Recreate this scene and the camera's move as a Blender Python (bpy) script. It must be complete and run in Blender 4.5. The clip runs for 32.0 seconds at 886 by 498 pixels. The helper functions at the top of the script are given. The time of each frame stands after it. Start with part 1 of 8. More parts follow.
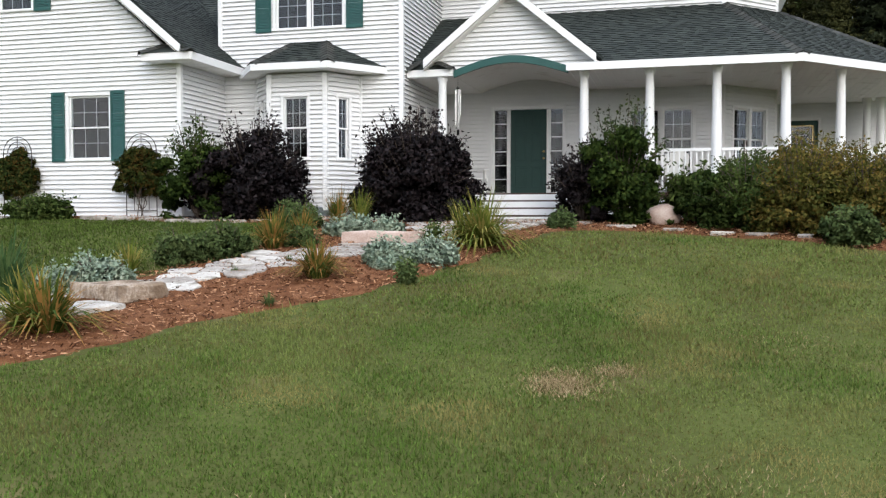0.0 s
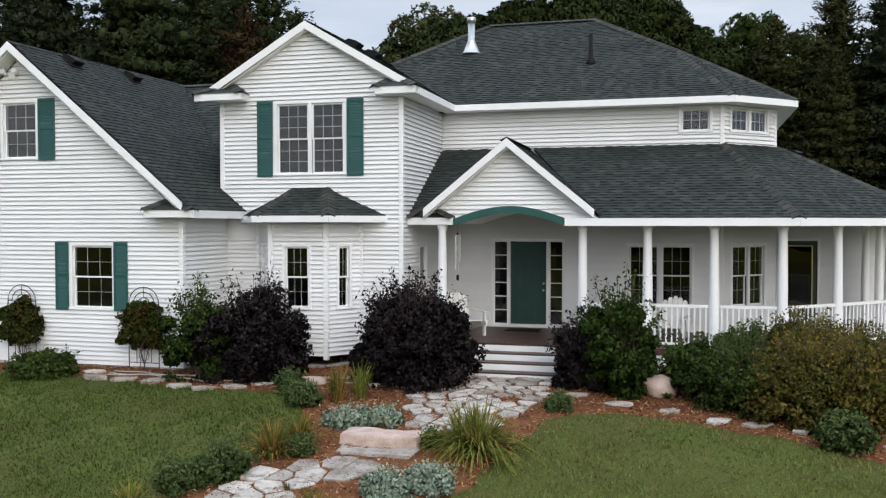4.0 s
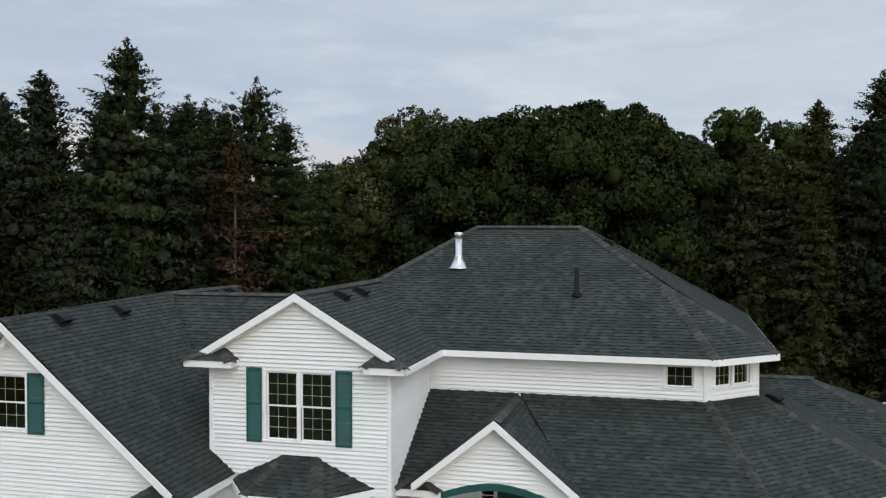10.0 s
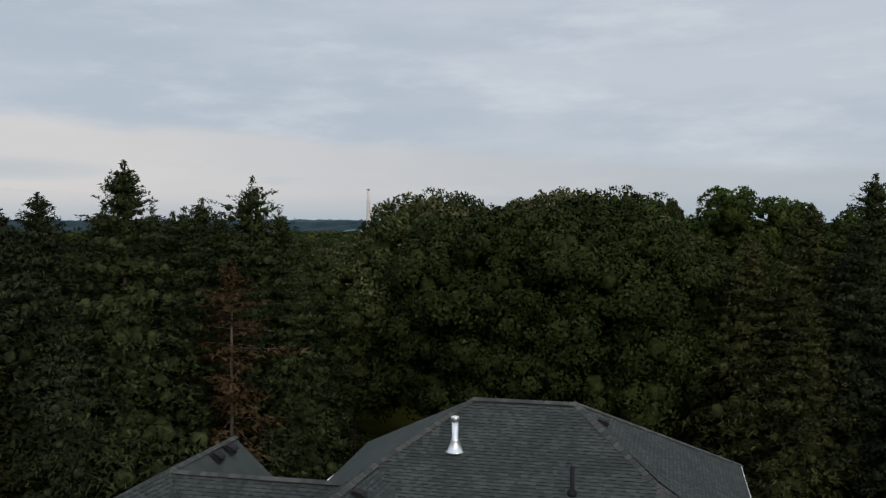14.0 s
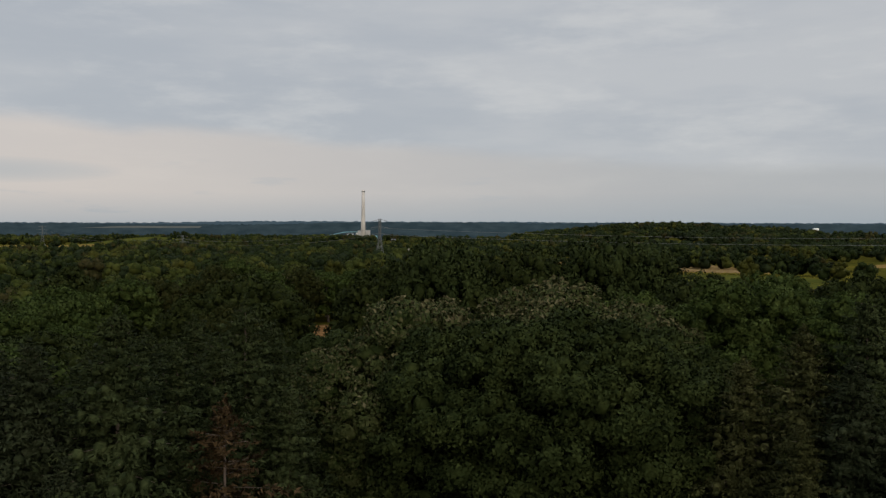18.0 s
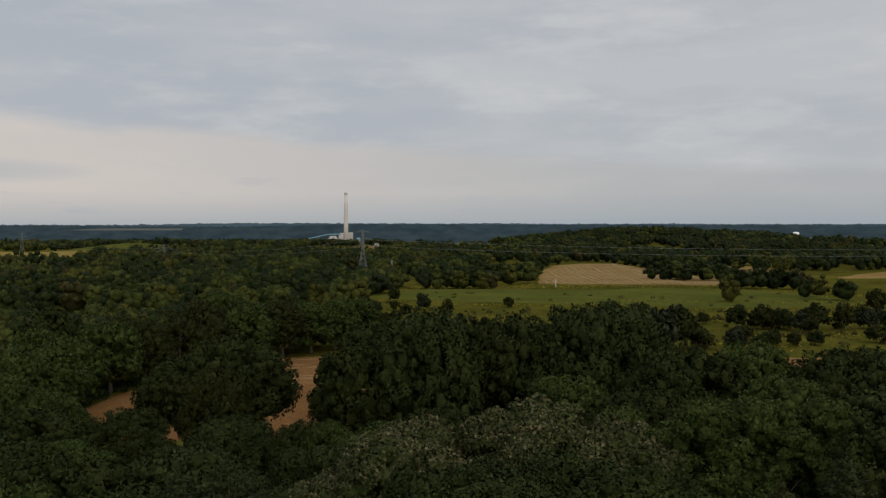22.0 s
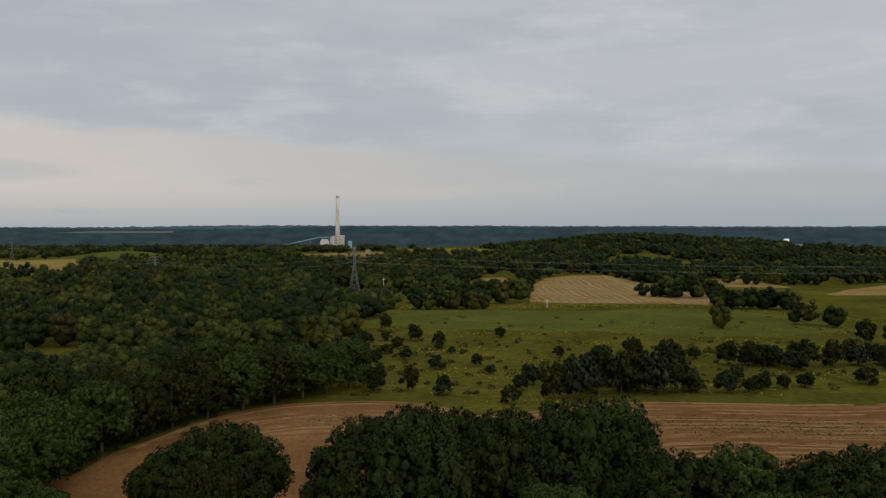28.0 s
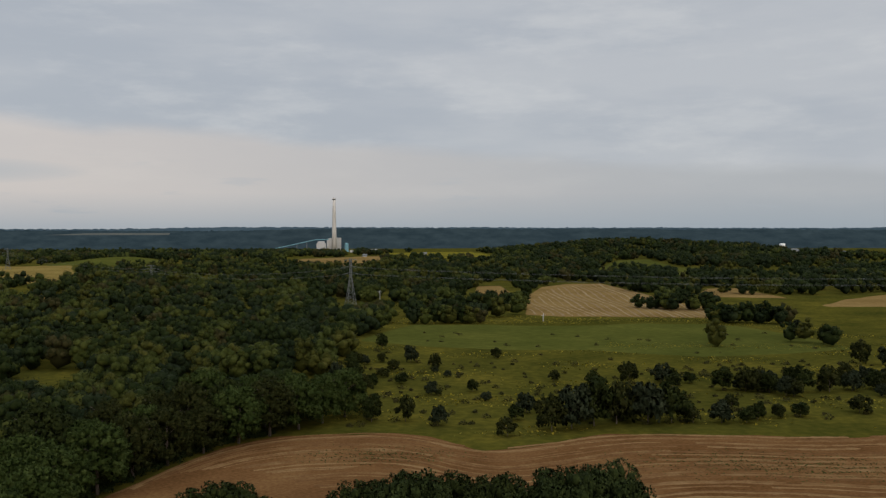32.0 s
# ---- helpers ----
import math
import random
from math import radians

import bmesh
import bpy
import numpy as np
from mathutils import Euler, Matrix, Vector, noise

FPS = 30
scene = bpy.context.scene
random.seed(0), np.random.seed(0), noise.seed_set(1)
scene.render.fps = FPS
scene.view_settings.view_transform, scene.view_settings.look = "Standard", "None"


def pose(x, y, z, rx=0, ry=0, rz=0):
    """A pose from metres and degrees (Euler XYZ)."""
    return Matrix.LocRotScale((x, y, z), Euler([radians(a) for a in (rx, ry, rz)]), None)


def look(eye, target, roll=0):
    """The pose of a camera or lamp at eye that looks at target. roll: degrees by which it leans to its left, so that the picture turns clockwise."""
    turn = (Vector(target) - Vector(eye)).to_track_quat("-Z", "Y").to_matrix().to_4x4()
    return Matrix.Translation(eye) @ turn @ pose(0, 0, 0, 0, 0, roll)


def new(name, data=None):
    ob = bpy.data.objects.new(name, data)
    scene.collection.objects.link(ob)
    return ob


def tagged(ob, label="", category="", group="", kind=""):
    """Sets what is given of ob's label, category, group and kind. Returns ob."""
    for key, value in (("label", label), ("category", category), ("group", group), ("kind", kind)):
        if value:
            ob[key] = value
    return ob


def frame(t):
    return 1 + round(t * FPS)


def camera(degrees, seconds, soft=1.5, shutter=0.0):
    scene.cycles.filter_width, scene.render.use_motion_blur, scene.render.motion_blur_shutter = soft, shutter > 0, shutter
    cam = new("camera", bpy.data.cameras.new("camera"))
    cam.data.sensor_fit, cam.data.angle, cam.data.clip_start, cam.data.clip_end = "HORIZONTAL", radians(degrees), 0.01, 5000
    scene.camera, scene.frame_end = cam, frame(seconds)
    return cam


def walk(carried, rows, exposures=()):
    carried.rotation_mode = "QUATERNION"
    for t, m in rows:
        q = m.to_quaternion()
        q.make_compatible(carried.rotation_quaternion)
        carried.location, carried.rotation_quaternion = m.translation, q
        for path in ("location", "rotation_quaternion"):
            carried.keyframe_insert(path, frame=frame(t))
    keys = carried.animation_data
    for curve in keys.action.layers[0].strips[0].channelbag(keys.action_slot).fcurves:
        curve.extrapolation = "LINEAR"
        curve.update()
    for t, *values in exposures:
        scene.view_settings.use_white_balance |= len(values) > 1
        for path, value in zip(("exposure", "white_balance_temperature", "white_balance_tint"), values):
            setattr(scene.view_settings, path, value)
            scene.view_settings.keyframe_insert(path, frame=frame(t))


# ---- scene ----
cam = camera(52.4, 32.0, soft=1.3)
METRES, EYE, TILT, LEAN, TURN = 48.0, 0.0, -2.1, 0.0, 0.0
ROWS = [
    (0, 0.0000, 0.0000, 0.0000, 0.00, 0.000, -0.00),
    (0.5, 0.0003, -0.0004, 0.0070, 0.18, 0.050, 0.00),
    (1, 0.0006, -0.0006, 0.0145, 0.30, 0.110, 0.05),
    (1.5, 0.0010, -0.0009, 0.0227, 0.40, 0.150, 0.03),
    (2, 0.0014, -0.0013, 0.0311, 0.46, 0.230, 0.03),
    (2.5, 0.0018, -0.0017, 0.0394, 0.49, 0.310, -0.02),
    (3, 0.0021, -0.0022, 0.0478, 0.50, 0.360, -0.03),
    (3.5, 0.0025, -0.0029, 0.0562, 0.46, 0.440, -0.02),
    (5.5, 0.0031, -0.0051, 0.0940, 0.05, 0.730, 0.07),
    (6, 0.0023, -0.0061, 0.1053, 0.01, 0.740, 0.05),
    (6.5, 0.0015, -0.0071, 0.1162, -0.03, 0.750, 0.02),
    (7, 0.0011, -0.0078, 0.1264, 0.07, 0.730, 0.05),
    (7.5, 0.0006, -0.0084, 0.1370, -0.06, 0.720, 0.01),
    (8, 0.0005, -0.0088, 0.1474, -0.19, 0.730, -0.06),
    (8.5, 0.0007, -0.0091, 0.1581, -0.25, 0.710, -0.08),
    (9, 0.0009, -0.0092, 0.1690, -0.28, 0.720, -0.10),
    (9.5, 0.0012, -0.0094, 0.1806, -0.49, 0.710, -0.11),
    (10, 0.0014, -0.0096, 0.1928, -0.58, 0.690, -0.09),
    (10.5, 0.0016, -0.0099, 0.2055, -0.65, 0.680, -0.13),
    (11, 0.0015, -0.0103, 0.2176, -0.67, 0.680, -0.13),
    (11.5, 0.0012, -0.0110, 0.2313, -0.71, 0.680, -0.14),
    (12, 0.0007, -0.0118, 0.2457, -0.78, 0.670, -0.16),
    (12.5, 0.0001, -0.0128, 0.2610, -0.84, 0.660, -0.12),
    (13, -0.0003, -0.0138, 0.2769, -0.87, 0.630, -0.14),
    (13.5, -0.0004, -0.0147, 0.2921, -0.92, 0.603, -0.14),
    (14, -0.0003, -0.0154, 0.3065, -0.95, 0.605, -0.11),
    (14.5, 0.0000, -0.0159, 0.3209, -0.95, 0.595, -0.09),
    (15, 0.0006, -0.0162, 0.3375, -1.01, 0.620, -0.05),
    (15.5, 0.0008, -0.0162, 0.3576, -1.07, 0.643, -0.01),
    (17.5, 0.0007, -0.0170, 0.4173, -1.22, 0.620, 0.02),
    (18, 0.0013, -0.0175, 0.4401, -1.27, 0.620, -0.01),
    (19.5, 0.0034, -0.0203, 0.5039, -1.67, 0.620, 0.06),
    (20, 0.0031, -0.0213, 0.5251, -1.83, 0.620, 0.09),
    (20.5, 0.0026, -0.0222, 0.5504, -1.97, 0.620, 0.10),
    (21, 0.0021, -0.0232, 0.5737, -2.09, 0.620, 0.13),
    (21.5, 0.0017, -0.0239, 0.5946, -2.22, 0.620, 0.12),
    (22, 0.0012, -0.0246, 0.6186, -2.35, 0.620, 0.15),
    (22.5, 0.0007, -0.0254, 0.6443, -2.46, 0.620, 0.14),
    (23, 0.0005, -0.0260, 0.6668, -2.57, 0.620, 0.14),
    (23.5, 0.0002, -0.0266, 0.6878, -2.68, 0.620, 0.14),
    (24, -0.0002, -0.0276, 0.7091, -2.75, 0.620, 0.12),
    (24.5, -0.0005, -0.0283, 0.7299, -2.81, 0.620, 0.12),
    (25, 0.0000, -0.0293, 0.7507, -2.83, 0.620, 0.12),
    (25.5, 0.0002, -0.0304, 0.7729, -2.86, 0.620, 0.14),
    (27.5, 0.0010, -0.0343, 0.8585, -2.87, 0.620, 0.16),
    (28, 0.0015, -0.0356, 0.8791, -2.88, 0.620, 0.16),
    (28.5, 0.0021, -0.0365, 0.9015, -2.91, 0.620, 0.16),
    (29, 0.0028, -0.0379, 0.9244, -2.94, 0.620, 0.20),
    (29.5, 0.0036, -0.0391, 0.9486, -2.96, 0.620, 0.20),
    (30, 0.0044, -0.0404, 0.9727, -2.97, 0.620, 0.19),
    (30.5, 0.0051, -0.0417, 0.9953, -2.99, 0.620, 0.20),
    (31, 0.0060, -0.0430, 1.0187, -3.02, 0.620, 0.20),
    (32, 0.0081, -0.0458, 1.0631, -3.09, 0.620, 0.20),
]
walk(cam, [(t, pose(0, 0, EYE, TILT, LEAN, TURN) @ pose(METRES * x, METRES * y, METRES * z, 90 + pitch, roll, yaw)) for t, x, y, z, yaw, pitch, roll in ROWS],
     exposures=[(0, 0.90, 6300, 10), (1.5, 0.73, 6290, 10), (3.5, 0.54, 6280, 10), (6, 0.44, 6280, 10), (9, 0.29, 6330, 9), (13, 0.19, 6420, 8), (15.5, 0.07, 6700, 9), (18, 0.0, 7000, 10), (24, -0.03, 7030, 10.5), (28, -0.03, 6950, 10), (32, -0.03, 6850, 10)])

# ---- sky and light ----
SUN_ELEV, SUN_TURN = radians(21), radians(163)
world = bpy.data.worlds.new("overcast_sky")
scene.world = world
world.use_nodes = True


def build_sky():
    nt = world.node_tree
    nt.nodes.clear()
    N, L = nt.nodes.new, nt.links.new
    out, bg = N("ShaderNodeOutputWorld"), N("ShaderNodeBackground")
    sky = N("ShaderNodeTexSky")
    sky.sky_type, sky.sun_disc = "NISHITA", False
    sky.sun_elevation, sky.sun_rotation = SUN_ELEV, SUN_TURN
    coord, sep = N("ShaderNodeTexCoord"), N("ShaderNodeSeparateXYZ")
    L(coord.outputs["Generated"], sep.inputs[0])

    def math_node(op, a, b=None, c=None):
        n = N("ShaderNodeMath")
        n.operation = op
        for k, v in enumerate((a, b, c)):
            if v is None:
                continue
            if isinstance(v, (int, float)):
                n.inputs[k].default_value = v
            else:
                L(v, n.inputs[k])
        return n.outputs[0]

    def cloud(scale, stretch, detail, rough, shift, lo, hi):
        m, n, r = N("ShaderNodeMapping"), N("ShaderNodeTexNoise"), N("ShaderNodeMapRange")
        m.inputs["Scale"].default_value, m.inputs["Location"].default_value = (1, 1, stretch), shift
        L(coord.outputs["Generated"], m.inputs[0])
        L(m.outputs[0], n.inputs["Vector"])
        n.inputs["Scale"].default_value, n.inputs["Detail"].default_value, n.inputs["Roughness"].default_value = scale, detail, rough
        L(n.outputs[0], r.inputs[0])
        r.interpolation_type = "SMOOTHSTEP"
        r.inputs[1].default_value, r.inputs[2].default_value = lo, hi
        return r.outputs[0]

    def mix(fac, a, b):
        n = N("ShaderNodeMix")
        n.data_type = "RGBA"
        for key, v in ((0, fac), (6, a), (7, b)):
            if isinstance(v, (tuple, float, int)):
                n.inputs[key].default_value = v
            else:
                L(v, n.inputs[key])
        return n.outputs[2]

    # grey cloud deck, broken into long flat bands
    bands = cloud(2.6, 5.5, 5, 0.55, (0.3, 0.1, 0.37), 0.36, 0.66)
    wisps = cloud(7.0, 4.0, 7, 0.62, (1.3, 2.1, 0.2), 0.45, 0.75)
    deck = mix(bands, (0.42, 0.471, 0.552, 1), (0.50, 0.541, 0.607, 1))
    deck = mix(math_node("MULTIPLY", wisps, 0.42), deck, (0.66, 0.69, 0.73, 1))
    # a clearer, warmer strip low over the horizon under the edge of the deck, brightest to the west
    wob = cloud(3.2, 3.0, 4, 0.5, (2.0, 0.4, 1.1), 0.2, 0.8)
    edge = math_node("MULTIPLY_ADD", sep.outputs[0], -0.065, 0.078)
    edge = math_node("MULTIPLY_ADD", wob, 0.02, edge)
    low = math_node("SUBTRACT", edge, sep.outputs[2])
    strip = N("ShaderNodeMapRange")
    strip.interpolation_type = "SMOOTHSTEP"
    L(low, strip.inputs[0])
    strip.inputs[1].default_value, strip.inputs[2].default_value = -0.006, 0.012
    west = N("ShaderNodeMapRange")
    L(sep.outputs[0], west.inputs[0])
    west.inputs[1].default_value, west.inputs[2].default_value = 0.35, -0.35
    pale = mix(west.outputs[0], (0.405, 0.44, 0.49, 1), (0.64, 0.598, 0.59, 1))
    deck = mix(math_node("MULTIPLY", strip.outputs[0], 0.75), deck, pale)
    # small dark scud just above the horizon
    scud = cloud(9.0, 7.0, 5, 0.6, (0.2, 0.7, 3.1), 0.58, 0.72)
    nearh = N("ShaderNodeMapRange")
    L(sep.outputs[2], nearh.inputs[0])
    nearh.inputs[1].default_value, nearh.inputs[2].default_value = 0.10, 0.02
    deck = mix(math_node("MULTIPLY", math_node("MULTIPLY", scud, nearh.outputs[0]), 0.6), deck, (0.43, 0.475, 0.54, 1))
    # one flat grey cloud low in the west
    dx = math_node("DIVIDE", math_node("ADD", sep.outputs[0], 0.43), 0.12)
    dz = math_node("DIVIDE", math_node("SUBTRACT", sep.outputs[2], 0.056), 0.014)
    far = math_node("ADD", math_node("MULTIPLY", dx, dx), math_node("MULTIPLY", dz, dz))
    lone = math_node("MULTIPLY", math_node("MAXIMUM", math_node("SUBTRACT", 1.0, far), 0.0), math_node("MULTIPLY_ADD", wisps, 0.5, 0.7))
    deck = mix(math_node("MINIMUM", lone, 0.85), deck, (0.43, 0.475, 0.535, 1))
    haze = N("ShaderNodeMapRange")
    L(sep.outputs[2], haze.inputs[0])
    haze.inputs[1].default_value, haze.inputs[2].default_value = 0.036, 0.0
    deck = mix(math_node("MULTIPLY", haze.outputs[0], 0.75), deck, (0.32, 0.395, 0.475, 1))
    # the cloud glows round the hidden sun
    dot = N("ShaderNodeVectorMath")
    dot.operation = "DOT_PRODUCT"
    L(coord.outputs["Generated"], dot.inputs[0])
    dot.inputs[1].default_value = (math.sin(SUN_TURN) * math.cos(SUN_ELEV), math.cos(SUN_TURN) * math.cos(SUN_ELEV), math.sin(SUN_ELEV))
    glow = N("ShaderNodeMapRange")
    glow.interpolation_type = "SMOOTHSTEP"
    L(dot.outputs["Value"], glow.inputs[0])
    glow.inputs[1].default_value, glow.inputs[2].default_value = 0.72, 1.0
    deck = mix(math_node("MULTIPLY", glow.outputs[0], math_node("MULTIPLY_ADD", wisps, 0.4, 0.7)), deck, (1.7, 1.6, 1.47, 1))
    # the clear sky above the deck shows through a little
    scaled = N("ShaderNodeVectorMath")
    scaled.operation = "SCALE"
    L(sky.outputs[0], scaled.inputs[0])
    scaled.inputs["Scale"].default_value = 0.06
    L(mix(0.93, scaled.outputs[0], deck), bg.inputs["Color"])
    # an overcast deck is brightest overhead
    zen = N("ShaderNodeMapRange")
    zen.interpolation_type = "SMOOTHSTEP"
    L(sep.outputs[2], zen.inputs[0])
    zen.inputs[1].default_value, zen.inputs[2].default_value, zen.inputs[3].default_value, zen.inputs[4].default_value = 0.3, 0.85, 1.0, 2.5
    L(zen.outputs[0], bg.inputs["Strength"])
    L(bg.outputs[0], out.inputs["Surface"])


build_sky()
sun = new("sun", bpy.data.lights.new("sun", "SUN"))
sun.data.energy, sun.data.angle, sun.data.color = 0.76, radians(40), (1.0, 0.93, 0.85)
sun.matrix_world = look((0, 0, 0), (-math.sin(SUN_TURN) * math.cos(SUN_ELEV), -math.cos(SUN_TURN) * math.cos(SUN_ELEV), -math.sin(SUN_ELEV)))

# ---- materials ----
def material(name, colors, rough=0.6, scale=3.0, fine=40.0, bump=0.2, dist=0.01, island=0.0, rand=0.0, metal=0.0, spec=0.5, stretch=(1, 1, 1), stain=None, coat=0.0, through_light=0.0):
    """A surface with coarse and fine variation between the colours, relief, and shifts from piece to piece."""
    mat = bpy.data.materials.new(name)
    mat.use_nodes = True
    nt = mat.node_tree
    N, L = nt.nodes.new, nt.links.new
    bsdf = nt.nodes["Principled BSDF"]
    coord, mapping = N("ShaderNodeTexCoord"), N("ShaderNodeMapping")
    geo = N("ShaderNodeNewGeometry")
    L(geo.outputs["Position"], mapping.inputs[0])
    mapping.inputs["Scale"].default_value = stretch
    coarse, grain = N("ShaderNodeTexNoise"), N("ShaderNodeTexNoise")
    for n, s, d in ((coarse, scale, 4), (grain, fine, 3)):
        L(mapping.outputs[0], n.inputs["Vector"])
        n.inputs["Scale"].default_value, n.inputs["Detail"].default_value = s, d
    ramp = N("ShaderNodeValToRGB")
    while len(ramp.color_ramp.elements) < len(colors):
        ramp.color_ramp.elements.new(0.5)
    for k, c in enumerate(colors):
        ramp.color_ramp.elements[k].position = 0.32 + 0.36 * k / max(1, len(colors) - 1)
        ramp.color_ramp.elements[k].color = (*c, 1)
    fac = N("ShaderNodeMath")
    fac.operation = "MULTIPLY_ADD"
    L(grain.outputs[0], fac.inputs[0])
    fac.inputs[1].default_value = 0.45
    half = N("ShaderNodeMath")
    half.operation = "MULTIPLY_ADD"
    L(coarse.outputs[0], half.inputs[0])
    half.inputs[1].default_value, half.inputs[2].default_value = 0.55, 0.0
    L(half.outputs[0], fac.inputs[2])
    value = fac.outputs[0]
    if island or rand:
        shift = N("ShaderNodeMath")
        shift.operation = "MULTIPLY_ADD"
        if island:
            L(geo.outputs["Random Per Island"], shift.inputs[0])
        else:
            L(N("ShaderNodeObjectInfo").outputs["Random"], shift.inputs[0])
        k = island or rand
        shift.inputs[1].default_value = k
        sub = N("ShaderNodeMath")
        sub.operation = "SUBTRACT"
        L(value, sub.inputs[0])
        sub.inputs[1].default_value = k / 2
        L(sub.outputs[0], shift.inputs[2])
        value = shift.outputs[0]
    L(value, ramp.inputs[0])
    color = ramp.outputs[0]
    if stain:
        n2, r2, m2 = N("ShaderNodeTexNoise"), N("ShaderNodeMapRange"), N("ShaderNodeMix")
        L(geo.outputs["Position"], n2.inputs["Vector"])
        n2.inputs["Scale"].default_value, n2.inputs["Detail"].default_value = stain[1], 5
        L(n2.outputs[0], r2.inputs[0])
        r2.inputs[1].default_value, r2.inputs[2].default_value, r2.inputs[4].default_value = stain[2], stain[2] + 0.12, stain[3]
        m2.data_type = "RGBA"
        L(r2.outputs[0], m2.inputs[0])
        L(color, m2.inputs[6])
        m2.inputs[7].default_value = (*stain[0], 1)
        color = m2.outputs[2]
    L(color, bsdf.inputs["Base Color"])
    bsdf.inputs["Roughness"].default_value, bsdf.inputs["Metallic"].default_value = rough, metal
    bsdf.inputs["Specular IOR Level"].default_value, bsdf.inputs["Coat Weight"].default_value = spec, coat
    if bump:
        b = N("ShaderNodeBump")
        b.inputs["Strength"].default_value, b.inputs["Distance"].default_value = bump, dist
        L(value if not (island or rand) else fac.outputs[0], b.inputs["Height"])
        L(b.outputs[0], bsdf.inputs["Normal"])
    if through_light:
        tr, ad = N("ShaderNodeBsdfTranslucent"), N("ShaderNodeMixShader")
        L(color, tr.inputs[0])
        ad.inputs[0].default_value = through_light
        L(bsdf.outputs[0], ad.inputs[1])
        L(tr.outputs[0], ad.inputs[2])
        L(ad.outputs[0], nt.nodes["Material Output"].inputs[0])
    return mat


M_SIDING = material("white_vinyl_siding", [(0.63, 0.64, 0.65), (0.68, 0.69, 0.70), (0.72, 0.73, 0.74)], 0.42, 0.8, 60, 0.08, 0.002, rand=0.14, stretch=(1, 1, 1), stain=((0.60, 0.59, 0.55), 0.6, 0.60, 0.35))
M_TRIM = material("white_trim_paint", [(0.70, 0.71, 0.72), (0.78, 0.79, 0.80)], 0.45, 2, 50, 0.05, 0.002, stain=((0.62, 0.61, 0.58), 1.4, 0.62, 0.3))
M_SOFFIT = material("white_soffit", [(0.74, 0.73, 0.70), (0.81, 0.80, 0.77)], 0.55, 2, 30, 0.1, 0.003, stain=((0.5, 0.48, 0.43), 2.0, 0.58, 0.5))
M_SHINGLE = material("charcoal_green_shingle", [(0.0158, 0.0207, 0.0192), (0.0245, 0.0308, 0.0280), (0.0385, 0.0455, 0.0412)], 0.9, 1.3, 45, 0.7, 0.006, island=0.3, spec=0.25)
M_SHDARK = material("dark_shingle_band", [(0.013, 0.015, 0.015), (0.024, 0.027, 0.026)], 0.95, 2, 120, 0.5, 0.004, island=0.3, spec=0.15)
M_CAP = material("ridge_shingle", [(0.0245, 0.0259, 0.0238), (0.0382, 0.0396, 0.0360), (0.0547, 0.0554, 0.0504)], 0.9, 2, 120, 0.5, 0.004, rand=0.35, spec=0.25)
M_GREEN = material("forest_green_paint", [(0.009, 0.060, 0.054), (0.014, 0.078, 0.070)], 0.4, 3, 50, 0.05, 0.002)
M_DOORGREEN = material("dark_green_door_paint", [(0.006, 0.036, 0.030), (0.009, 0.047, 0.040)], 0.6, 3, 50, 0.05, 0.002)
M_BLACK = material("black_plastic", [(0.006, 0.006, 0.007), (0.011, 0.011, 0.012)], 0.7, 6, 60, 0.1, 0.003, spec=0.15)
# near-black colour that stands in for the shade behind windows
M_DARK = material("painted_dark", [(0.003, 0.003, 0.003), (0.006, 0.005, 0.005)], 0.9, 1, 8, 0)
M_CURTAIN = material("sheer_curtain", [(0.30, 0.29, 0.27), (0.42, 0.41, 0.39)], 0.8, 3, 30, 0.2, 0.01, stretch=(6, 6, 0.5))
M_GALV = material("galvanised_steel", [(0.45, 0.46, 0.47), (0.62, 0.63, 0.64)], 0.35, 6, 40, 0.1, 0.003, metal=0.9)
M_DECK = material("dark_stained_boards", [(0.030, 0.013, 0.009), (0.052, 0.024, 0.017), (0.075, 0.038, 0.027)], 0.45, 3, 60, 0.2, 0.003, rand=0.3, stretch=(1, 6, 1))
M_CONC = material("grey_foundation", [(0.26, 0.25, 0.23), (0.38, 0.37, 0.34)], 0.9, 4, 60, 0.4, 0.006)
M_CHAIR = material("weathered_white_paint", [(0.60, 0.60, 0.58), (0.74, 0.74, 0.72)], 0.6, 6, 60, 0.2, 0.003, stain=((0.36, 0.35, 0.31), 9, 0.6, 0.5))
M_BRASS = material("brass", [(0.55, 0.40, 0.16), (0.70, 0.53, 0.24)], 0.3, 8, 60, 0.05, 0.002, metal=1.0)
M_IRON = material("dark_iron", [(0.012, 0.010, 0.010), (0.035, 0.024, 0.018)], 0.6, 20, 90, 0.2, 0.002)
M_STONE = material("pale_limestone", [(0.22, 0.19, 0.165), (0.36, 0.33, 0.30), (0.50, 0.47, 0.43)], 0.9, 3.0, 30, 0.7, 0.015, rand=0.3, spec=0.15, stain=((0.14, 0.12, 0.09), 5.0, 0.54, 0.7))
M_SLAB = material("quarried_step_stone", [(0.15, 0.105, 0.07), (0.30, 0.23, 0.17), (0.48, 0.42, 0.36)], 0.9, 5, 30, 1.0, 0.03, spec=0.15, stain=((0.13, 0.09, 0.06), 3.5, 0.5, 0.75))
M_BOULDER = material("pink_granite_boulder", [(0.30, 0.21, 0.17), (0.44, 0.33, 0.28), (0.54, 0.45, 0.40)], 0.8, 5, 60, 0.6, 0.02)
M_MULCH = material("red_bark_mulch", [(0.080, 0.033, 0.015), (0.140, 0.060, 0.028), (0.21, 0.10, 0.052)], 0.95, 5, 70, 0.9, 0.03, spec=0.05)
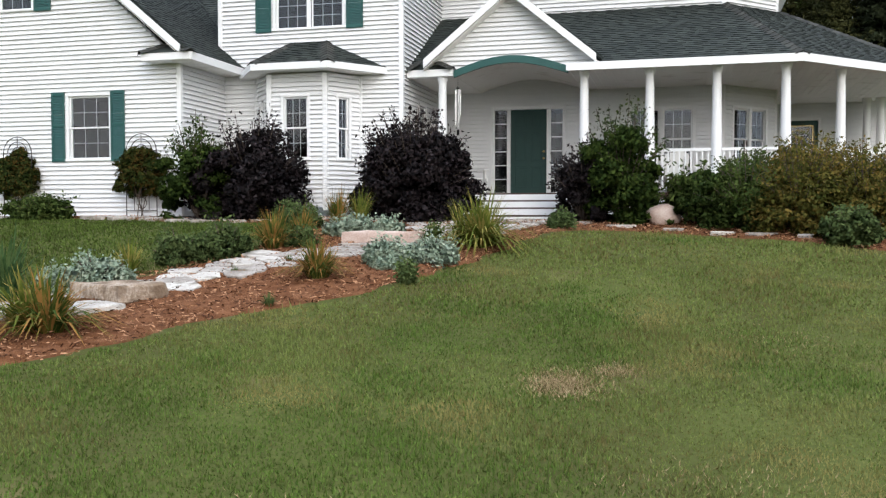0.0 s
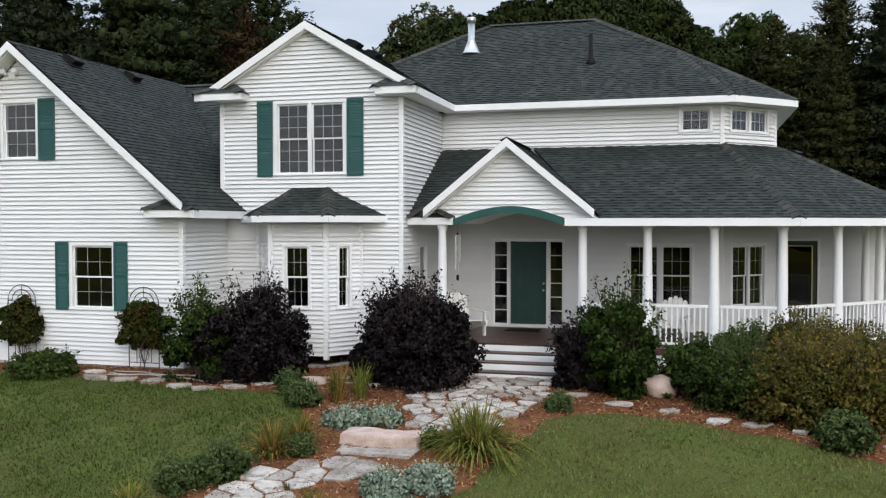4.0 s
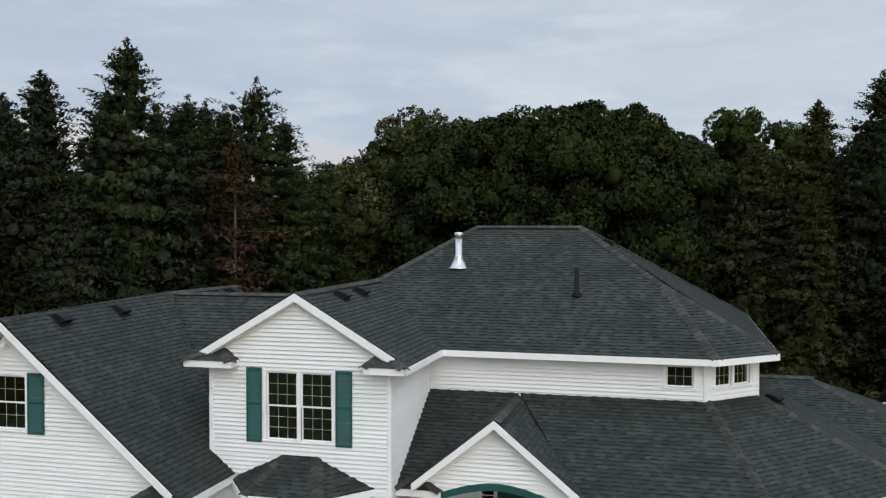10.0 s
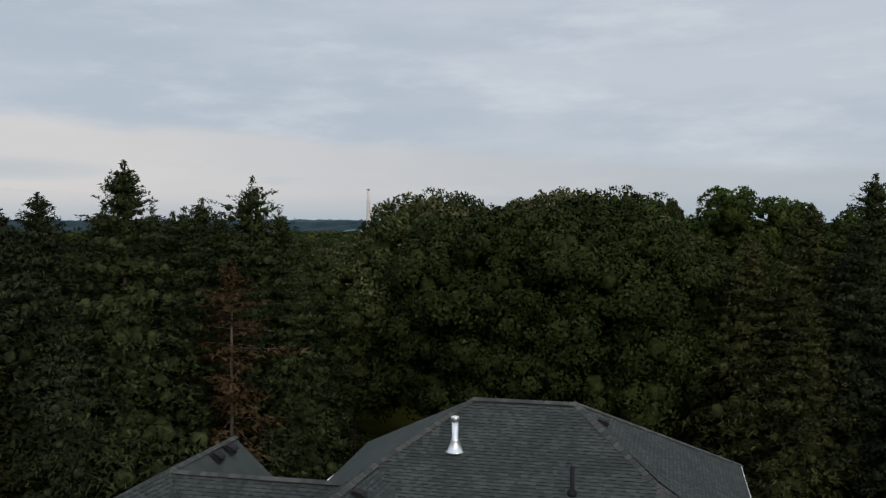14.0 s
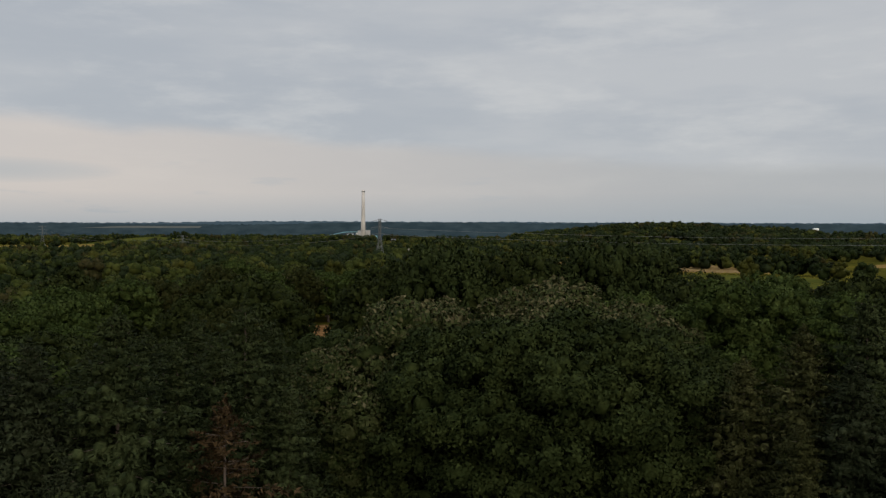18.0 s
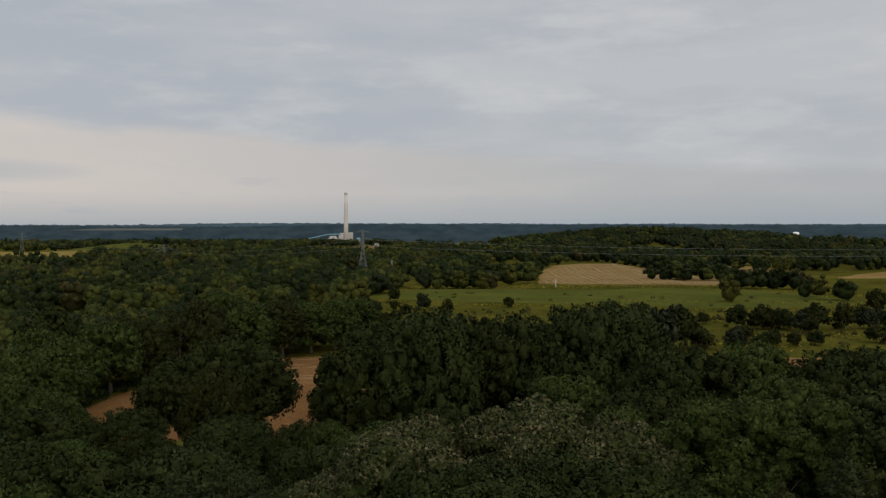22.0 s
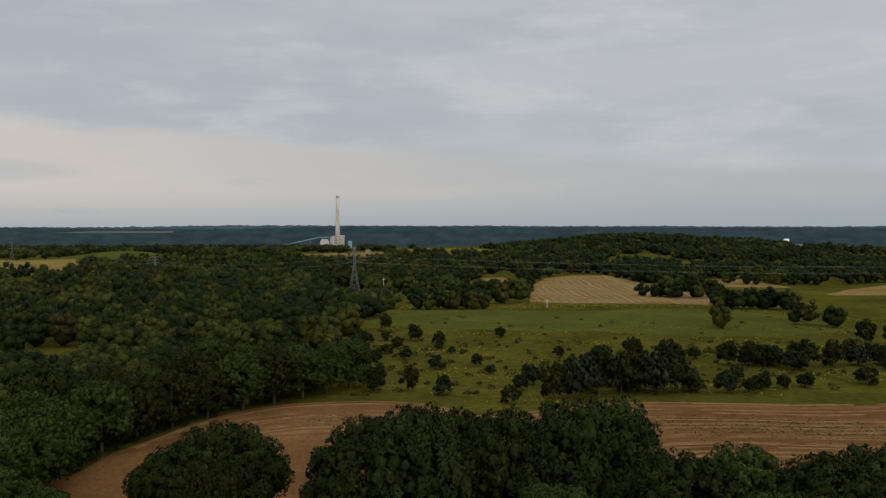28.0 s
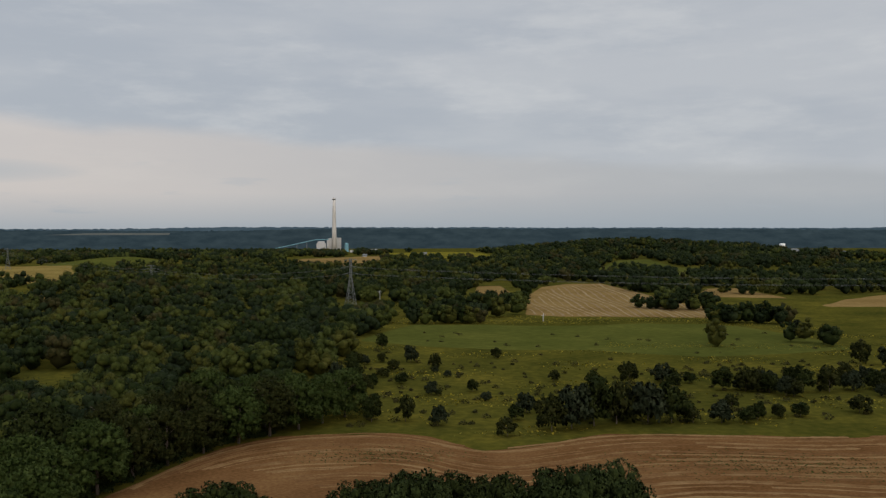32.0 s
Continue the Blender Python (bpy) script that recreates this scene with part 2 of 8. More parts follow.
M_CHIP = material("bark_chip", [(0.045, 0.018, 0.009), (0.15, 0.066, 0.032), (0.42, 0.23, 0.13)], 0.9, 12, 60, 0.4, 0.006, island=0.55, spec=0.1)
M_LAWN = material("lawn_soil_and_grass", [(0.070, 0.064, 0.025), (0.066, 0.078, 0.021), (0.094, 0.106, 0.030)], 0.95, 0.5, 22, 0.8, 0.03, spec=0.05, stain=((0.17, 0.125, 0.065), 0.9, 0.62, 0.55))
M_BLADE = material("grass_blades", [(0.128, 0.112, 0.040), (0.100, 0.136, 0.031), (0.172, 0.206, 0.060)], 0.7, 0.45, 4, 0, island=0.5, spec=0.06, through_light=0.25, stain=((0.27, 0.215, 0.085), 0.55, 0.53, 0.6))
M_LUSH = material("lush_grass_blades", [(0.0457, 0.0568, 0.0152), (0.0508, 0.0842, 0.0142), (0.0893, 0.1269, 0.0264)], 0.7, 0.45, 4, 0, island=0.5, spec=0.06, through_light=0.25)
M_CLOVER = material("clover_and_grass", [(0.060, 0.080, 0.018), (0.066, 0.118, 0.020), (0.115, 0.175, 0.036)], 0.7, 0.45, 4, 0, island=0.5, spec=0.06, through_light=0.25)
M_DRY = material("dead_grass", [(0.19, 0.145, 0.070), (0.26, 0.195, 0.105), (0.34, 0.26, 0.15)], 0.8, 2, 8, 0, island=0.4, spec=0.05)
M_GOLDHAY = material("golden_stubble", [(0.11, 0.082, 0.022), (0.16, 0.115, 0.035), (0.20, 0.15, 0.05)], 0.95, 0.02, 0.2, 0.4, 0.2, spec=0.0)
M_MEADOW = material("rough_meadow", [(0.028, 0.030, 0.006), (0.052, 0.049, 0.009), (0.095, 0.078, 0.013)], 0.95, 0.035, 0.35, 0.6, 0.4, spec=0.0)
M_CROP = material("green_crop_field", [(0.040, 0.047, 0.010), (0.056, 0.061, 0.013), (0.080, 0.079, 0.017)], 0.95, 0.025, 0.25, 0.4, 0.2, spec=0.0)
M_FLOWER = material("golden_meadow", [(0.072, 0.070, 0.014), (0.115, 0.100, 0.014), (0.19, 0.150, 0.020)], 0.95, 0.06, 0.7, 0.5, 0.3, spec=0.0)
M_PLOUGH = material("stubble_soil", [(0.072, 0.034, 0.013), (0.112, 0.056, 0.022), (0.155, 0.085, 0.034)], 0.95, 0.06, 1.2, 0.6, 0.15, spec=0.0)
M_ROWS = material("straw_rows", [(0.095, 0.048, 0.020), (0.135, 0.074, 0.031), (0.18, 0.11, 0.050)], 0.95, 0.2, 2, 0.4, 0.1, island=0.3, spec=0.0)
M_HAY = material("cut_hay_field", [(0.120, 0.076, 0.026), (0.162, 0.106, 0.039), (0.20, 0.138, 0.055)], 0.95, 0.03, 0.4, 0.4, 0.2, spec=0.0)
M_HAYROW = material("hay_windrows", [(0.17, 0.12, 0.068), (0.23, 0.17, 0.10)], 0.95, 0.1, 1, 0.4, 0.1, island=0.3, spec=0.0)


def leafy(name, colors, island=0.3, rough=0.8, spec=0.04, scale=0.35, fine=3.0, light=0.3):
    return material(name, colors, rough, scale, fine, 0, island=island, spec=spec, through_light=light)


M_OAK = leafy("oak_leaves", [(0.0100, 0.0145, 0.0038), (0.0185, 0.0250, 0.0062), (0.0355, 0.0425, 0.0115)], island=0.16, light=0.14)
M_OAKD = leafy("deep_green_oak_leaves", [(0.0112, 0.0172, 0.0050), (0.0210, 0.0295, 0.0084), (0.0395, 0.0505, 0.0150)], island=0.16, light=0.12)
M_OAKB = leafy("yellowing_oak_leaves", [(0.0130, 0.0165, 0.0042), (0.0235, 0.0275, 0.0070), (0.0440, 0.0455, 0.0140)])
M_OAKW = leafy("pale_edged_oak_leaves", [(0.0179, 0.0282, 0.0081), (0.0325, 0.0448, 0.0135), (0.0460, 0.0550, 0.0180), (0.0620, 0.0680, 0.0270)], island=0.3, light=0.14)
M_TUFT = leafy("cream_seed_tufts", [(0.048, 0.046, 0.020), (0.078, 0.071, 0.034), (0.115, 0.101, 0.054)], light=0.1)
M_POPLAR = leafy("poplar_leaves", [(0.0200, 0.0325, 0.0074), (0.0355, 0.0525, 0.0123), (0.0610, 0.0800, 0.0220)])
M_SPRUCE = leafy("spruce_needles", [(0.0140, 0.0198, 0.0072), (0.0244, 0.0330, 0.0120), (0.0455, 0.0565, 0.0225)], light=0.08)
M_SPRUCEB = leafy("bluish_spruce_needles", [(0.0122, 0.0168, 0.0074), (0.0207, 0.0266, 0.0121), (0.0370, 0.0445, 0.0230)], light=0.08)
M_SPRUCEY = leafy("olive_spruce_needles", [(0.0210, 0.0245, 0.0082), (0.0375, 0.0405, 0.0135), (0.0660, 0.0665, 0.0265)], light=0.08)
M_JUNIPER = leafy("juniper_needles", [(0.012, 0.017, 0.008), (0.020, 0.026, 0.013), (0.032, 0.038, 0.020)], light=0.08)
M_GOLD = leafy("goldenrod", [(0.062, 0.062, 0.010), (0.12, 0.105, 0.014), (0.23, 0.18, 0.022)], scale=0.1, fine=1, island=0.5)
M_WEED = leafy("field_weeds", [(0.030, 0.036, 0.010), (0.045, 0.052, 0.014), (0.065, 0.070, 0.020)], scale=0.1, fine=1)
M_DEAD = leafy("dead_brown_needles", [(0.0270, 0.0170, 0.0078), (0.0470, 0.0295, 0.0138), (0.0780, 0.0510, 0.0250)], light=0.08)
M_BARK = material("grey_brown_bark", [(0.040, 0.028, 0.020), (0.075, 0.055, 0.042), (0.12, 0.095, 0.075)], 0.9, 3, 20, 0.8, 0.02, stretch=(1, 1, 0.25))
M_PURPLE = leafy("dark_purple_leaves", [(0.006, 0.005, 0.0055), (0.012, 0.0092, 0.0100), (0.030, 0.022, 0.024)], island=0.5, scale=2, fine=10, rough=0.6, spec=0.1, light=0.08)
M_SHRUB = leafy("fresh_green_shrub_leaves", [(0.017, 0.032, 0.008), (0.034, 0.058, 0.013), (0.070, 0.100, 0.022)], scale=2, fine=10)
M_HEDGE = leafy("olive_barberry_leaves", [(0.048, 0.058, 0.013), (0.100, 0.096, 0.022), (0.20, 0.14, 0.036)], scale=1.5, fine=8)
M_HEDGEG = leafy("deep_green_shrub_leaves", [(0.028, 0.050, 0.013), (0.052, 0.080, 0.020), (0.095, 0.125, 0.034)], scale=1.5, fine=8)
M_VINE = leafy("rusty_vine_leaves", [(0.020, 0.034, 0.009), (0.042, 0.058, 0.014), (0.11, 0.065, 0.018)], scale=3, fine=12)
M_SILVER = leafy("silver_green_foliage", [(0.17, 0.23, 0.165), (0.25, 0.32, 0.235), (0.38, 0.43, 0.33)], scale=4, fine=14, light=0.15)
M_LILY = leafy("daylily_blades", [(0.07, 0.1, 0.018), (0.14, 0.165, 0.03), (0.3, 0.24, 0.07)], scale=3, fine=12, light=0.3)
M_RUSTY = leafy("browning_blades", [(0.05, 0.085, 0.018), (0.13, 0.13, 0.028), (0.32, 0.17, 0.05)], island=0.55, scale=3, fine=12, light=0.3)
M_IRIS = leafy("iris_blades", [(0.026, 0.055, 0.020), (0.045, 0.088, 0.030), (0.09, 0.14, 0.050)], scale=3, fine=12, light=0.2)
M_HERB = leafy("soft_green_herb", [(0.045, 0.070, 0.024), (0.075, 0.108, 0.038), (0.115, 0.150, 0.055)], scale=3, fine=12, light=0.25)
M_FAR = [leafy("far_leaves", c, scale=0.06, fine=0.5, island=0.35) for c in (
    [(0.010, 0.016, 0.005), (0.017, 0.026, 0.007), (0.028, 0.038, 0.011)], [(0.026, 0.035, 0.008), (0.041, 0.051, 0.011), (0.064, 0.072, 0.017)],
    [(0.009, 0.015, 0.006), (0.015, 0.023, 0.009), (0.024, 0.033, 0.013)], [(0.029, 0.033, 0.007), (0.047, 0.050, 0.010), (0.072, 0.070, 0.016)], [(0.020, 0.021, 0.007), (0.032, 0.031, 0.010), (0.050, 0.043, 0.016)])]
M_STEEL = material("weathered_pylon_steel", [(0.070, 0.076, 0.076), (0.11, 0.117, 0.117)], 0.6, 0.5, 5, 0)
M_STACK = material("pale_concrete_stack", [(0.3910, 0.3655, 0.3400), (0.4930, 0.4675, 0.4335)], 0.9, 0.02, 0.2, 0)
M_PLANT = material("pale_plant_cladding", [(0.30, 0.30, 0.29), (0.42, 0.41, 0.40)], 0.8, 0.02, 0.2, 0)
M_TANK = material("teal_tank_paint", [(0.10, 0.23, 0.28), (0.13, 0.28, 0.33)], 0.6, 0.1, 1, 0)


def painted_haze_surface(name, low, high, scale):
    """Distant hills with the air's haze painted in: a bluish colour that glows by itself."""
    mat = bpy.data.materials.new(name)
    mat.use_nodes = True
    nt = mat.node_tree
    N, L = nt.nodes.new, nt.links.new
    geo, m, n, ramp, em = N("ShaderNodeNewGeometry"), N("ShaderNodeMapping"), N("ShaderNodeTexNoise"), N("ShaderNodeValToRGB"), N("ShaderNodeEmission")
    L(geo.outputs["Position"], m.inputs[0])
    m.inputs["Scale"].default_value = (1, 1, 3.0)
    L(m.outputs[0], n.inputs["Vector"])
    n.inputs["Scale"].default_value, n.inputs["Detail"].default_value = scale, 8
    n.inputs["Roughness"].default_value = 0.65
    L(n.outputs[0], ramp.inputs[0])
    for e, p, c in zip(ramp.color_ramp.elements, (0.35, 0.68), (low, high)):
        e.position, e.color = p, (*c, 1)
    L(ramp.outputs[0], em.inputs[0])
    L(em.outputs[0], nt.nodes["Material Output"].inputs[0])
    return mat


# haze is in these glowing colours, stronger for the farther hills
M_BLUFF = painted_haze_surface("hazy_wooded_bluff", (0.021, 0.037, 0.048), (0.038, 0.060, 0.073), 0.011)
M_BLUFF2 = painted_haze_surface("hazier_far_hills", (0.040, 0.068, 0.094), (0.058, 0.090, 0.118), 0.004)
M_FARFIELD = painted_haze_surface("hazy_pale_field", (0.080, 0.092, 0.092), (0.105, 0.115, 0.11), 0.01)


def glass_material():
    mat = bpy.data.materials.new("window_glass")
    mat.use_nodes = True
    b = mat.node_tree.nodes["Principled BSDF"]
    b.inputs["Base Color"].default_value = (0.9, 0.94, 0.94, 1)
    b.inputs["Roughness"].default_value, b.inputs["Transmission Weight"].default_value, b.inputs["IOR"].default_value = 0.01, 1.0, 1.55
    return mat


M_GLASS = glass_material()


# ---- mesh helpers ----
class Shape:
    """Gathers vertices and faces of one mesh."""

    def __init__(self):
        self.v, self.f = [], []

    def quad(self, *pts):
        n = len(self.v)
        self.v += [tuple(p) for p in pts]
        self.f.append(tuple(range(n, n + len(pts))))
        return self

    def box(self, x0, x1, y0, y1, z0, z1, b=0.0, m=None):
        """A box with chamfered edges of width b."""
        n = len(self.v)
        c, h = Vector(((x0 + x1) / 2, (y0 + y1) / 2, (z0 + z1) / 2)), ((x1 - x0) / 2, (y1 - y0) / 2, (z1 - z0) / 2)
        b = min(b, min(h) * 0.9)
        if b <= 0:
            pts = [(sx * h[0], sy * h[1], sz * h[2]) for sx in (-1, 1) for sy in (-1, 1) for sz in (-1, 1)]
            faces = [(0, 1, 3, 2), (4, 6, 7, 5), (0, 4, 5, 1), (2, 3, 7, 6), (0, 2, 6, 4), (1, 5, 7, 3)]
        else:
            pts, idx = [], {}
            for sx in (-1, 1):
                for sy in (-1, 1):
                    for sz in (-1, 1):
                        for a in range(3):
                            idx[sx, sy, sz, a] = len(pts)
                            p = [sx * (h[0] - b), sy * (h[1] - b), sz * (h[2] - b)]
                            p[a] = (sx, sy, sz)[a] * h[a]
                            pts.append(tuple(p))
            faces = []
            S = (-1, 1)
            for a in range(3):
                o = [k for k in range(3) if k != a]
                for s in S:
                    ring = []
                    for i, j in ((-1, -1), (1, -1), (1, 1), (-1, 1)):
                        q = [0, 0, 0]
                        q[a], q[o[0]], q[o[1]] = s, i, j
                        ring.append(idx[(*q, a)])
                    faces.append(tuple(ring))
                for i in S:
                    for j in S:
                        q0, q1 = [0, 0, 0], [0, 0, 0]
                        q0[a], q1[a] = -1, 1
                        for q in (q0, q1):
                            q[o[0]], q[o[1]] = i, j
                        faces.append((idx[(*q0, o[0])], idx[(*q1, o[0])], idx[(*q1, o[1])], idx[(*q0, o[1])]))
            for sx in S:
                for sy in S:
                    for sz in S:
                        faces.append(tuple(idx[sx, sy, sz, a] for a in range(3)))
        if m and m.determinant() < 0:
            faces = [f[::-1] for f in faces]
        for p in pts:
            p = Vector(p) + c
            self.v.append(tuple(m @ p if m else p))
        self.f += [tuple(n + k for k in f) for f in faces]
        return self

    def lathe(self, rings, sides=12, m=None, cap=True):
        """Rings of (radius, z), turned round the z axis."""
        n = len(self.v)
        for r, z in rings:
            for k in range(sides):
                a = 2 * math.pi * k / sides
                p = Vector((r * math.cos(a), r * math.sin(a), z))
                self.v.append(tuple(m @ p if m else p))
        for i in range(len(rings) - 1):
            for k in range(sides):
                k2 = (k + 1) % sides
                self.f.append((n + i * sides + k, n + i * sides + k2, n + (i + 1) * sides + k2, n + (i + 1) * sides + k))
        if cap:
            self.f.append(tuple(n + k for k in reversed(range(sides))))
            self.f.append(tuple(n + (len(rings) - 1) * sides + k for k in range(sides)))
        return self

    def tube(self, pts, r, sides=6, r_end=None):
        """A pipe along points, tapering to r_end."""
        n, pts = len(self.v), [Vector(p) for p in pts]
        for i, p in enumerate(pts):
            d = (pts[min(i + 1, len(pts) - 1)] - pts[max(i - 1, 0)]).normalized()
            a = d.cross(Vector((0, 0, 1)) if abs(d.z) < 0.9 else Vector((1, 0, 0))).normalized()
            b = d.cross(a)
            rr = r if r_end is None else r + (r_end - r) * i / max(1, len(pts) - 1)
            for k in range(sides):
                t = 2 * math.pi * k / sides
                self.v.append(tuple(p + rr * (math.cos(t) * a + math.sin(t) * b)))
        for i in range(len(pts) - 1):
            for k in range(sides):
                k2 = (k + 1) % sides
                self.f.append((n + i * sides + k, n + i * sides + k2, n + (i + 1) * sides + k2, n + (i + 1) * sides + k))
        self.f.append(tuple(n + k for k in reversed(range(sides))))
        self.f.append(tuple(n + (len(pts) - 1) * sides + k for k in range(sides)))
        return self

    def prism(self, poly, up):
        """A flat polygon pushed out along the vector up."""
        n, k = len(self.v), len(poly)
        self.v += [tuple(p) for p in poly] + [tuple(Vector(p) + Vector(up)) for p in poly]
        self.f.append(tuple(n + i for i in reversed(range(k))))
        self.f.append(tuple(n + k + i for i in range(k)))
        for i in range(k):
            j = (i + 1) % k
            self.f.append((n + i, n + j, n + k + j, n + k + i))
        return self

    def mesh(self, name, mat, smooth=False):
        me = bpy.data.meshes.new(name)
        me.from_pydata(self.v, [], self.f)
        me.materials.append(mat)
        if smooth:
            me.shade_smooth()
        return me


def part(name, shape, mat, parent, label="", smooth=False):
    """Links one mesh object under a thing or a part."""
    ob = new(name, shape.mesh(name, mat, smooth) if isinstance(shape, Shape) else shape)
    ob.parent = parent
    return tagged(ob, label)


def thing(name, label, category, m=None, group="", kind="", data=None):
    ob = new(name, data)
    if m is not None:
        ob.matrix_world = m
    return tagged(ob, label, category, group, kind)


def raw_mesh(name, verts, faces, mat, smooth=False, normals=None):
    """A mesh from arrays: faces all with the same count of corners; normals round the clumps of foliage."""
    me = bpy.data.meshes.new(name)
    verts, faces = np.asarray(verts, np.float32), np.asarray(faces, np.int32)
    me.vertices.add(len(verts))
    me.vertices.foreach_set("co", verts.ravel())
    k = faces.shape[1]
    me.loops.add(faces.size)
    me.loops.foreach_set("vertex_index", faces.ravel())
    me.polygons.add(len(faces))
    me.polygons.foreach_set("loop_start", np.arange(0, faces.size, k, dtype=np.int32))
    me.update(calc_edges=True)
    me.materials.append(mat)
    if smooth or normals is not None:
        me.shade_smooth()
    if normals is not None:
        me.normals_split_custom_set_from_vertices(np.asarray(normals, np.float32))
    return me

# ---- the land ----
PROFILE_Y = [-400, -60, 0, 5, 9.3, 12, 14, 16, 18, 20, 60, 100, 160, 260, 380, 480, 580, 1000, 1400, 1900, 2300, 2700, 3200, 6000]
PROFILE_Z = [-3.0, -2.3, -1.95, -1.62, -1.15, -0.8, -0.5, -0.27, -0.12, -0.1, -0.3, -3, -5.8, -6.2, -5.5, -7, -9, -10.5, -11, -12, -15, -45, -60, -62]


def land(x, y):
    """Height of the ground."""
    x, y = np.asarray(x, float), np.asarray(y, float)
    z = (np.interp(y - 1.2, PROFILE_Y, PROFILE_Z) + np.interp(y, PROFILE_Y, PROFILE_Z) + np.interp(y + 1.2, PROFILE_Y, PROFILE_Z)) / 3
    # the wooded hill and a grassy knoll
    z = z + 27 * np.exp(-(((x - 430) / np.where(x > 430, 330, 200)) ** 2) - ((y - 1680) / 330) ** 2) + 13 * np.exp(-(((x + 430) / 95) ** 2) - ((y - 1450) / 120) ** 2)
    far = np.clip((y - 150) / 150, 0, 1)
    z = z + far * (0.7 * np.sin(x / 37 + 1) * np.sin(y / 53) + 0.6 * np.sin(x / 140 + y / 190))
    near = np.clip((40 - y) / 10, 0, 1)
    return z + near * 0.03 * np.sin(x * 1.1) * np.sin(y * 0.9)


def sheet(name, xs, ys, mat, lift=0.0, hem=0.0):
    """Ground draped over the land: ys may differ from column to column."""
    X, Y = np.broadcast_arrays(xs[:, None], ys) if ys.ndim == 2 else np.meshgrid(xs, ys, indexing="ij")
    Z = land(X, Y) + lift
    if hem:
        Z[0], Z[-1], Z[:, 0], Z[:, -1] = Z[0] - hem, Z[-1] - hem, Z[:, 0] - hem, Z[:, -1] - hem
    n, m = X.shape
    i = (np.arange(n - 1)[:, None] * m + np.arange(m - 1)[None]).ravel()
    return raw_mesh(name, np.stack([X, Y, Z], -1).reshape(-1, 3), np.stack([i, i + m, i + m + 1, i + 1], -1), mat, True)


def ground():
    near = np.linspace(-30, 30, 41)
    far = 30 * np.geomspace(1, 165, 70)[1:]
    xs = np.concatenate([-far[::-1], near, far])
    ys = np.concatenate([[-4800, -2000, -800, -300, -120], np.linspace(-60, 40, 81), 40 * np.geomspace(1, 122, 130)[1:]])
    ob = thing("ground", "rolling green lawn and rough meadow land", "ground", kind="structure", data=sheet("ground", xs, ys, M_MEADOW))
    lawn = sheet("lawn", np.linspace(-40, 40, 161), np.linspace(-25, 34, 119), M_LAWN, 0.03)
    thing("lawn", "mown green lawn with dry tan patches", "lawn", kind="structure", data=lawn)
    return ob


ground()


def between(name, xs, low, high, mat, lift, label, category="field", rows=24):
    """A field between two boundary lines, given as (x, y) points."""
    xs = np.linspace(*xs)
    a, b = np.interp(xs, *zip(*low)), np.interp(xs, *zip(*high))
    b = np.maximum(b, a + 0.3) + 1.5 * np.sin(xs / 7.0) * (b > a + 4)
    ys = a[:, None] + (b - a)[:, None] * np.linspace(0, 1, rows)[None]
    return thing(name, label, category, kind="structure", data=sheet(name, xs, ys, mat, lift, lift + 0.15))


FIELD_FAR = [(-75, 168), (-62, 178), (-60.5, 194), (-53.5, 213), (-44.5, 235), (-31.5, 247.5), (-16.5, 252), (-0.6, 253), (10, 246), (22, 230), (38, 236), (59, 246), (78, 244), (106, 237), (133, 237), (220, 236)]
FIELD_NEAR = [(-75, 168), (-61, 150), (-50, 146), (60, 146), (95, 168), (130, 172), (220, 170)]
between("stubble_field", (-66, 200, 190), FIELD_NEAR, [(x, 168 + (y - 168) * 0.955) for x, y in FIELD_FAR], M_PLOUGH, 0.12, "brown harvested field with curved stubble rows", rows=40)
CROP_NEAR = [(-17, 444), (16, 413), (51, 400), (90, 404), (112, 391), (135, 382), (176, 388), (214, 402)]
CROP_FAR = [(-17, 446), (-3, 498), (12, 543), (54, 538), (99, 524), (154, 537), (187, 531), (203, 517), (210, 470), (214, 404)]
HAY_NEAR = [(89, 604), (111, 584), (147, 577), (209, 571), (234, 590)]
HAY_FAR = [(89, 606), (95, 640), (120, 800), (146, 886), (179, 935), (219, 950), (222, 700), (234, 640)]
CLEARINGS = []


def field(name, low, high, mat, lift, label, rows=12):
    """A field of the open country, from its near and its far edge."""
    CLEARINGS.append((low, high))
    between(name, (low[0][0], low[-1][0], max(30, int((low[-1][0] - low[0][0]) / 3))), low, high, mat, lift, label, rows=rows)


field("crop_field", CROP_NEAR, CROP_FAR, M_CROP, 0.3, "smooth green crop field between meadows", 24)
field("hay_field", HAY_NEAR, HAY_FAR, M_HAY, 0.4, "tan cut hay field on a gentle slope", 24)
field("hay_field", [(60, 700), (108, 684)], [(60, 704), (84, 915), (108, 915)], M_HAY, 0.4, "tan strip of cut hay behind trees")
field("hay_field", [(262, 742), (330, 730)], [(262, 760), (300, 854), (330, 852)], M_HAY, 0.4, "tan strip of cut hay behind trees")
field("hay_field", [(322, 650), (520, 610)], [(322, 660), (373, 724), (430, 765), (520, 770)], M_HAY, 0.4, "tan stubble field beside dark woods")
field("far_field", [(-175, 1376), (-20, 1400)], [(-175, 1700), (-112, 1800), (-20, 1900)], M_HAY, 0.8, "tan cut field below the power station")
field("far_field", [(-12, 1800), (86, 1709), (190, 1660)], [(-12, 2180), (90, 2240), (190, 2200)], M_FLOWER, 0.8, "pale green field before the river valley")
field("far_field", [(268, 1165), (390, 1190)], [(268, 1200), (339, 1365), (390, 1370)], M_CROP, 0.8, "grassy clearing on the wooded hill")
field("far_field", [(345, 1085), (432, 1080)], [(345, 1120), (390, 1213), (432, 1225)], M_CROP, 0.8, "grassy clearing on the wooded hill")
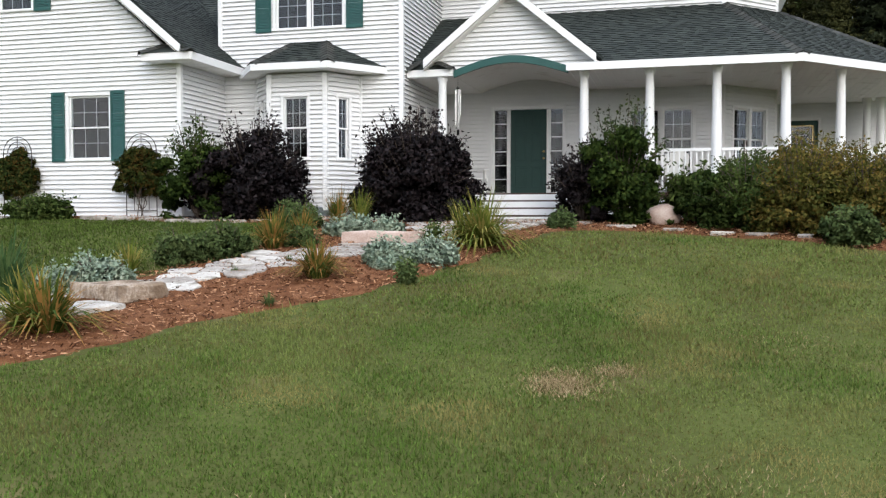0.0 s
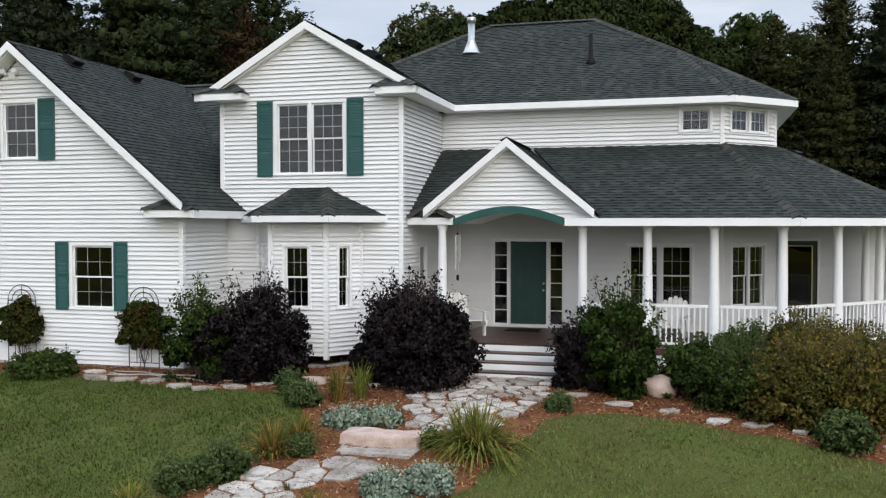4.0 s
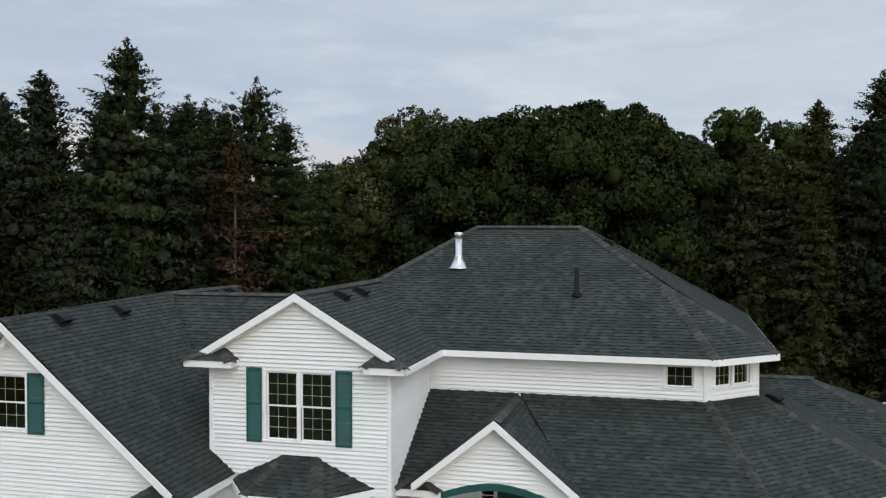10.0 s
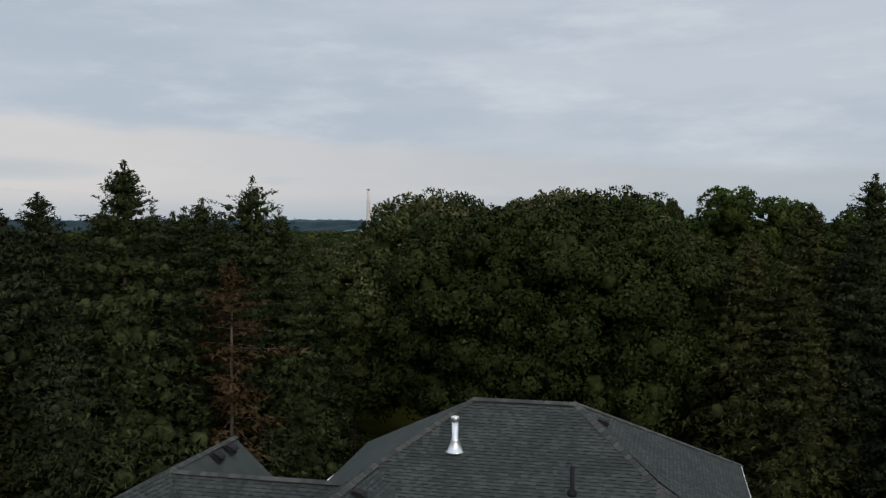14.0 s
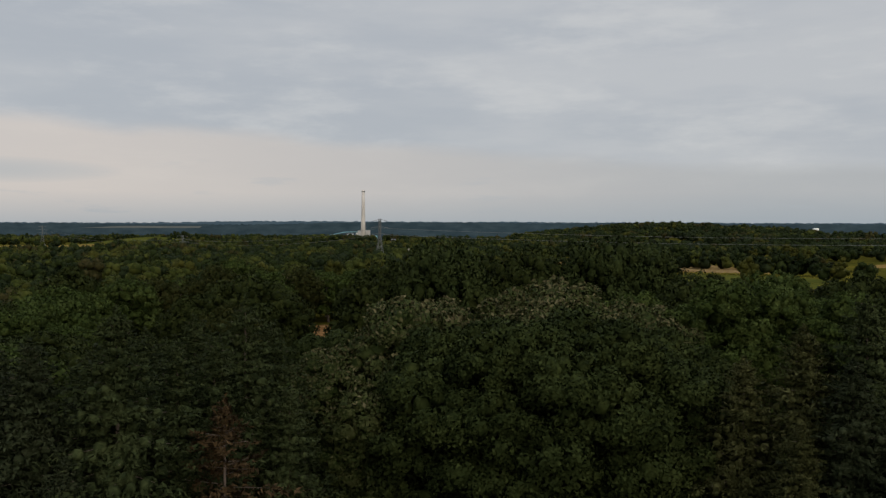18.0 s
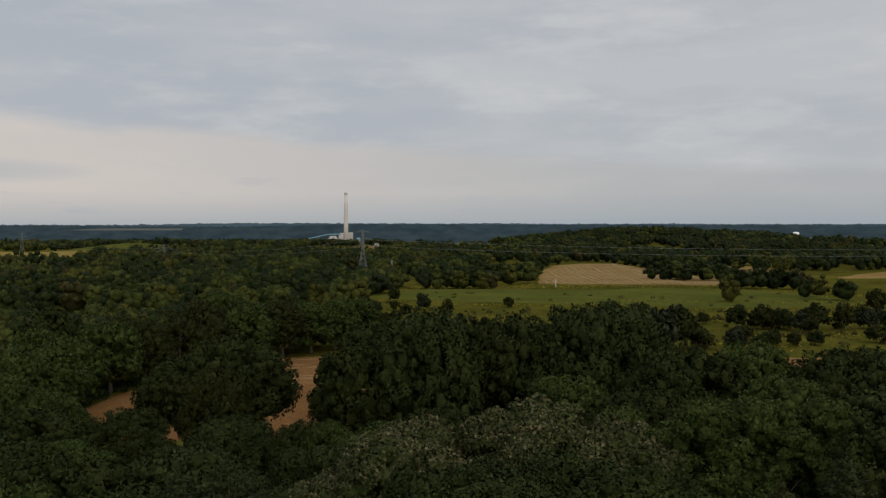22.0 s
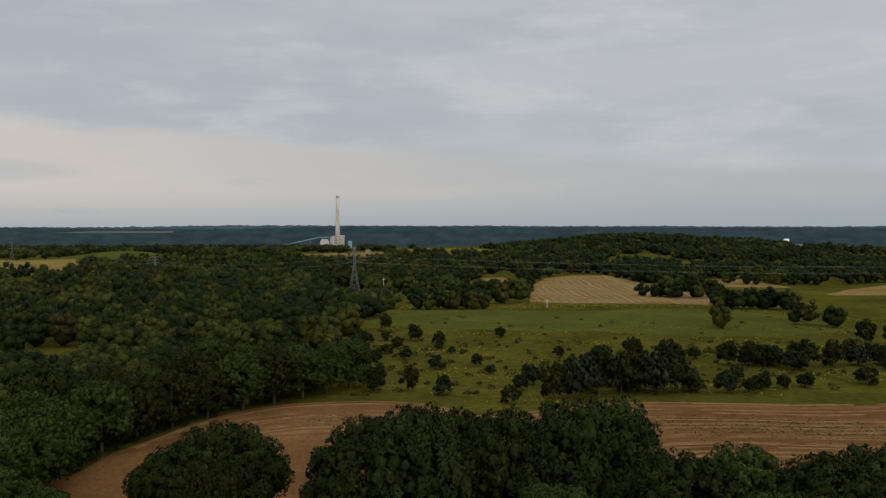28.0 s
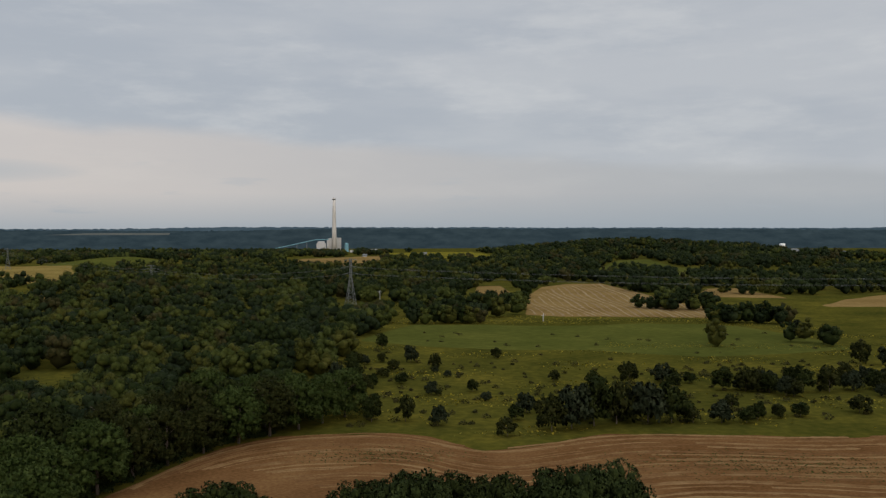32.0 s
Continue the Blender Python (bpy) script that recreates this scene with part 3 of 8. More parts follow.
field("far_field", [(-640, 985), (-342, 985)], [(-640, 1460), (-548, 1400), (-471, 1346), (-342, 1010)], M_GOLDHAY, 0.8, "distant straw-coloured field among woods", 20)
field("far_field", [(-330, 735), (-262, 728)], [(-330, 815), (-290, 805), (-262, 760)], M_GOLDHAY, 0.8, "small straw-coloured clearing among woods")
field("far_field", [(-515, 1340), (-355, 1340)], [(-515, 1430), (-430, 1490), (-355, 1440)], M_CROP, 0.8, "dry grassy knoll among distant woods")


def row_strips(name, curves, width, mat, label, lift, category="stubble"):
    """Low ridges of straw along curves over the field."""
    vs, fs, n = [], [], 0
    for pts in curves:
        pts = np.asarray(pts, float)
        d = np.gradient(pts, axis=0)
        nrm = np.stack([-d[:, 1], d[:, 0]], -1) / np.maximum(np.linalg.norm(d, axis=1)[:, None], 1e-6)
        w = width * (0.45 + 0.9 * np.random.rand(len(pts), 1)) * np.random.uniform(0.6, 1.5)
        for s, h in ((-1, 0.0), (0, 0.12), (1, 0.0)):
            q = pts + s * nrm * w
            vs.append(np.column_stack([q, land(q[:, 0], q[:, 1]) + lift + h]))
        k = len(pts)
        for r in (0, 1):
            i = n + r * k + np.arange(k - 1)
            fs.append(np.stack([i, i + 1, i + k + 1, i + k], -1))
        n += 3 * k
    return thing(name, label, category, kind="stuff", data=raw_mesh(name, np.concatenate(vs), np.concatenate(fs), mat))


def stubble_rows():
    rng, curves = np.random.default_rng(4), []
    x0 = np.linspace(-64, 190, 170)
    far, near = 168 + (np.interp(x0, *zip(*FIELD_FAR)) - 168) * 0.955, np.interp(x0, *zip(*FIELD_NEAR))
    far = np.convolve(np.pad(far, 6, mode="edge"), np.ones(13) / 13, "valid")
    for k in range(34):
        off = 2.0 + k * 2.7 + 0.9 * math.sin(k * 2.3)
        y = far - off - 0.05 * off * np.sin(x0 / 34 + k * 0.11) - 0.25 * np.sin(x0 / 3.1 + k)
        ok = (y > near + 1) & (x0 > -62 + off * 0.9)
        if ok.sum() > 6:
            a = np.column_stack([x0, y])[ok]
            i = 0
            while i < len(a) - 5:
                j = min(len(a), i + rng.integers(8, 70))
                if j - i > 4:
                    curves.append(a[i:j])
                i = j + rng.integers(0, 7)
    row_strips("stubble_rows", curves, 0.62, M_ROWS, "pale straw rows along the curved brown field", 0.14)
    curves = []
    for k in range(27):
        x = 96 + k * 5.1
        y0, y1 = np.interp(x, *zip(*HAY_NEAR)) + 3, min(np.interp(x + 16, *zip(*HAY_FAR)), np.interp(x, *zip(*HAY_FAR))) - 5
        ys = np.linspace(y0, max(y1, y0 + 8), 30)
        lean = (ys - y0) * (0.02 + 0.10 * (x - 96) / 130)
        xs = x + lean + 1.6 * np.sin(ys / 27 + x / 11) + rng.normal(0, 0.3, 30)
        ok = ys < np.interp(xs, *zip(*HAY_FAR)) - 4
        if ok.sum() > 4:
            curves.append(np.column_stack([xs, ys])[ok])
    row_strips("hay_windrows", curves, 0.75, M_HAYROW, "pale windrows of cut hay across the slope", 0.45, "hay")


stubble_rows()


def far_hills():
    """Wooded bluffs over the river valley, and hills behind them."""
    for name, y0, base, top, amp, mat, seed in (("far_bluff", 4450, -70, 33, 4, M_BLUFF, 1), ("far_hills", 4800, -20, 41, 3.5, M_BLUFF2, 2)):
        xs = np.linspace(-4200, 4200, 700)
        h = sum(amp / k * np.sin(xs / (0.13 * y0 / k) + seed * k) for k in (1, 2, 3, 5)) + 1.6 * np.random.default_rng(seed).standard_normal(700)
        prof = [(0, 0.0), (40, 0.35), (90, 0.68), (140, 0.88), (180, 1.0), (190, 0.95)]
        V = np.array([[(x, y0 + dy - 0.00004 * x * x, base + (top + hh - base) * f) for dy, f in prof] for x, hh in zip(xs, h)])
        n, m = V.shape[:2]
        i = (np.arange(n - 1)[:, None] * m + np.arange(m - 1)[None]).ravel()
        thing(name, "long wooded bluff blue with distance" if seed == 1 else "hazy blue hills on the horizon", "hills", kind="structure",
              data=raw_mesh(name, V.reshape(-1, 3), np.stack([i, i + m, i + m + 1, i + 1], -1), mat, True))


far_hills()
# field strip on the bluff, its haze likewise put into a glowing colour
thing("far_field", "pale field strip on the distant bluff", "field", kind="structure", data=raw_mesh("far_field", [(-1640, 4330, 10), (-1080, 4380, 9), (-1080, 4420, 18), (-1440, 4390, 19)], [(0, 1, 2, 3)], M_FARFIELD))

# ---- the house: u to the right along its front, v into its depth ----
house = thing("house", "white vinyl-sided two-storey house with dark shingle roofs and green shutters", "house", pose(-0.93, 19.6, 0, 0, 0, -15))
COURSE = 0.1016


def wall_frame(u, v, turn):
    """Along the wall (s), outward (o) and up: a place on a wall that begins at (u, v)."""
    c, s = math.cos(radians(turn)), math.sin(radians(turn))
    return Matrix(((c, s, 0, u), (s, -c, 0, v), (0, 0, 1, 0), (0, 0, 0, 1)))


def span(poly, z):
    xs = []
    for (x0, z0), (x1, z1) in zip(poly, poly[1:] + poly[:1]):
        if z0 != z1 and min(z0, z1) - 1e-9 <= z <= max(z0, z1) + 1e-9:
            xs.append(x0 + (x1 - x0) * (z - z0) / (z1 - z0))
    return (min(xs), max(xs)) if xs else (0, 0)


def siding(name, m, poly, holes=(), arch=None, label=""):
    """Lapped boards over a convex outline (s, z), cut round the openings, on a thick wall."""
    s, seen, boards = Shape(), {}, []
    zs = [z for _, z in poly]
    cuts = sorted({round(z, 4) for z in [*zs, *(z for h in holes for z in h[2:]), *(k * COURSE for k in range(-2, 90))] if min(zs) <= z <= max(zs)})
    for za, zb in zip(cuts, cuts[1:]):
        if zb - za < 1e-3:
            continue
        base = math.floor((za + 1e-6) / COURSE) * COURSE
        oa, ob = (0.043 - 0.047 * (z - base) / COURSE for z in (za, zb))
        (a0, b0), (a1, b1) = span(poly, za + 1e-5), span(poly, zb - 1e-5)
        gaps = sorted([(h[0], h[1]) for h in holes if h[2] <= za + 1e-6 and h[3] >= zb - 1e-6] + ([arch((za + zb) / 2)] if arch and arch((za + zb) / 2) else []))
        pieces, left = [], (a0, a1)
        for g0, g1 in gaps:
            pieces.append((left, (g0, g0)))
            left = (g1, g1)
        pieces.append((left, (b0, b1)))
        for (p0, p1), (q0, q1) in pieces:
            if q0 - p0 < 0.005 and q1 - p1 < 0.005:
                continue
            corners = []
            for p in ((p0, za), (q0, za), (q1, zb), (p1, zb)):
                k = (round(p[0], 3), round(p[1], 3))
                if k not in seen:
                    seen[k] = len(s.v)
                    s.v.append(tuple(m @ Vector((p[0], -0.14, p[1]))))
                corners.append(seen[k])
            if len(set(corners)) > 2:
                s.f.append(tuple(dict.fromkeys(reversed(corners))))
            b = Shape()
            b.v = [tuple(m @ Vector(p)) for p in ((p0, oa, za), (q0, oa, za), (q1, ob, zb), (p1, ob, zb), (p0, -0.03, za), (q0, -0.03, za), (q1, -0.03, zb), (p1, -0.03, zb))]
            b.f = [(0, 1, 2, 3), (0, 4, 5, 1), (7, 6, 5, 4), (3, 2, 6, 7), (0, 3, 7, 4), (1, 5, 6, 2)]
            boards.append(b)
    wall = part(name, s, M_SIDING, house, label)
    for b in boards:
        part("siding_board", b, M_SIDING, wall)
    return wall


def local_box(s, m, x0, x1, o0, o1, z0, z1, b=0.004):
    return s.box(x0, x1, min(o0, o1), max(o0, o1), z0, z1, b, m)


def sash(win, m, x0, x1, z0, z1, o, cols, rows, rail=0.035, grid=True, lower=""):
    """One sash: its frame, its grid of bars, its pane."""
    f = Shape()
    for a, b, c, d in ((x0, x1, z0, z0 + rail), (x0, x1, z1 - rail, z1), (x0, x0 + rail, z0 + rail, z1 - rail), (x1 - rail, x1, z0 + rail, z1 - rail)):
        local_box(f, m, a, b, o - 0.03, o, c, d)
    part("sash", f, M_TRIM, win)
    if grid:
        g = Shape()
        for k in range(1, cols):
            x = x0 + rail + (x1 - x0 - 2 * rail) * k / cols
            local_box(g, m, x - 0.0055, x + 0.0055, o - 0.026, o - 0.0185, z0 + rail, z1 - rail, 0.001)
        for k in range(1, rows):
            z = z0 + rail + (z1 - z0 - 2 * rail) * k / rows
            local_box(g, m, x0 + rail, x1 - rail, o - 0.025, o - 0.019, z - 0.0055, z + 0.0055, 0.001)
        part("muntins", g, M_TRIM, win)
    p = Shape()
    local_box(p, m, x0 + rail - 0.005, x1 - rail + 0.005, o - 0.016, o - 0.012, z0 + rail - 0.005, z1 - rail + 0.005, 0)
    pane = part("pane", p, M_GLASS, win)
    


def painted_dark(win, m, x0, x1, z0, z1, deep=1.1):
    """The space behind a pane: an added box with its darkness painted near-black."""
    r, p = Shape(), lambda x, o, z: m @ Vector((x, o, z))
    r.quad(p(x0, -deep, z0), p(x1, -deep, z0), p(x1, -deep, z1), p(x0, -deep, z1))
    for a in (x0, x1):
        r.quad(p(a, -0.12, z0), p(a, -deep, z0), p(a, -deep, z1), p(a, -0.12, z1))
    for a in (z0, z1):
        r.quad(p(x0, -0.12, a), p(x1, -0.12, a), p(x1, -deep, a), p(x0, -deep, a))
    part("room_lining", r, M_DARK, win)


def window(m, x0, x1, z0, z1, units=1, hung=True, cols=3, rows=2, label="white framed double-hung window with a grid", curtain=0.0, fixed_rows=2):
    """A cased opening with one or more double-hung units."""
    cas = 0.07
    s = Shape()
    local_box(s, m, x0, x1, 0.0, 0.035, z1 - cas, z1)
    for a in (x0, x1 - cas):
        local_box(s, m, a, a + cas, 0.0, 0.035, z0 + 0.03, z1 - cas)
    wu = (x1 - x0 - 2 * cas) / units
    for k in range(1, units):
        local_box(s, m, x0 + cas + wu * k - 0.045, x0 + cas + wu * k + 0.045, -0.02, 0.036, z0 + 0.04, z1 - cas)
    for a, b in ((x0 + cas - 0.02, x0 + cas), (x1 - cas, x1 - cas + 0.02)):
        local_box(s, m, a, b, -0.14, -0.001, z0 + 0.04, z1 - cas, 0)
    local_box(s, m, x0 + cas - 0.02, x1 - cas + 0.02, -0.14, -0.001, z1 - cas, z1 - cas + 0.02, 0)
    win = part("window", s, M_TRIM, house, label)
    painted_dark(win, m, x0 + cas - 0.021, x1 - cas + 0.021, z0, z1 - cas + 0.021)
    sill = Shape()
    local_box(sill, m, x0 - 0.02, x1 + 0.02, -0.14, 0.06, z0, z0 + 0.042, 0.008)
    part("sill", sill, M_TRIM, win)
    for k in range(units):
        a, b = x0 + cas + wu * k + (0.045 if k else 0.004), x0 + cas + wu * (k + 1) - (0.045 if k < units - 1 else 0.004)
        lo, hi = z0 + 0.046, z1 - cas - 0.004
        if hung:
            mid = (lo + hi) / 2
            sash(win, m, a, b, mid - 0.018, hi, -0.012, cols, rows)
            sash(win, m, a, b, lo, mid + 0.018, -0.046, cols, rows)
        else:
            sash(win, m, a, b, lo, hi, -0.02, cols, fixed_rows)
        if curtain:
            c = Shape()
            n = 14
            for i in range(n):
                xa, xb = a + (b - a) * i / n, a + (b - a) * (i + 1) / n
                c.quad(*(m @ Vector(p) for p in ((xa, -0.16 - 0.02 * (i % 2), hi - (hi - lo) * curtain), (xb, -0.16 - 0.02 * ((i + 1) % 2), hi - (hi - lo) * curtain), (xb, -0.16 - 0.02 * ((i + 1) % 2), hi), (xa, -0.16 - 0.02 * (i % 2), hi))))
            part("curtain", c, M_CURTAIN, win, "thin pale curtain")
    return win


def shutter(m, x0, x1, z0, z1):
    s = Shape()
    st, mid = 0.045, z0 + (z1 - z0) * 0.52
    for a in (x0, x1 - st):
        local_box(s, m, a, a + st, 0.03, 0.062, z0, z1)
    for a, b in ((z0, z0 + 0.07), (mid - 0.035, mid + 0.035), (z1 - 0.07, z1)):
        local_box(s, m, x0 + st, x1 - st, 0.03, 0.060, a, b)
    ob = part("shutter", s, M_GREEN, house, "dark green louvred shutter")
    sl = Shape()
    for a, b in ((z0 + 0.07, mid - 0.035), (mid + 0.035, z1 - 0.07)):
        n = max(3, int((b - a) / 0.034))
        for k in range(n):
            z = a + (b - a) * k / n
            h = (b - a) / n
            sl.quad(*(m @ Vector(p) for p in ((x0 + st, 0.056, z), (x1 - st, 0.056, z), (x1 - st, 0.040, z + h), (x0 + st, 0.040, z + h))))
            sl.quad(*(m @ Vector(p) for p in ((x0 + st, 0.040, z), (x1 - st, 0.040, z), (x1 - st, 0.056, z), (x0 + st, 0.056, z))))
    part("louvres", sl, M_GREEN, ob)


def bar(name, pts_a, pts_b, w, h, mat, label="", parent=None):
    """A square board from a to b: w across its run (level), h upright."""
    a, b = Vector(pts_a), Vector(pts_b)
    d = b - a
    side = Vector((d.y, -d.x, 0)).normalized() * w / 2 if abs(d.x) + abs(d.y) > 1e-6 else Vector((w / 2, 0, 0))
    up = Vector((0, 0, h))
    s = Shape()
    s.prism([a - side, a + side, a + side + up, a - side + up], d)
    return part(name, s, mat, parent or house, label)


# ---- roofs ----
def clip(poly, axis, value, keep_less):
    out = []
    for p, q in zip(poly, poly[1:] + poly[:1]):
        ip, iq = (p[axis] <= value) == keep_less, (q[axis] <= value) == keep_less
        if ip:
            out.append(p)
        if ip != iq:
            t = (value - p[axis]) / (q[axis] - p[axis])
            out.append((p[0] + t * (q[0] - p[0]), p[1] + t * (q[1] - p[1])))
    return out


SHINGLE_ROW = 0.132
roof_rng = random.Random(5)


def roof_plane(name, poly, label="", shingled=True, deck=0.05):
    """A convex roof face: boards below, and rows of laminated shingles of uneven width on top."""
    P = [Vector(p) for p in poly]
    n = (P[1] - P[0]).cross(P[2] - P[0]).normalized()
    if n.z < 0:
        n = -n
        P = P[::-1]
    e = Vector((0, 0, 1)).cross(n).normalized()
    w = n.cross(e)
    s = Shape()
    s.prism(P, -n * deck)
    face = part(name, s, M_SHINGLE, house, label)
    if not shingled:
        return face
    flat = [((p - P[0]).dot(e), (p - P[0]).dot(w)) for p in P]
    put = lambda q, h: tuple(P[0] + e * q[0] + w * q[1] + n * h)
    r0, r1 = min(q[1] for q in flat), max(q[1] for q in flat)
    tabs, bands = Shape(), Shape()
    row = 0
    r = r0
    while r < r1 - 0.005:
        band = clip(clip(flat, 1, r, False), 1, min(r + SHINGLE_ROW, r1), True)
        if len(band) >= 3:
            a, b = min(q[0] for q in band), max(q[0] for q in band)
            x = a - roof_rng.random() * 0.4
            thick = False
            while x < b:
                wd = roof_rng.choice((0.11, 0.14, 0.17, 0.2) if thick else (0.12, 0.16, 0.2, 0.25))
                tab = clip(clip(band, 0, x, False), 0, x + wd, True)
                if len(tab) >= 3:
                    t0 = 0.017 if thick else 0.008
                    lift = lambda q: 0.003 + t0 * (1 - (q[1] - r) / SHINGLE_ROW)
                    tabs.quad(*(put(q, lift(q)) for q in tab))
                    if thick:
                        dash = clip(tab, 1, r + 0.036, True)
                        if len(dash) >= 3:
                            bands.quad(*(put(q, lift(q) + 0.0015) for q in dash))
                    low = [q for q in tab if q[1] < r + 1e-4]
                    if len(low) == 2:
                        tabs.quad(put(low[0], 0.002), put(low[1], 0.002), put(low[1], lift(low[1])), put(low[0], lift(low[0])))
                x += wd
                thick = not thick if roof_rng.random() < 0.96 else thick
        r += SHINGLE_ROW
        row += 1
    tagged(part("shingles", tabs, M_SHINGLE, face), kind="stuff")
    if bands.f:
        tagged(part("shadow_band", bands, M_SHDARK, face), kind="stuff")
    return face


cap_mesh = None


def ridge_caps(a, b, tilt_l=0.5, tilt_r=0.5):
    """Bent cap shingles lapped along a ridge or hip, from the low end a to b."""
    global cap_mesh
    if cap_mesh is None:
        s = Shape()
        for sg in (-1, 1):
            s.quad((0, 0, 0.028), (0, sg * 0.155, -0.050), (0.25, sg * 0.155, -0.067), (0.25, 0, 0.012))
            s.quad((0, 0, 0.008), (0, sg * 0.155, -0.073), (0, sg * 0.155, -0.050), (0, 0, 0.028))
        cap_mesh = s.mesh("ridge_cap", M_CAP)
    a, b = Vector(a), Vector(b)
    d = (b - a).normalized()
    y = Vector((0, 0, 1)).cross(d).normalized()
    z = d.cross(y)
    rot = Matrix((d, y, z)).transposed().to_4x4()
    L, k = (b - a).length, 0.0
    while k < L - 0.1:
        ob = new("ridge_cap", cap_mesh)
        ob.parent = house
        ob.matrix_local = Matrix.Translation(a + d * k + z * 0.03) @ rot
        k += 0.19


J, RL, RR, S1 = (-2.30, 6.14, 7.71), (0.06, 8.82, 9.26), (3.32, 8.82, 9.26), (5.78, 6.14, 7.71)
EB, EC, ED = (7.08, 3.4, 6.13), (8.60, 4.85, 6.13), (8.60, 14.9, 6.13)
roof_plane("main_roof", [(0.33, 3.4, 6.13), EB, S1, RR, RL, J], "dark green-grey laminated shingle roof face")
roof_plane("main_roof", [EB, EC, S1], "small three-cornered roof face over the angled corner")
roof_plane("main_roof", [EC, ED, RR, S1], "dark green-grey laminated shingle roof face")
roof_plane("back_roof", [ED, (-5.5, 14.9, 6.13), RL, RR], shingled=False)
roof_plane("side_roof", [(-5.5, 14.9, 6.13), (-4.6, 4.2, 6.13), J], shingled=False)
roof_plane("side_roof", [(-5.5, 14.9, 6.13), J, RL], shingled=False)
GA = (-2.35, 0.29, 7.71)
roof_plane("gable_roof", [(0.33, 0.29, 6.13), (0.33, 3.4, 6.13), J, GA], "shingled slope of the front gable")
roof_plane("gable_roof", [(-4.99, 0.29, 6.1), GA, J, (-4.99, 4.2, 6.1)], "shingled slope of the front gable")
WA, WB = (-8.53, -1.87, 7.15), (-8.70, 5.47, 7.25)
roof_plane("wing_roof", [(-3.95, -1.87, 3.42), (-3.95, 0.56, 3.42), (-4.56, 1.2, 3.926), WB, WA], "steep dark shingle slope of the garage wing")
roof_plane("wing_roof", [WA, WB, (-13.1, 5.47, 3.5), (-13.1, -1.87, 3.46)], shingled=False)
roof_plane("cross_roof", [(-4.56, 1.2, 3.74), (-4.56, 5.47, 7.28), (WB[0], 5.47, 7.28)], "dark shingle slope behind the front gable")
roof_plane("cross_roof", [(-4.56, 3.95, 6.02), (-2.9, 5.47, 7.28), (-4.56, 5.47, 7.28)], "dark shingle slope behind the front gable")
roof_plane("cross_roof", [WB, (-2.8, 5.47, 7.28), (-2.8, 10, 3.5), (-8.6, 10, 3.5)], shingled=False)
roof_plane("rear_gable_roof", [(-8.62, 5.5, 7.26), (-9.0, 10.4, 7.14), (-5.0, 10.4, 3.6), (-5.0, 9.0, 3.6)], "rear slope with box vents")
roof_plane("rear_gable_roof", [(-8.62, 5.5, 7.26), (-13.1, 5.5, 3.5), (-13.1, 10.4, 3.5), (-9.0, 10.4, 7.14)], shingled=False)
PA, PB, PC, PD = (6.88, 3.85, 5.03), (8.22, 0.57, 3.25), (11.64, 3.99, 3.25), (8.14, 5.12, 5.03)
roof_plane("porch_roof", [(4.28, 0.57, 3.25), PB, PA, (2.28, 3.85, 5.03)], "low shingled roof over the front porch")
roof_plane("porch_roof", [(-0.10, 0.85, 3.28), (0.4, 0.85, 3.28), (2.28, 3.85, 5.03), (-0.2, 3.85, 5.03)], "low shingled roof over the front porch")
roof_plane("porch_roof", [PB, PC, PD, PA], "angled shingled porch roof at the corner")
roof_plane("porch_roof", [PC, (11.64, 8.0, 3.25), (8.14, 8.0, 5.03), PD], "low shingled roof over the side porch")
PG = (2.24, 0.62, 4.97)
roof_plane("porch_gable_roof", [(4.30, 0.62, 3.33), (2.24, 3.70, 4.97), PG], "shingled slope of the entry gable", deck=0.04)
roof_plane("porch_gable_roof", [(0.26, 0.62, 3.36), PG, (2.24, 3.70, 4.97)], "shingled slope of the entry gable", deck=0.04)
QA, QB = (8.12, 10.9, 4.62), (10.15, 10.9, 4.62)
roof_plane("side_wing_roof", [(8.12, 7.75, 3.18), (13.4, 7.75, 3.18), QB, QA], "shingled hip roof of the side wing")
roof_plane("side_wing_roof", [(13.4, 7.75, 3.18), (13.4, 14.3, 3.18), QB], "shingled hip roof of the side wing")
roof_plane("side_wing_roof", [(13.4, 14.3, 3.18), (8.12, 14.3, 3.18), QA, QB], shingled=False)
BT = [(-2.72, 0.5, 3.94), (-1.90, 0.5, 3.94)]
BE = [(-4.06, 0.5, 3.31), (-3.17, -0.70, 3.31), (-1.39, -0.70, 3.31), (-0.48, 0.5, 3.31)]
roof_plane("bay_roof", [BE[0], BE[1], BT[0]], "little shingled roof over the bay window")
roof_plane("bay_roof", [BE[1], BE[2], BT[1], BT[0]], "little shingled roof over the bay window")
roof_plane("bay_roof", [BE[2], BE[3], BT[1]], "little shingled roof over the bay window")
for a, b in ((RL, RR), (J, RL), (S1, RR), (EB, S1), (EC, S1), (ED, RR), (GA, J), (WA, WB), (WB, (-2.8, 5.47, 7.28)), (WB, (-9.0, 10.4, 7.14)), (PB, PA), (PC, PD), (PG, (2.24, 3.70, 4.97)), ((13.4, 7.75, 3.18), QB), (QA, QB), (BE[1], BT[0]), (BE[2], BT[1])):
    ridge_caps(a, b)


def fascia(pts, drop=0.17, name="fascia", inset=0.0):
    for a, b in zip(pts, pts[1:]):
        a, b = Vector(a), Vector(b)
        ob = bar(name, a - Vector((0, 0, drop)), b - Vector((0, 0, drop)), 0.03, drop - 0.005, M_TRIM)
    return ob


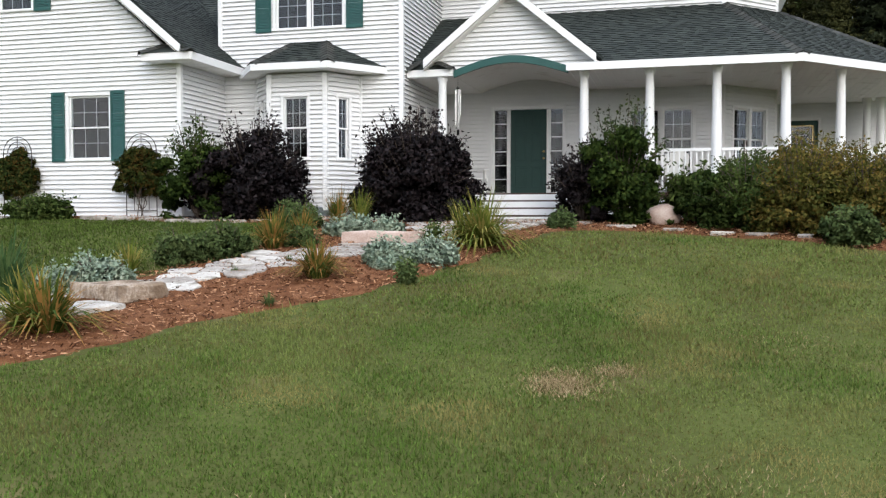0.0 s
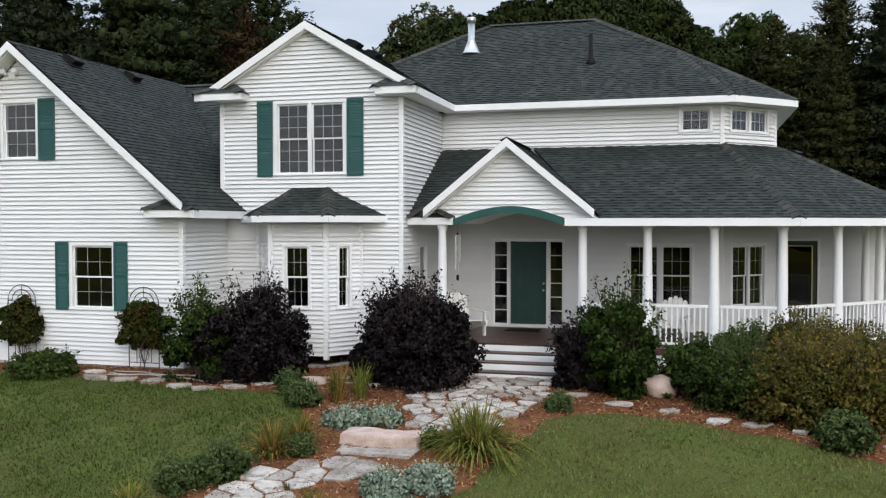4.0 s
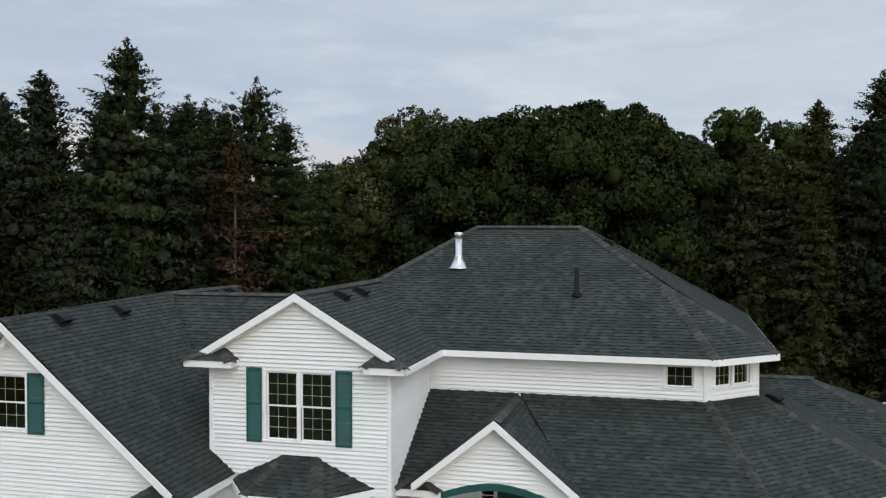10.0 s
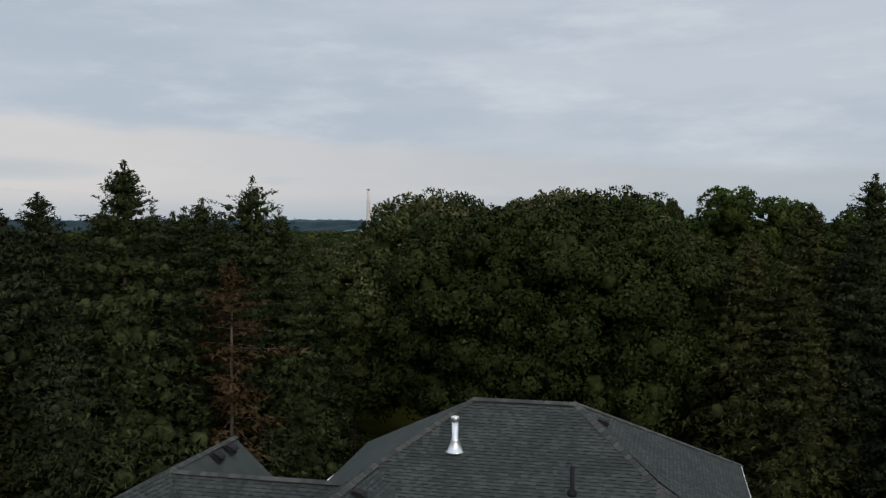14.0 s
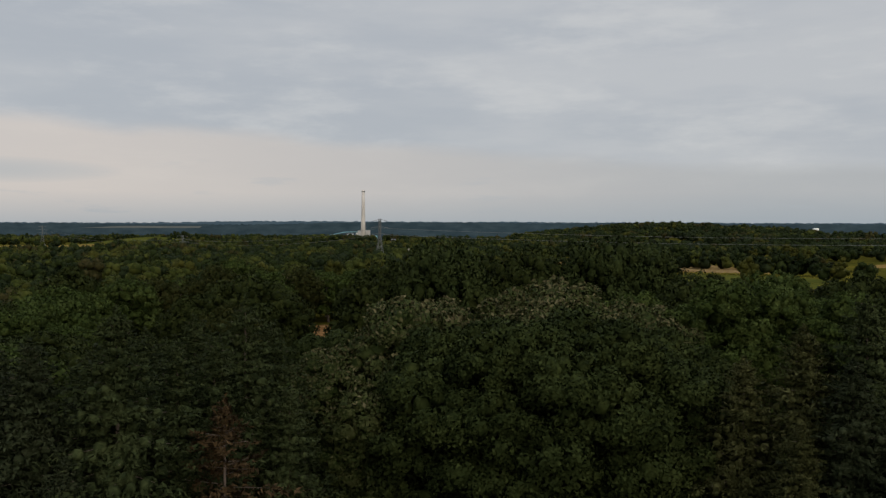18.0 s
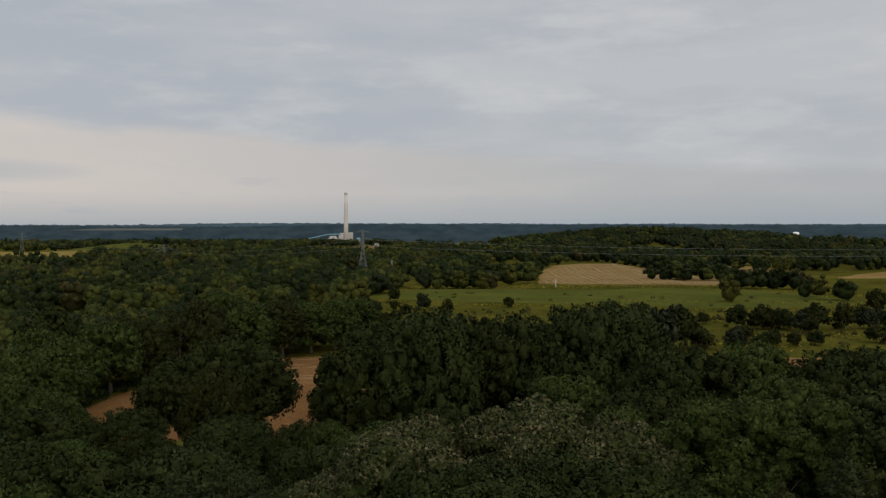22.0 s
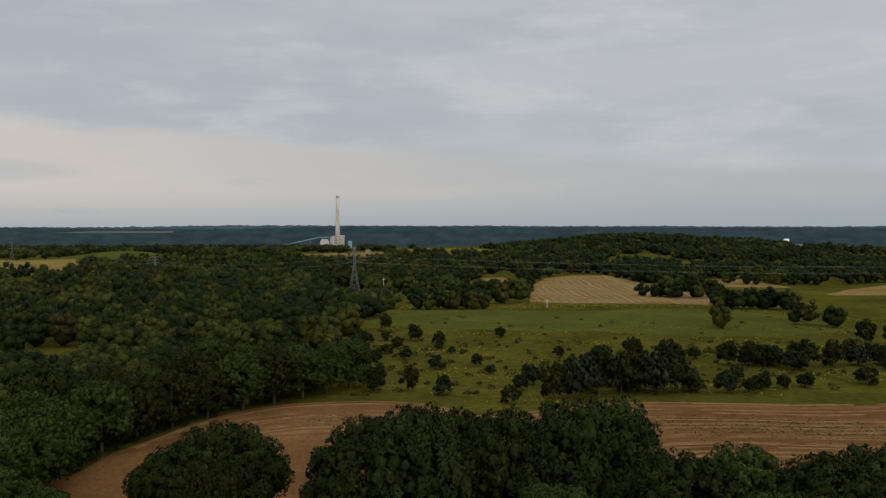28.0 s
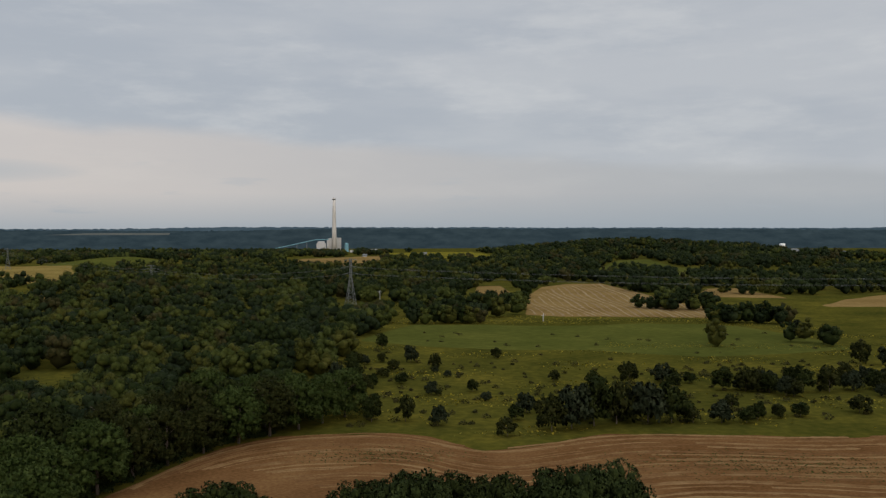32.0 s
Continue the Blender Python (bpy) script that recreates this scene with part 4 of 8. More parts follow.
fascia([(0.35, 0.28, 6.13), (0.35, 3.39, 6.13), (7.085, 3.385, 6.13), (8.615, 4.845, 6.13), (8.615, 14.9, 6.13)], 0.16)
fascia([(-3.94, -1.88, 3.42), (-3.94, 0.5, 3.42)], 0.17)
fascia([(-4.09, 0.5, 3.31), (-3.18, -0.715, 3.31), (-1.38, -0.715, 3.31), (-0.45, 0.5, 3.31)], 0.15)
fascia([(3.52, 0.555, 3.25), (8.225, 0.555, 3.25), (11.655, 3.98, 3.25), (11.655, 8.0, 3.25)], 0.17)
fascia([(-0.08, 0.80, 3.27), (0.98, 0.80, 3.27)], 0.16)
fascia([(11.7, 7.74, 3.18), (13.41, 7.74, 3.18)], 0.16)


def rake(a, b, w=0.17):
    bar("rake_board", Vector(a) - Vector((0, 0, w)), Vector(b) - Vector((0, 0, w)), 0.035, w + 0.012, M_TRIM)


for a, b in (((-4.80, 0.27, 6.28), (-2.35, 0.27, 7.72)), ((0.11, 0.27, 6.28), (-2.35, 0.27, 7.72)), ((-4.2, -1.89, 3.56), (-8.53, -1.89, 7.16)), ((-12.9, -1.89, 3.56), (-8.53, -1.89, 7.16)),
             ((0.35, 0.60, 3.45), (2.24, 0.60, 4.98)), ((4.14, 0.60, 3.42), (2.24, 0.60, 4.98))):
    rake(a, b)


def soffit(poly, label=""):
    s = Shape()
    s.prism([Vector(p) for p in poly], (0, 0, 0.015))
    part("soffit", s, M_SOFFIT, house, label)


soffit([(-0.12, 0.3, 5.97), (0.34, 0.3, 5.97), (0.34, 3.4, 5.97), (-0.12, 3.4, 5.97)])
soffit([(0.0, 3.4, 5.972), (7.08, 3.4, 5.972), (8.60, 4.85, 5.972), (8.60, 14.8, 5.972), (8.1, 14.8, 5.972), (8.1, 5.1, 5.972), (6.84, 3.87, 5.972), (0.0, 3.87, 5.972)])
soffit([(-4.47, -1.87, 3.25), (-3.95, -1.87, 3.25), (-3.95, 0.49, 3.25), (-4.47, 0.49, 3.25)])
soffit([BE[0][:2] + (3.165,), BE[1][:2] + (3.165,), BE[2][:2] + (3.165,), BE[3][:2] + (3.165,)])
for a, b in (((-8.53, 6.96), (-4.3, 3.42)), ((-8.53, 6.96), (-12.8, 3.42))):
    soffit([(a[0], -1.87, a[1]), (b[0], -1.87, b[1]), (b[0], -1.44, b[1]), (a[0], -1.44, a[1])])
for a, b in (((-2.35, 7.53), (-4.75, 6.10)), ((-2.35, 7.53), (0.06, 6.10))):
    soffit([(a[0], 0.29, a[1]), (b[0], 0.29, b[1]), (b[0], 0.51, b[1]), (a[0], 0.51, a[1])])


for a, b in (((2.28, 4.82), (0.34, 3.24)), ((2.28, 4.82), (4.22, 3.22))):
    soffit([(a[0], 0.62, a[1]), (b[0], 0.62, b[1]), (b[0], 0.93, b[1]), (a[0], 0.93, a[1])])


def eave_return(u0, u1, v0, v1, z, mirror=False):
    """A boxed return at a gable's foot, with its own little shingled hip."""
    s = Shape()
    s.box(u0, u1, v0, v1, z - 0.16, z, 0.005)
    ob = part("eave_return", s, M_TRIM, house, "white boxed eave return")
    t = Shape()
    m = (u0 + u1) / 2 + (0.1 if mirror else -0.1)
    top = z + 0.24
    t.quad((u0 - 0.02, v0 - 0.02, z), (u1 + 0.02, v0 - 0.02, z), (m + 0.12, v1, top), (m - 0.12, v1, top))
    t.quad((u0 - 0.02, v0 - 0.02, z), (m - 0.12, v1, top), (u0 - 0.02, v1, z))
    t.quad((u1 + 0.02, v0 - 0.02, z), (u1 + 0.02, v1, z), (m + 0.12, v1, top))
    part("return_roof", t, M_SHINGLE, ob)
    for k, (a, b) in enumerate((((u0 - 0.02, v0 - 0.02, z), (m - 0.12, v1, top)), ((u1 + 0.02, v0 - 0.02, z), (m + 0.12, v1, top)))):
        ridge_caps(a, b)


eave_return(-5.05, -3.85, 0.05, 0.5, 6.14, True)
eave_return(-0.60, 0.34, 0.05, 0.5, 6.14)
eave_return(-5.12, -3.96, -1.90, -1.45, 3.42)
eave_return(-0.08, 0.97, 0.82, 0.98, 3.26)

# ---- walls ----
F_WING, F_WSIDE, F_GABLE, F_GSIDE, F_MAIN = wall_frame(0, -1.45, 0), wall_frame(-4.47, -1.45, 90), wall_frame(0, 0.5, 0), wall_frame(-0.12, 0.5, 90), wall_frame(0, 3.85, 0)
F_CH, F_RIGHT, F_SIDEW = wall_frame(6.84, 3.85, 45), wall_frame(8.12, 5.13, 90), wall_frame(0, 8.2, 0)
H_W1, H_W2 = (-7.30, -6.13, 1.21, 2.71), (-9.11, -8.09, 4.58, 5.94)
siding("wall", F_WING, [(-12.6, 0), (-4.47, 0), (-4.47, 3.3), (-8.53, 6.92), (-12.6, 3.3)], [H_W1, H_W2], label="white lapped siding on the garage wing")
siding("wall", F_WSIDE, [(0, 0), (1.97, 0), (1.97, 3.26), (0, 3.26)])
H_G = (-3.22, -1.44, 4.24, 5.96)
siding("wall", F_GABLE, [(-4.55, 0), (-0.12, 0), (-0.12, 6.3), (-2.35, 7.57), (-4.55, 6.3)], [H_G, (-3.63, -1.10, 0.0, 3.1)], label="white lapped siding on the front gable")
H_GS = (1.23, 1.94, 1.0, 2.68)
siding("wall", F_GSIDE, [(0, 0), (3.36, 0), (3.36, 5.98), (0, 5.98)], [H_GS])
siding("wall", wall_frame(-4.55, 6.0, -90), [(0, 3.2), (5.5, 3.2), (5.5, 6.2), (0, 6.2)])
H_D, H_W3, H_W4 = (1.20, 3.10, 0.5, 2.76), (4.60, 6.21, 1.09, 2.66), (5.82, 6.61, 5.32, 5.96)
siding("wall", F_MAIN, [(-0.2, 0.3), (6.84, 0.3), (6.84, 5.98), (-0.2, 5.98)], [H_D, H_W3, H_W4], label="white lapped siding under the porch and above its roof")
H_C1, H_C2 = (0.28, 1.52, 1.09, 2.66), (0.22, 1.58, 5.32, 5.96)
siding("wall", F_CH, [(0, 0.3), (1.81, 0.3), (1.81, 5.98), (0, 5.98)], [H_C1, H_C2], label="white siding on the angled corner")
siding("wall", F_RIGHT, [(0, 0.3), (9.2, 0.3), (9.2, 5.98), (0, 5.98)])
H_SD = (8.55, 9.60, 0.5, 2.72)
siding("wall", F_SIDEW, [(8.12, 0.3), (13.2, 0.3), (13.2, 3.2), (8.12, 3.2)], [H_SD])
siding("wall", wall_frame(13.2, 8.2, 90), [(0, -0.2), (5.8, -0.2), (5.8, 3.2), (0, 3.2)])
siding("wall", wall_frame(13.2, 14.0, 180), [(0, -0.2), (25.8, -0.2), (25.8, 3.4), (0, 3.4)])
siding("wall", wall_frame(8.12, 14.4, 180), [(0, 3.3), (13.4, 3.3), (13.4, 6.1), (0, 6.1)])
siding("wall", wall_frame(-12.6, 14.0, -90), [(0, -0.2), (15.45, -0.2), (15.45, 3.4), (0, 3.4)])
siding("wall", wall_frame(-5.1, 14.4, -90), [(0, 3.3), (8.4, 3.3), (8.4, 6.1), (0, 6.1)])
siding("wall", wall_frame(-4.6, 10.35, 180), [(0, 3.4), (8.2, 3.4), (4.35, 6.9)])
# bay window
BAY = [(-3.63, 0.5), (-2.95, -0.28), (-1.62, -0.28), (-1.10, 0.5)]
for k, hole in enumerate(((0.30, 0.74, 1.22, 2.69), (0.28, 0.98, 1.22, 2.69), (0.26, 0.68, 1.22, 2.69))):
    (ua, va), (ub, vb) = BAY[k], BAY[k + 1]
    L = math.hypot(ub - ua, vb - va)
    m = wall_frame(ua, va, math.degrees(math.atan2(vb - va, ub - ua)))
    siding("bay_wall", m, [(0, 0.2), (L, 0.2), (L, 3.14), (0, 3.14)], [hole])
    window(m, *hole, cols=3 if k == 1 else 2, rows=2, label="tall white bay window with a grid")
for u, v in BAY:
    s = Shape()
    s.box(u - 0.055, u + 0.055, v - 0.05, v + 0.06, 0.12, 3.13, 0.006)
    part("corner_post", s, M_TRIM, house)
for u, v, z0, z1 in ((-4.47, -1.45, 0.0, 3.25), (-0.12, 0.5, 0.0, 5.97), (-4.55, 0.5, 3.8, 5.98), (6.84, 3.85, 0.5, 5.97), (8.12, 5.13, 0.5, 5.97), (-0.16, 3.83, 0.5, 5.97)):
    s = Shape()
    s.box(u - 0.06, u + 0.045, v - 0.045, v + 0.06, z0, z1, 0.006)
    part("corner_post", s, M_TRIM, house)
for a, b in (((-12.6, -1.47), (-4.45, -1.47)), ((-4.45, -1.47), (-4.45, 0.5)), ((-4.45, 0.48), (-3.63, 0.48)), ((-3.63, 0.48), (-2.95, -0.3)), ((-2.95, -0.3), (-1.62, -0.3)), ((-1.62, -0.3), (-1.1, 0.48)), ((-1.1, 0.48), (-0.1, 0.48)), ((-0.1, 0.5), (-0.1, 3.8))):
    s = Shape()
    d = Vector((b[0] - a[0], b[1] - a[1], 0))
    nrm = Vector((-d.y, d.x, 0)).normalized() * 0.2
    s.prism([Vector((*a, -0.6)), Vector((*b, -0.6)), Vector((*b, -0.6)) + nrm, Vector((*a, -0.6)) + nrm], (0, 0, 0.6))
    part("foundation", s, M_CONC, house)

window(F_WING, *H_W1)
window(F_WING, *H_W2)
window(F_GABLE, *H_G, units=2, rows=3, curtain=0.0)
window(F_GSIDE, *H_GS, cols=2)
window(F_MAIN, *H_W3, units=2)
window(F_MAIN, *H_W4, hung=False, cols=3, label="small white window with a grid")
window(F_CH, *H_C1, units=2, cols=2)
window(F_CH, *H_C2, units=2, hung=False, cols=3, label="small white window with a grid")
for m, x0, x1, z0, z1 in ((F_WING, -7.66, -7.32, 1.2, 2.73), (F_WING, -6.15, -5.80, 1.2, 2.73), (F_WING, -8.08, -7.64, 4.56, 5.95), (F_WING, -9.56, -9.12, 4.56, 5.95), (F_GABLE, -3.64, -3.25, 4.22, 5.97), (F_GABLE, -1.41, -1.01, 4.22, 5.97)):
    shutter(m, x0, x1, z0, z1)


def front_door():
    m = F_MAIN

    def boards(parent, rects, name, mat=M_TRIM, o0=-0.1, o1=0.035, b=0.006):
        for a, bb, c, d in rects:
            q = Shape()
            local_box(q, m, a, bb, o0, o1, c, d, b)
            part(name, q, mat, parent)

    leaf = Shape()
    local_box(leaf, m, 1.702, 2.618, -0.075, -0.03, 0.585, 2.675)
    door = part("door", leaf, M_DOORGREEN, house, "dark green six-panel front door with two sidelights")
    boards(door, ((1.20, 1.27, 0.5, 2.76), (3.03, 3.10, 0.5, 2.76), (1.62, 1.70, 0.58, 2.68), (2.62, 2.70, 0.58, 2.68)), "jamb")
    boards(door, ((1.27, 3.03, 2.68, 2.76),), "header")
    boards(door, ((1.27, 3.03, 0.5, 0.58),), "threshold")
    for a, b in ((1.80, 2.10), (2.22, 2.52)):
        for c, d in ((0.70, 1.25), (1.37, 2.10), (2.24, 2.56)):
            pan = Shape()
            for e, f, g, h in ((a, b, c, c + 0.03), (a, b, d - 0.03, d), (a, a + 0.03, c, d), (b - 0.03, b, c, d)):
                local_box(pan, m, e, f, -0.03, -0.018, g, h)
            local_box(pan, m, a + 0.05, b - 0.05, -0.03, -0.02, c + 0.05, d - 0.05, 0.008)
            part("door_panel", pan, M_DOORGREEN, door)
    kn = Shape()
    for z in (1.45, 1.62):
        kn.lathe([(0.0, 0.0), (0.028, 0.004), (0.03, 0.03), (0.012, 0.045), (0.0, 0.05)], 10, m @ Matrix.Translation((2.545, -0.03, z)) @ Matrix.Rotation(radians(-90), 4, "X"))
    part("door_knob", kn, M_BRASS, door, "brass knob and lock")
    for a, b in ((1.27, 1.62), (2.70, 3.03)):
        g = Shape()
        for k in range(7):
            z = 0.58 + 2.10 * k / 6
            local_box(g, m, a, b, -0.06, -0.035, z - 0.012, z + 0.012, 0.003)
        for x in (a, b - 0.02):
            local_box(g, m, x, x + 0.02, -0.06, -0.034, 0.58, 2.68, 0.003)
        part("sidelight_bars", g, M_TRIM, door)
        p = Shape()
        local_box(p, m, a, b, -0.052, -0.048, 0.58, 2.68, 0)
        part("pane", p, M_GLASS, door)
        painted_dark(door, m, a, b, 0.58, 2.68)
    # side wing door
    m = F_SIDEW
    leaf = Shape()
    for a, b, c, d in ((8.62, 8.74, 0.5, 2.65), (9.41, 9.53, 0.5, 2.65), (8.74, 9.41, 0.5, 0.78), (8.74, 9.41, 2.52, 2.65)):
        local_box(leaf, m, a, b, -0.07, -0.03, c, d)
    d2 = part("door", leaf, M_DOORGREEN, house, "dark green glazed side door with a brass edge")
    boards(d2, ((8.55, 8.62, 0.5, 2.72), (9.53, 9.60, 0.5, 2.72)), "jamb")
    boards(d2, ((8.62, 9.53, 2.65, 2.72),), "header")
    tr = Shape()
    for a, b, c, d in ((8.74, 8.765, 0.78, 2.52), (9.385, 9.41, 0.78, 2.52), (8.765, 9.385, 0.78, 0.805), (8.765, 9.385, 2.495, 2.52)):
        local_box(tr, m, a, b, -0.05, -0.022, c, d, 0.003)
    part("brass_trim", tr, M_BRASS, d2)
    p = Shape()
    local_box(p, m, 8.765, 9.385, -0.042, -0.038, 0.805, 2.495, 0)
    part("pane", p, M_GLASS, d2)
    painted_dark(d2, m, 8.62, 9.53, 0.5, 2.65)


front_door()


# ---- the porch ----
def porch():
    z = 0.5
    # ceiling of boards, with a shallow vault over the entry
    s = Shape()
    for poly in ([(3.52, 0.59), (8.20, 0.59), (6.84, 3.85), (3.52, 3.85)], [(8.20, 0.59), (11.6, 3.98), (8.12, 5.12), (6.84, 3.85)], [(11.6, 3.98), (11.6, 8.2), (8.12, 8.2), (8.12, 5.12)], [(-0.1, 0.92), (0.98, 0.92), (0.98, 3.85), (-0.1, 3.85)]):
        s.prism([Vector((*p, 3.12)) for p in poly], (0, 0, 0.02))
    for k in range(46):
        u = 3.55 + k * 0.17
        a = Vector((u, 0.64 + max(0, u - 8.2), 3.112))
        if u < 10.8:
            s.box(u, u + 0.012, a.y, 3.84 if u < 6.8 else 3.84 + (u - 6.8) * 1.0, 3.108, 3.121)
    n = 16
    vault = [(0.98 + 2.54 * k / n, 3.13 + 0.28 * math.sin(math.pi * k / n)) for k in range(n + 1)]
    for (a, za), (b, zb) in zip(vault, vault[1:]):
        s.quad((a, 0.94, za), (b, 0.94, zb), (b, 3.85, zb), (a, 3.85, za))
    tagged(part("porch_ceiling", s, M_SOFFIT, house, "pale board porch ceiling"), kind="stuff")
    # arched green header under the entry gable
    g = Shape()
    n0 = len(vault)
    for v0 in (0.86, 0.94):
        g.v += [(a, v0, za - 0.05) for a, za in vault] + [(a, v0, za + 0.11) for a, za in vault]
    for k in range(n0 - 1):
        lo, hi, bl, bh = k, n0 + k, 2 * n0 + k, 3 * n0 + k
        g.f += [(lo, lo + 1, hi + 1, hi), (bl + 1, bl, bh, bh + 1), (lo + 1, lo, bl, bl + 1), (hi, hi + 1, bh + 1, bh)]
    part("arch_board", g, M_GREEN, house, "green arched header board")
    siding("gable_wall", wall_frame(0, 0.92, 0), [(0.30, 3.22), (4.26, 3.22), (2.28, 4.83)], arch=lambda zz: (2.25 - w, 2.25 + w) if zz < 3.41 and (w := 1.27 * math.sqrt(max(0.0, 1 - (max(0, zz - 3.13) / 0.28) ** 1.2))) else None, label="white siding in the entry gable")
    # floor boards
    edge = [(-0.1, 3.85), (-0.1, 0.64), (8.2, 0.64), (11.5, 3.94), (11.5, 8.2), (8.12, 8.2), (8.12, 5.13), (6.84, 3.85)]
    s = Shape()
    s.prism([Vector((*p, z - 0.16)) for p in edge], (0, 0, 0.135))
    part("porch_base", s, M_DECK, house)
    board = Shape().box(-0.5, 0.5, -0.066, 0.066, -0.012, 0.012, 0.004).mesh("floor_board", M_DECK)
    v = 0.71
    while v < 8.1:
        lo = -0.08 if v < 3.8 else (6.86 + (v - 3.85) if v < 5.1 else 8.14)
        hi = min(8.1 + (v - 0.64), 11.48)
        n = max(1, int((hi - lo) / 3.2))
        for k in range(n):
            a, b = lo + (hi - lo) * k / n, lo + (hi - lo) * (k + 1) / n
            ob = new("floor_board", board)
            ob.parent = house
            ob.matrix_local = Matrix.Translation(((a + b) / 2, v, z - 0.012)) @ Matrix.Diagonal((b - a - 0.006, 1, 1, 1))
        v += 0.137
    for a, b in (((3.75, 0.63), (8.2, 0.63)), ((8.2, 0.63), (11.5, 3.93)), ((11.5, 3.93), (11.5, 8.2)), ((-0.1, 0.63), (1.0, 0.63))):
        bar("porch_skirt", (*a, -0.3), (*b, -0.3), 0.03, 0.66, M_TRIM, "white skirt board below the porch")
    # steps
    for k in range(3):
        top = z - 0.16 * (k + 1)
        v1 = 0.62 - 0.32 * k
        t = Shape()
        t.box(1.02, 3.72, v1 - 0.33, v1 + 0.01, top - 0.035, top, 0.006)
        st = part("step", t, M_DECK, house, "dark stained step with a white riser")
        r = Shape()
        r.box(1.04, 3.70, v1 - 0.02, v1 + 0.0, top, top + 0.125, 0.004)
        part("riser", r, M_TRIM, st)
    r = Shape()
    r.box(1.04, 3.70, 0.62 - 0.32 * 3, 0.64 - 0.32 * 3, -0.35, z - 0.48 - 0.036, 0.004)
    part("riser", r, M_TRIM, house)
    # columns
    col = Shape().lathe([(0.135, 0.0), (0.135, 0.05), (0.118, 0.09), (0.108, 0.13), (0.106, 1.2), (0.088, 2.46), (0.1, 2.5), (0.115, 2.54), (0.12, 2.6), (0.12, 2.62)], 18).mesh("column", M_TRIM, True)
    posts = [(0.70, 0.95), (3.86, 0.95), (5.24, 0.95), (6.60, 0.95), (7.95, 0.97), (9.16, 2.08), (10.42, 3.36), (11.2, 4.35), (10.62, 7.4), (10.95, 7.4)]
    for u, v in posts:
        ob = new("column", col)
        ob.parent = house
        ob.matrix_local = Matrix.Translation((u, v, z))
    # railings
    bal = Shape().box(-0.017, 0.017, -0.017, 0.017, 0.08, 0.86, 0.003).mesh("baluster", M_TRIM)
    for (ua, va), (ub, vb) in zip(posts[1:7], posts[2:8]):
        d = Vector((ub - ua, vb - va, 0))
        L = d.length
        d.normalize()
        a, b = Vector((ua, va, z)) + d * 0.1, Vector((ub, vb, z)) - d * 0.1
        rail = bar("railing", a + Vector((0, 0, 0.86)), b + Vector((0, 0, 0.86)), 0.075, 0.06, M_TRIM, "white porch railing")
        bar("bottom_rail", a + Vector((0, 0, 0.06)), b + Vector((0, 0, 0.06)), 0.06, 0.045, M_TRIM, parent=rail)
        n = int((L - 0.2) / 0.115)
        for k in range(n):
            ob = new("baluster", bal)
            ob.parent = rail
            ob.matrix_local = Matrix.Translation(a + d * (L - 0.2) * (k + 0.5) / n) @ Matrix.Rotation(math.atan2(d.y, d.x), 4, "Z")


porch()


# ---- on the roofs and walls ----
def box_vent(u, v, z, turn, tilt):
    s = Shape()
    m = Matrix.Translation((u, v, z)) @ Matrix.Rotation(radians(turn), 4, "Z") @ Matrix.Rotation(radians(tilt), 4, "X")
    s.box(-0.23, 0.23, -0.23, 0.23, 0.0, 0.02, 0.005, m)
    pts = [(-0.19, 0.14), (-0.19, 0.16), (-0.08, 0.17), (0.12, 0.12), (0.17, 0.05), (0.17, 0.02), (-0.15, 0.02)]
    s.prism([m @ Vector((-0.18, y, h)) for y, h in pts], m.to_3x3() @ Vector((0.36, 0, 0)))
    part("roof_vent", s, M_BLACK, house, "black box vent on the shingles")


P_W = math.degrees(math.atan(0.83))
for u, v in ((-8.25, -0.1), (-8.25, 2.3)):
    box_vent(u, v, 3.42 + 0.83 * (-3.95 - u) + 0.02, 90, P_W)
for v in (2.3, 3.7):
    box_vent(-1.98, v, 7.71 - 0.59 * 0.36 + 0.02, 90, 31)
for u, v in ((-8.5, 8.2), (-8.6, 9.3)):
    box_vent(u, v, 7.0, 90, P_W)
box_vent(8.55, 5.6, 4.85, 60, 27)
box_vent(4.1, 8.5, 9.26 - 0.59 * 0.85, 90, 30)


def flue():
    s = Shape().lathe([(0.0, 0.0), (0.30, 0.0), (0.30, 0.03), (0.24, 0.06), (0.13, 0.34), (0.135, 0.36), (0.10, 0.38), (0.10, 0.92)], 16)
    ob = part("flue", s, M_GALV, house, "galvanised flue pipe with a flared flashing", True)
    ob.matrix_local = Matrix.Translation((-0.05, 6.85, 8.04))
    c = Shape().lathe([(0.10, 0.90), (0.13, 0.93), (0.135, 1.02), (0.12, 1.06), (0.0, 1.08)], 16)
    part("flue_cap", c, M_GALV, ob, smooth=True)
    s = Shape().lathe([(0.15, -0.1), (0.14, 0.02), (0.065, 0.10), (0.062, 0.74), (0.05, 0.74)], 12)
    ob = part("vent_pipe", s, M_BLACK, house, "black plumbing vent pipe", True)
    ob.matrix_local = Matrix.Translation((3.52, 5.65, 7.44))


flue()


def wall_lamp():
    m = F_WING
    s = Shape()
    local_box(s, m, -8.86, -8.66, 0.0, 0.05, 6.42, 6.56, 0.01)
    ob = part("floodlight", s, M_TRIM, house, "small white twin floodlight under the gable")
    for x in (-8.92, -8.60):
        h = Shape().lathe([(0.02, 0.0), (0.05, 0.02), (0.065, 0.14), (0.055, 0.15)], 10, m @ Matrix.Translation((x, 0.06, 6.52)) @ Matrix.Rotation(radians(-65), 4, "X"))
        part("lamp_head", h, M_TRIM, ob)


wall_lamp()

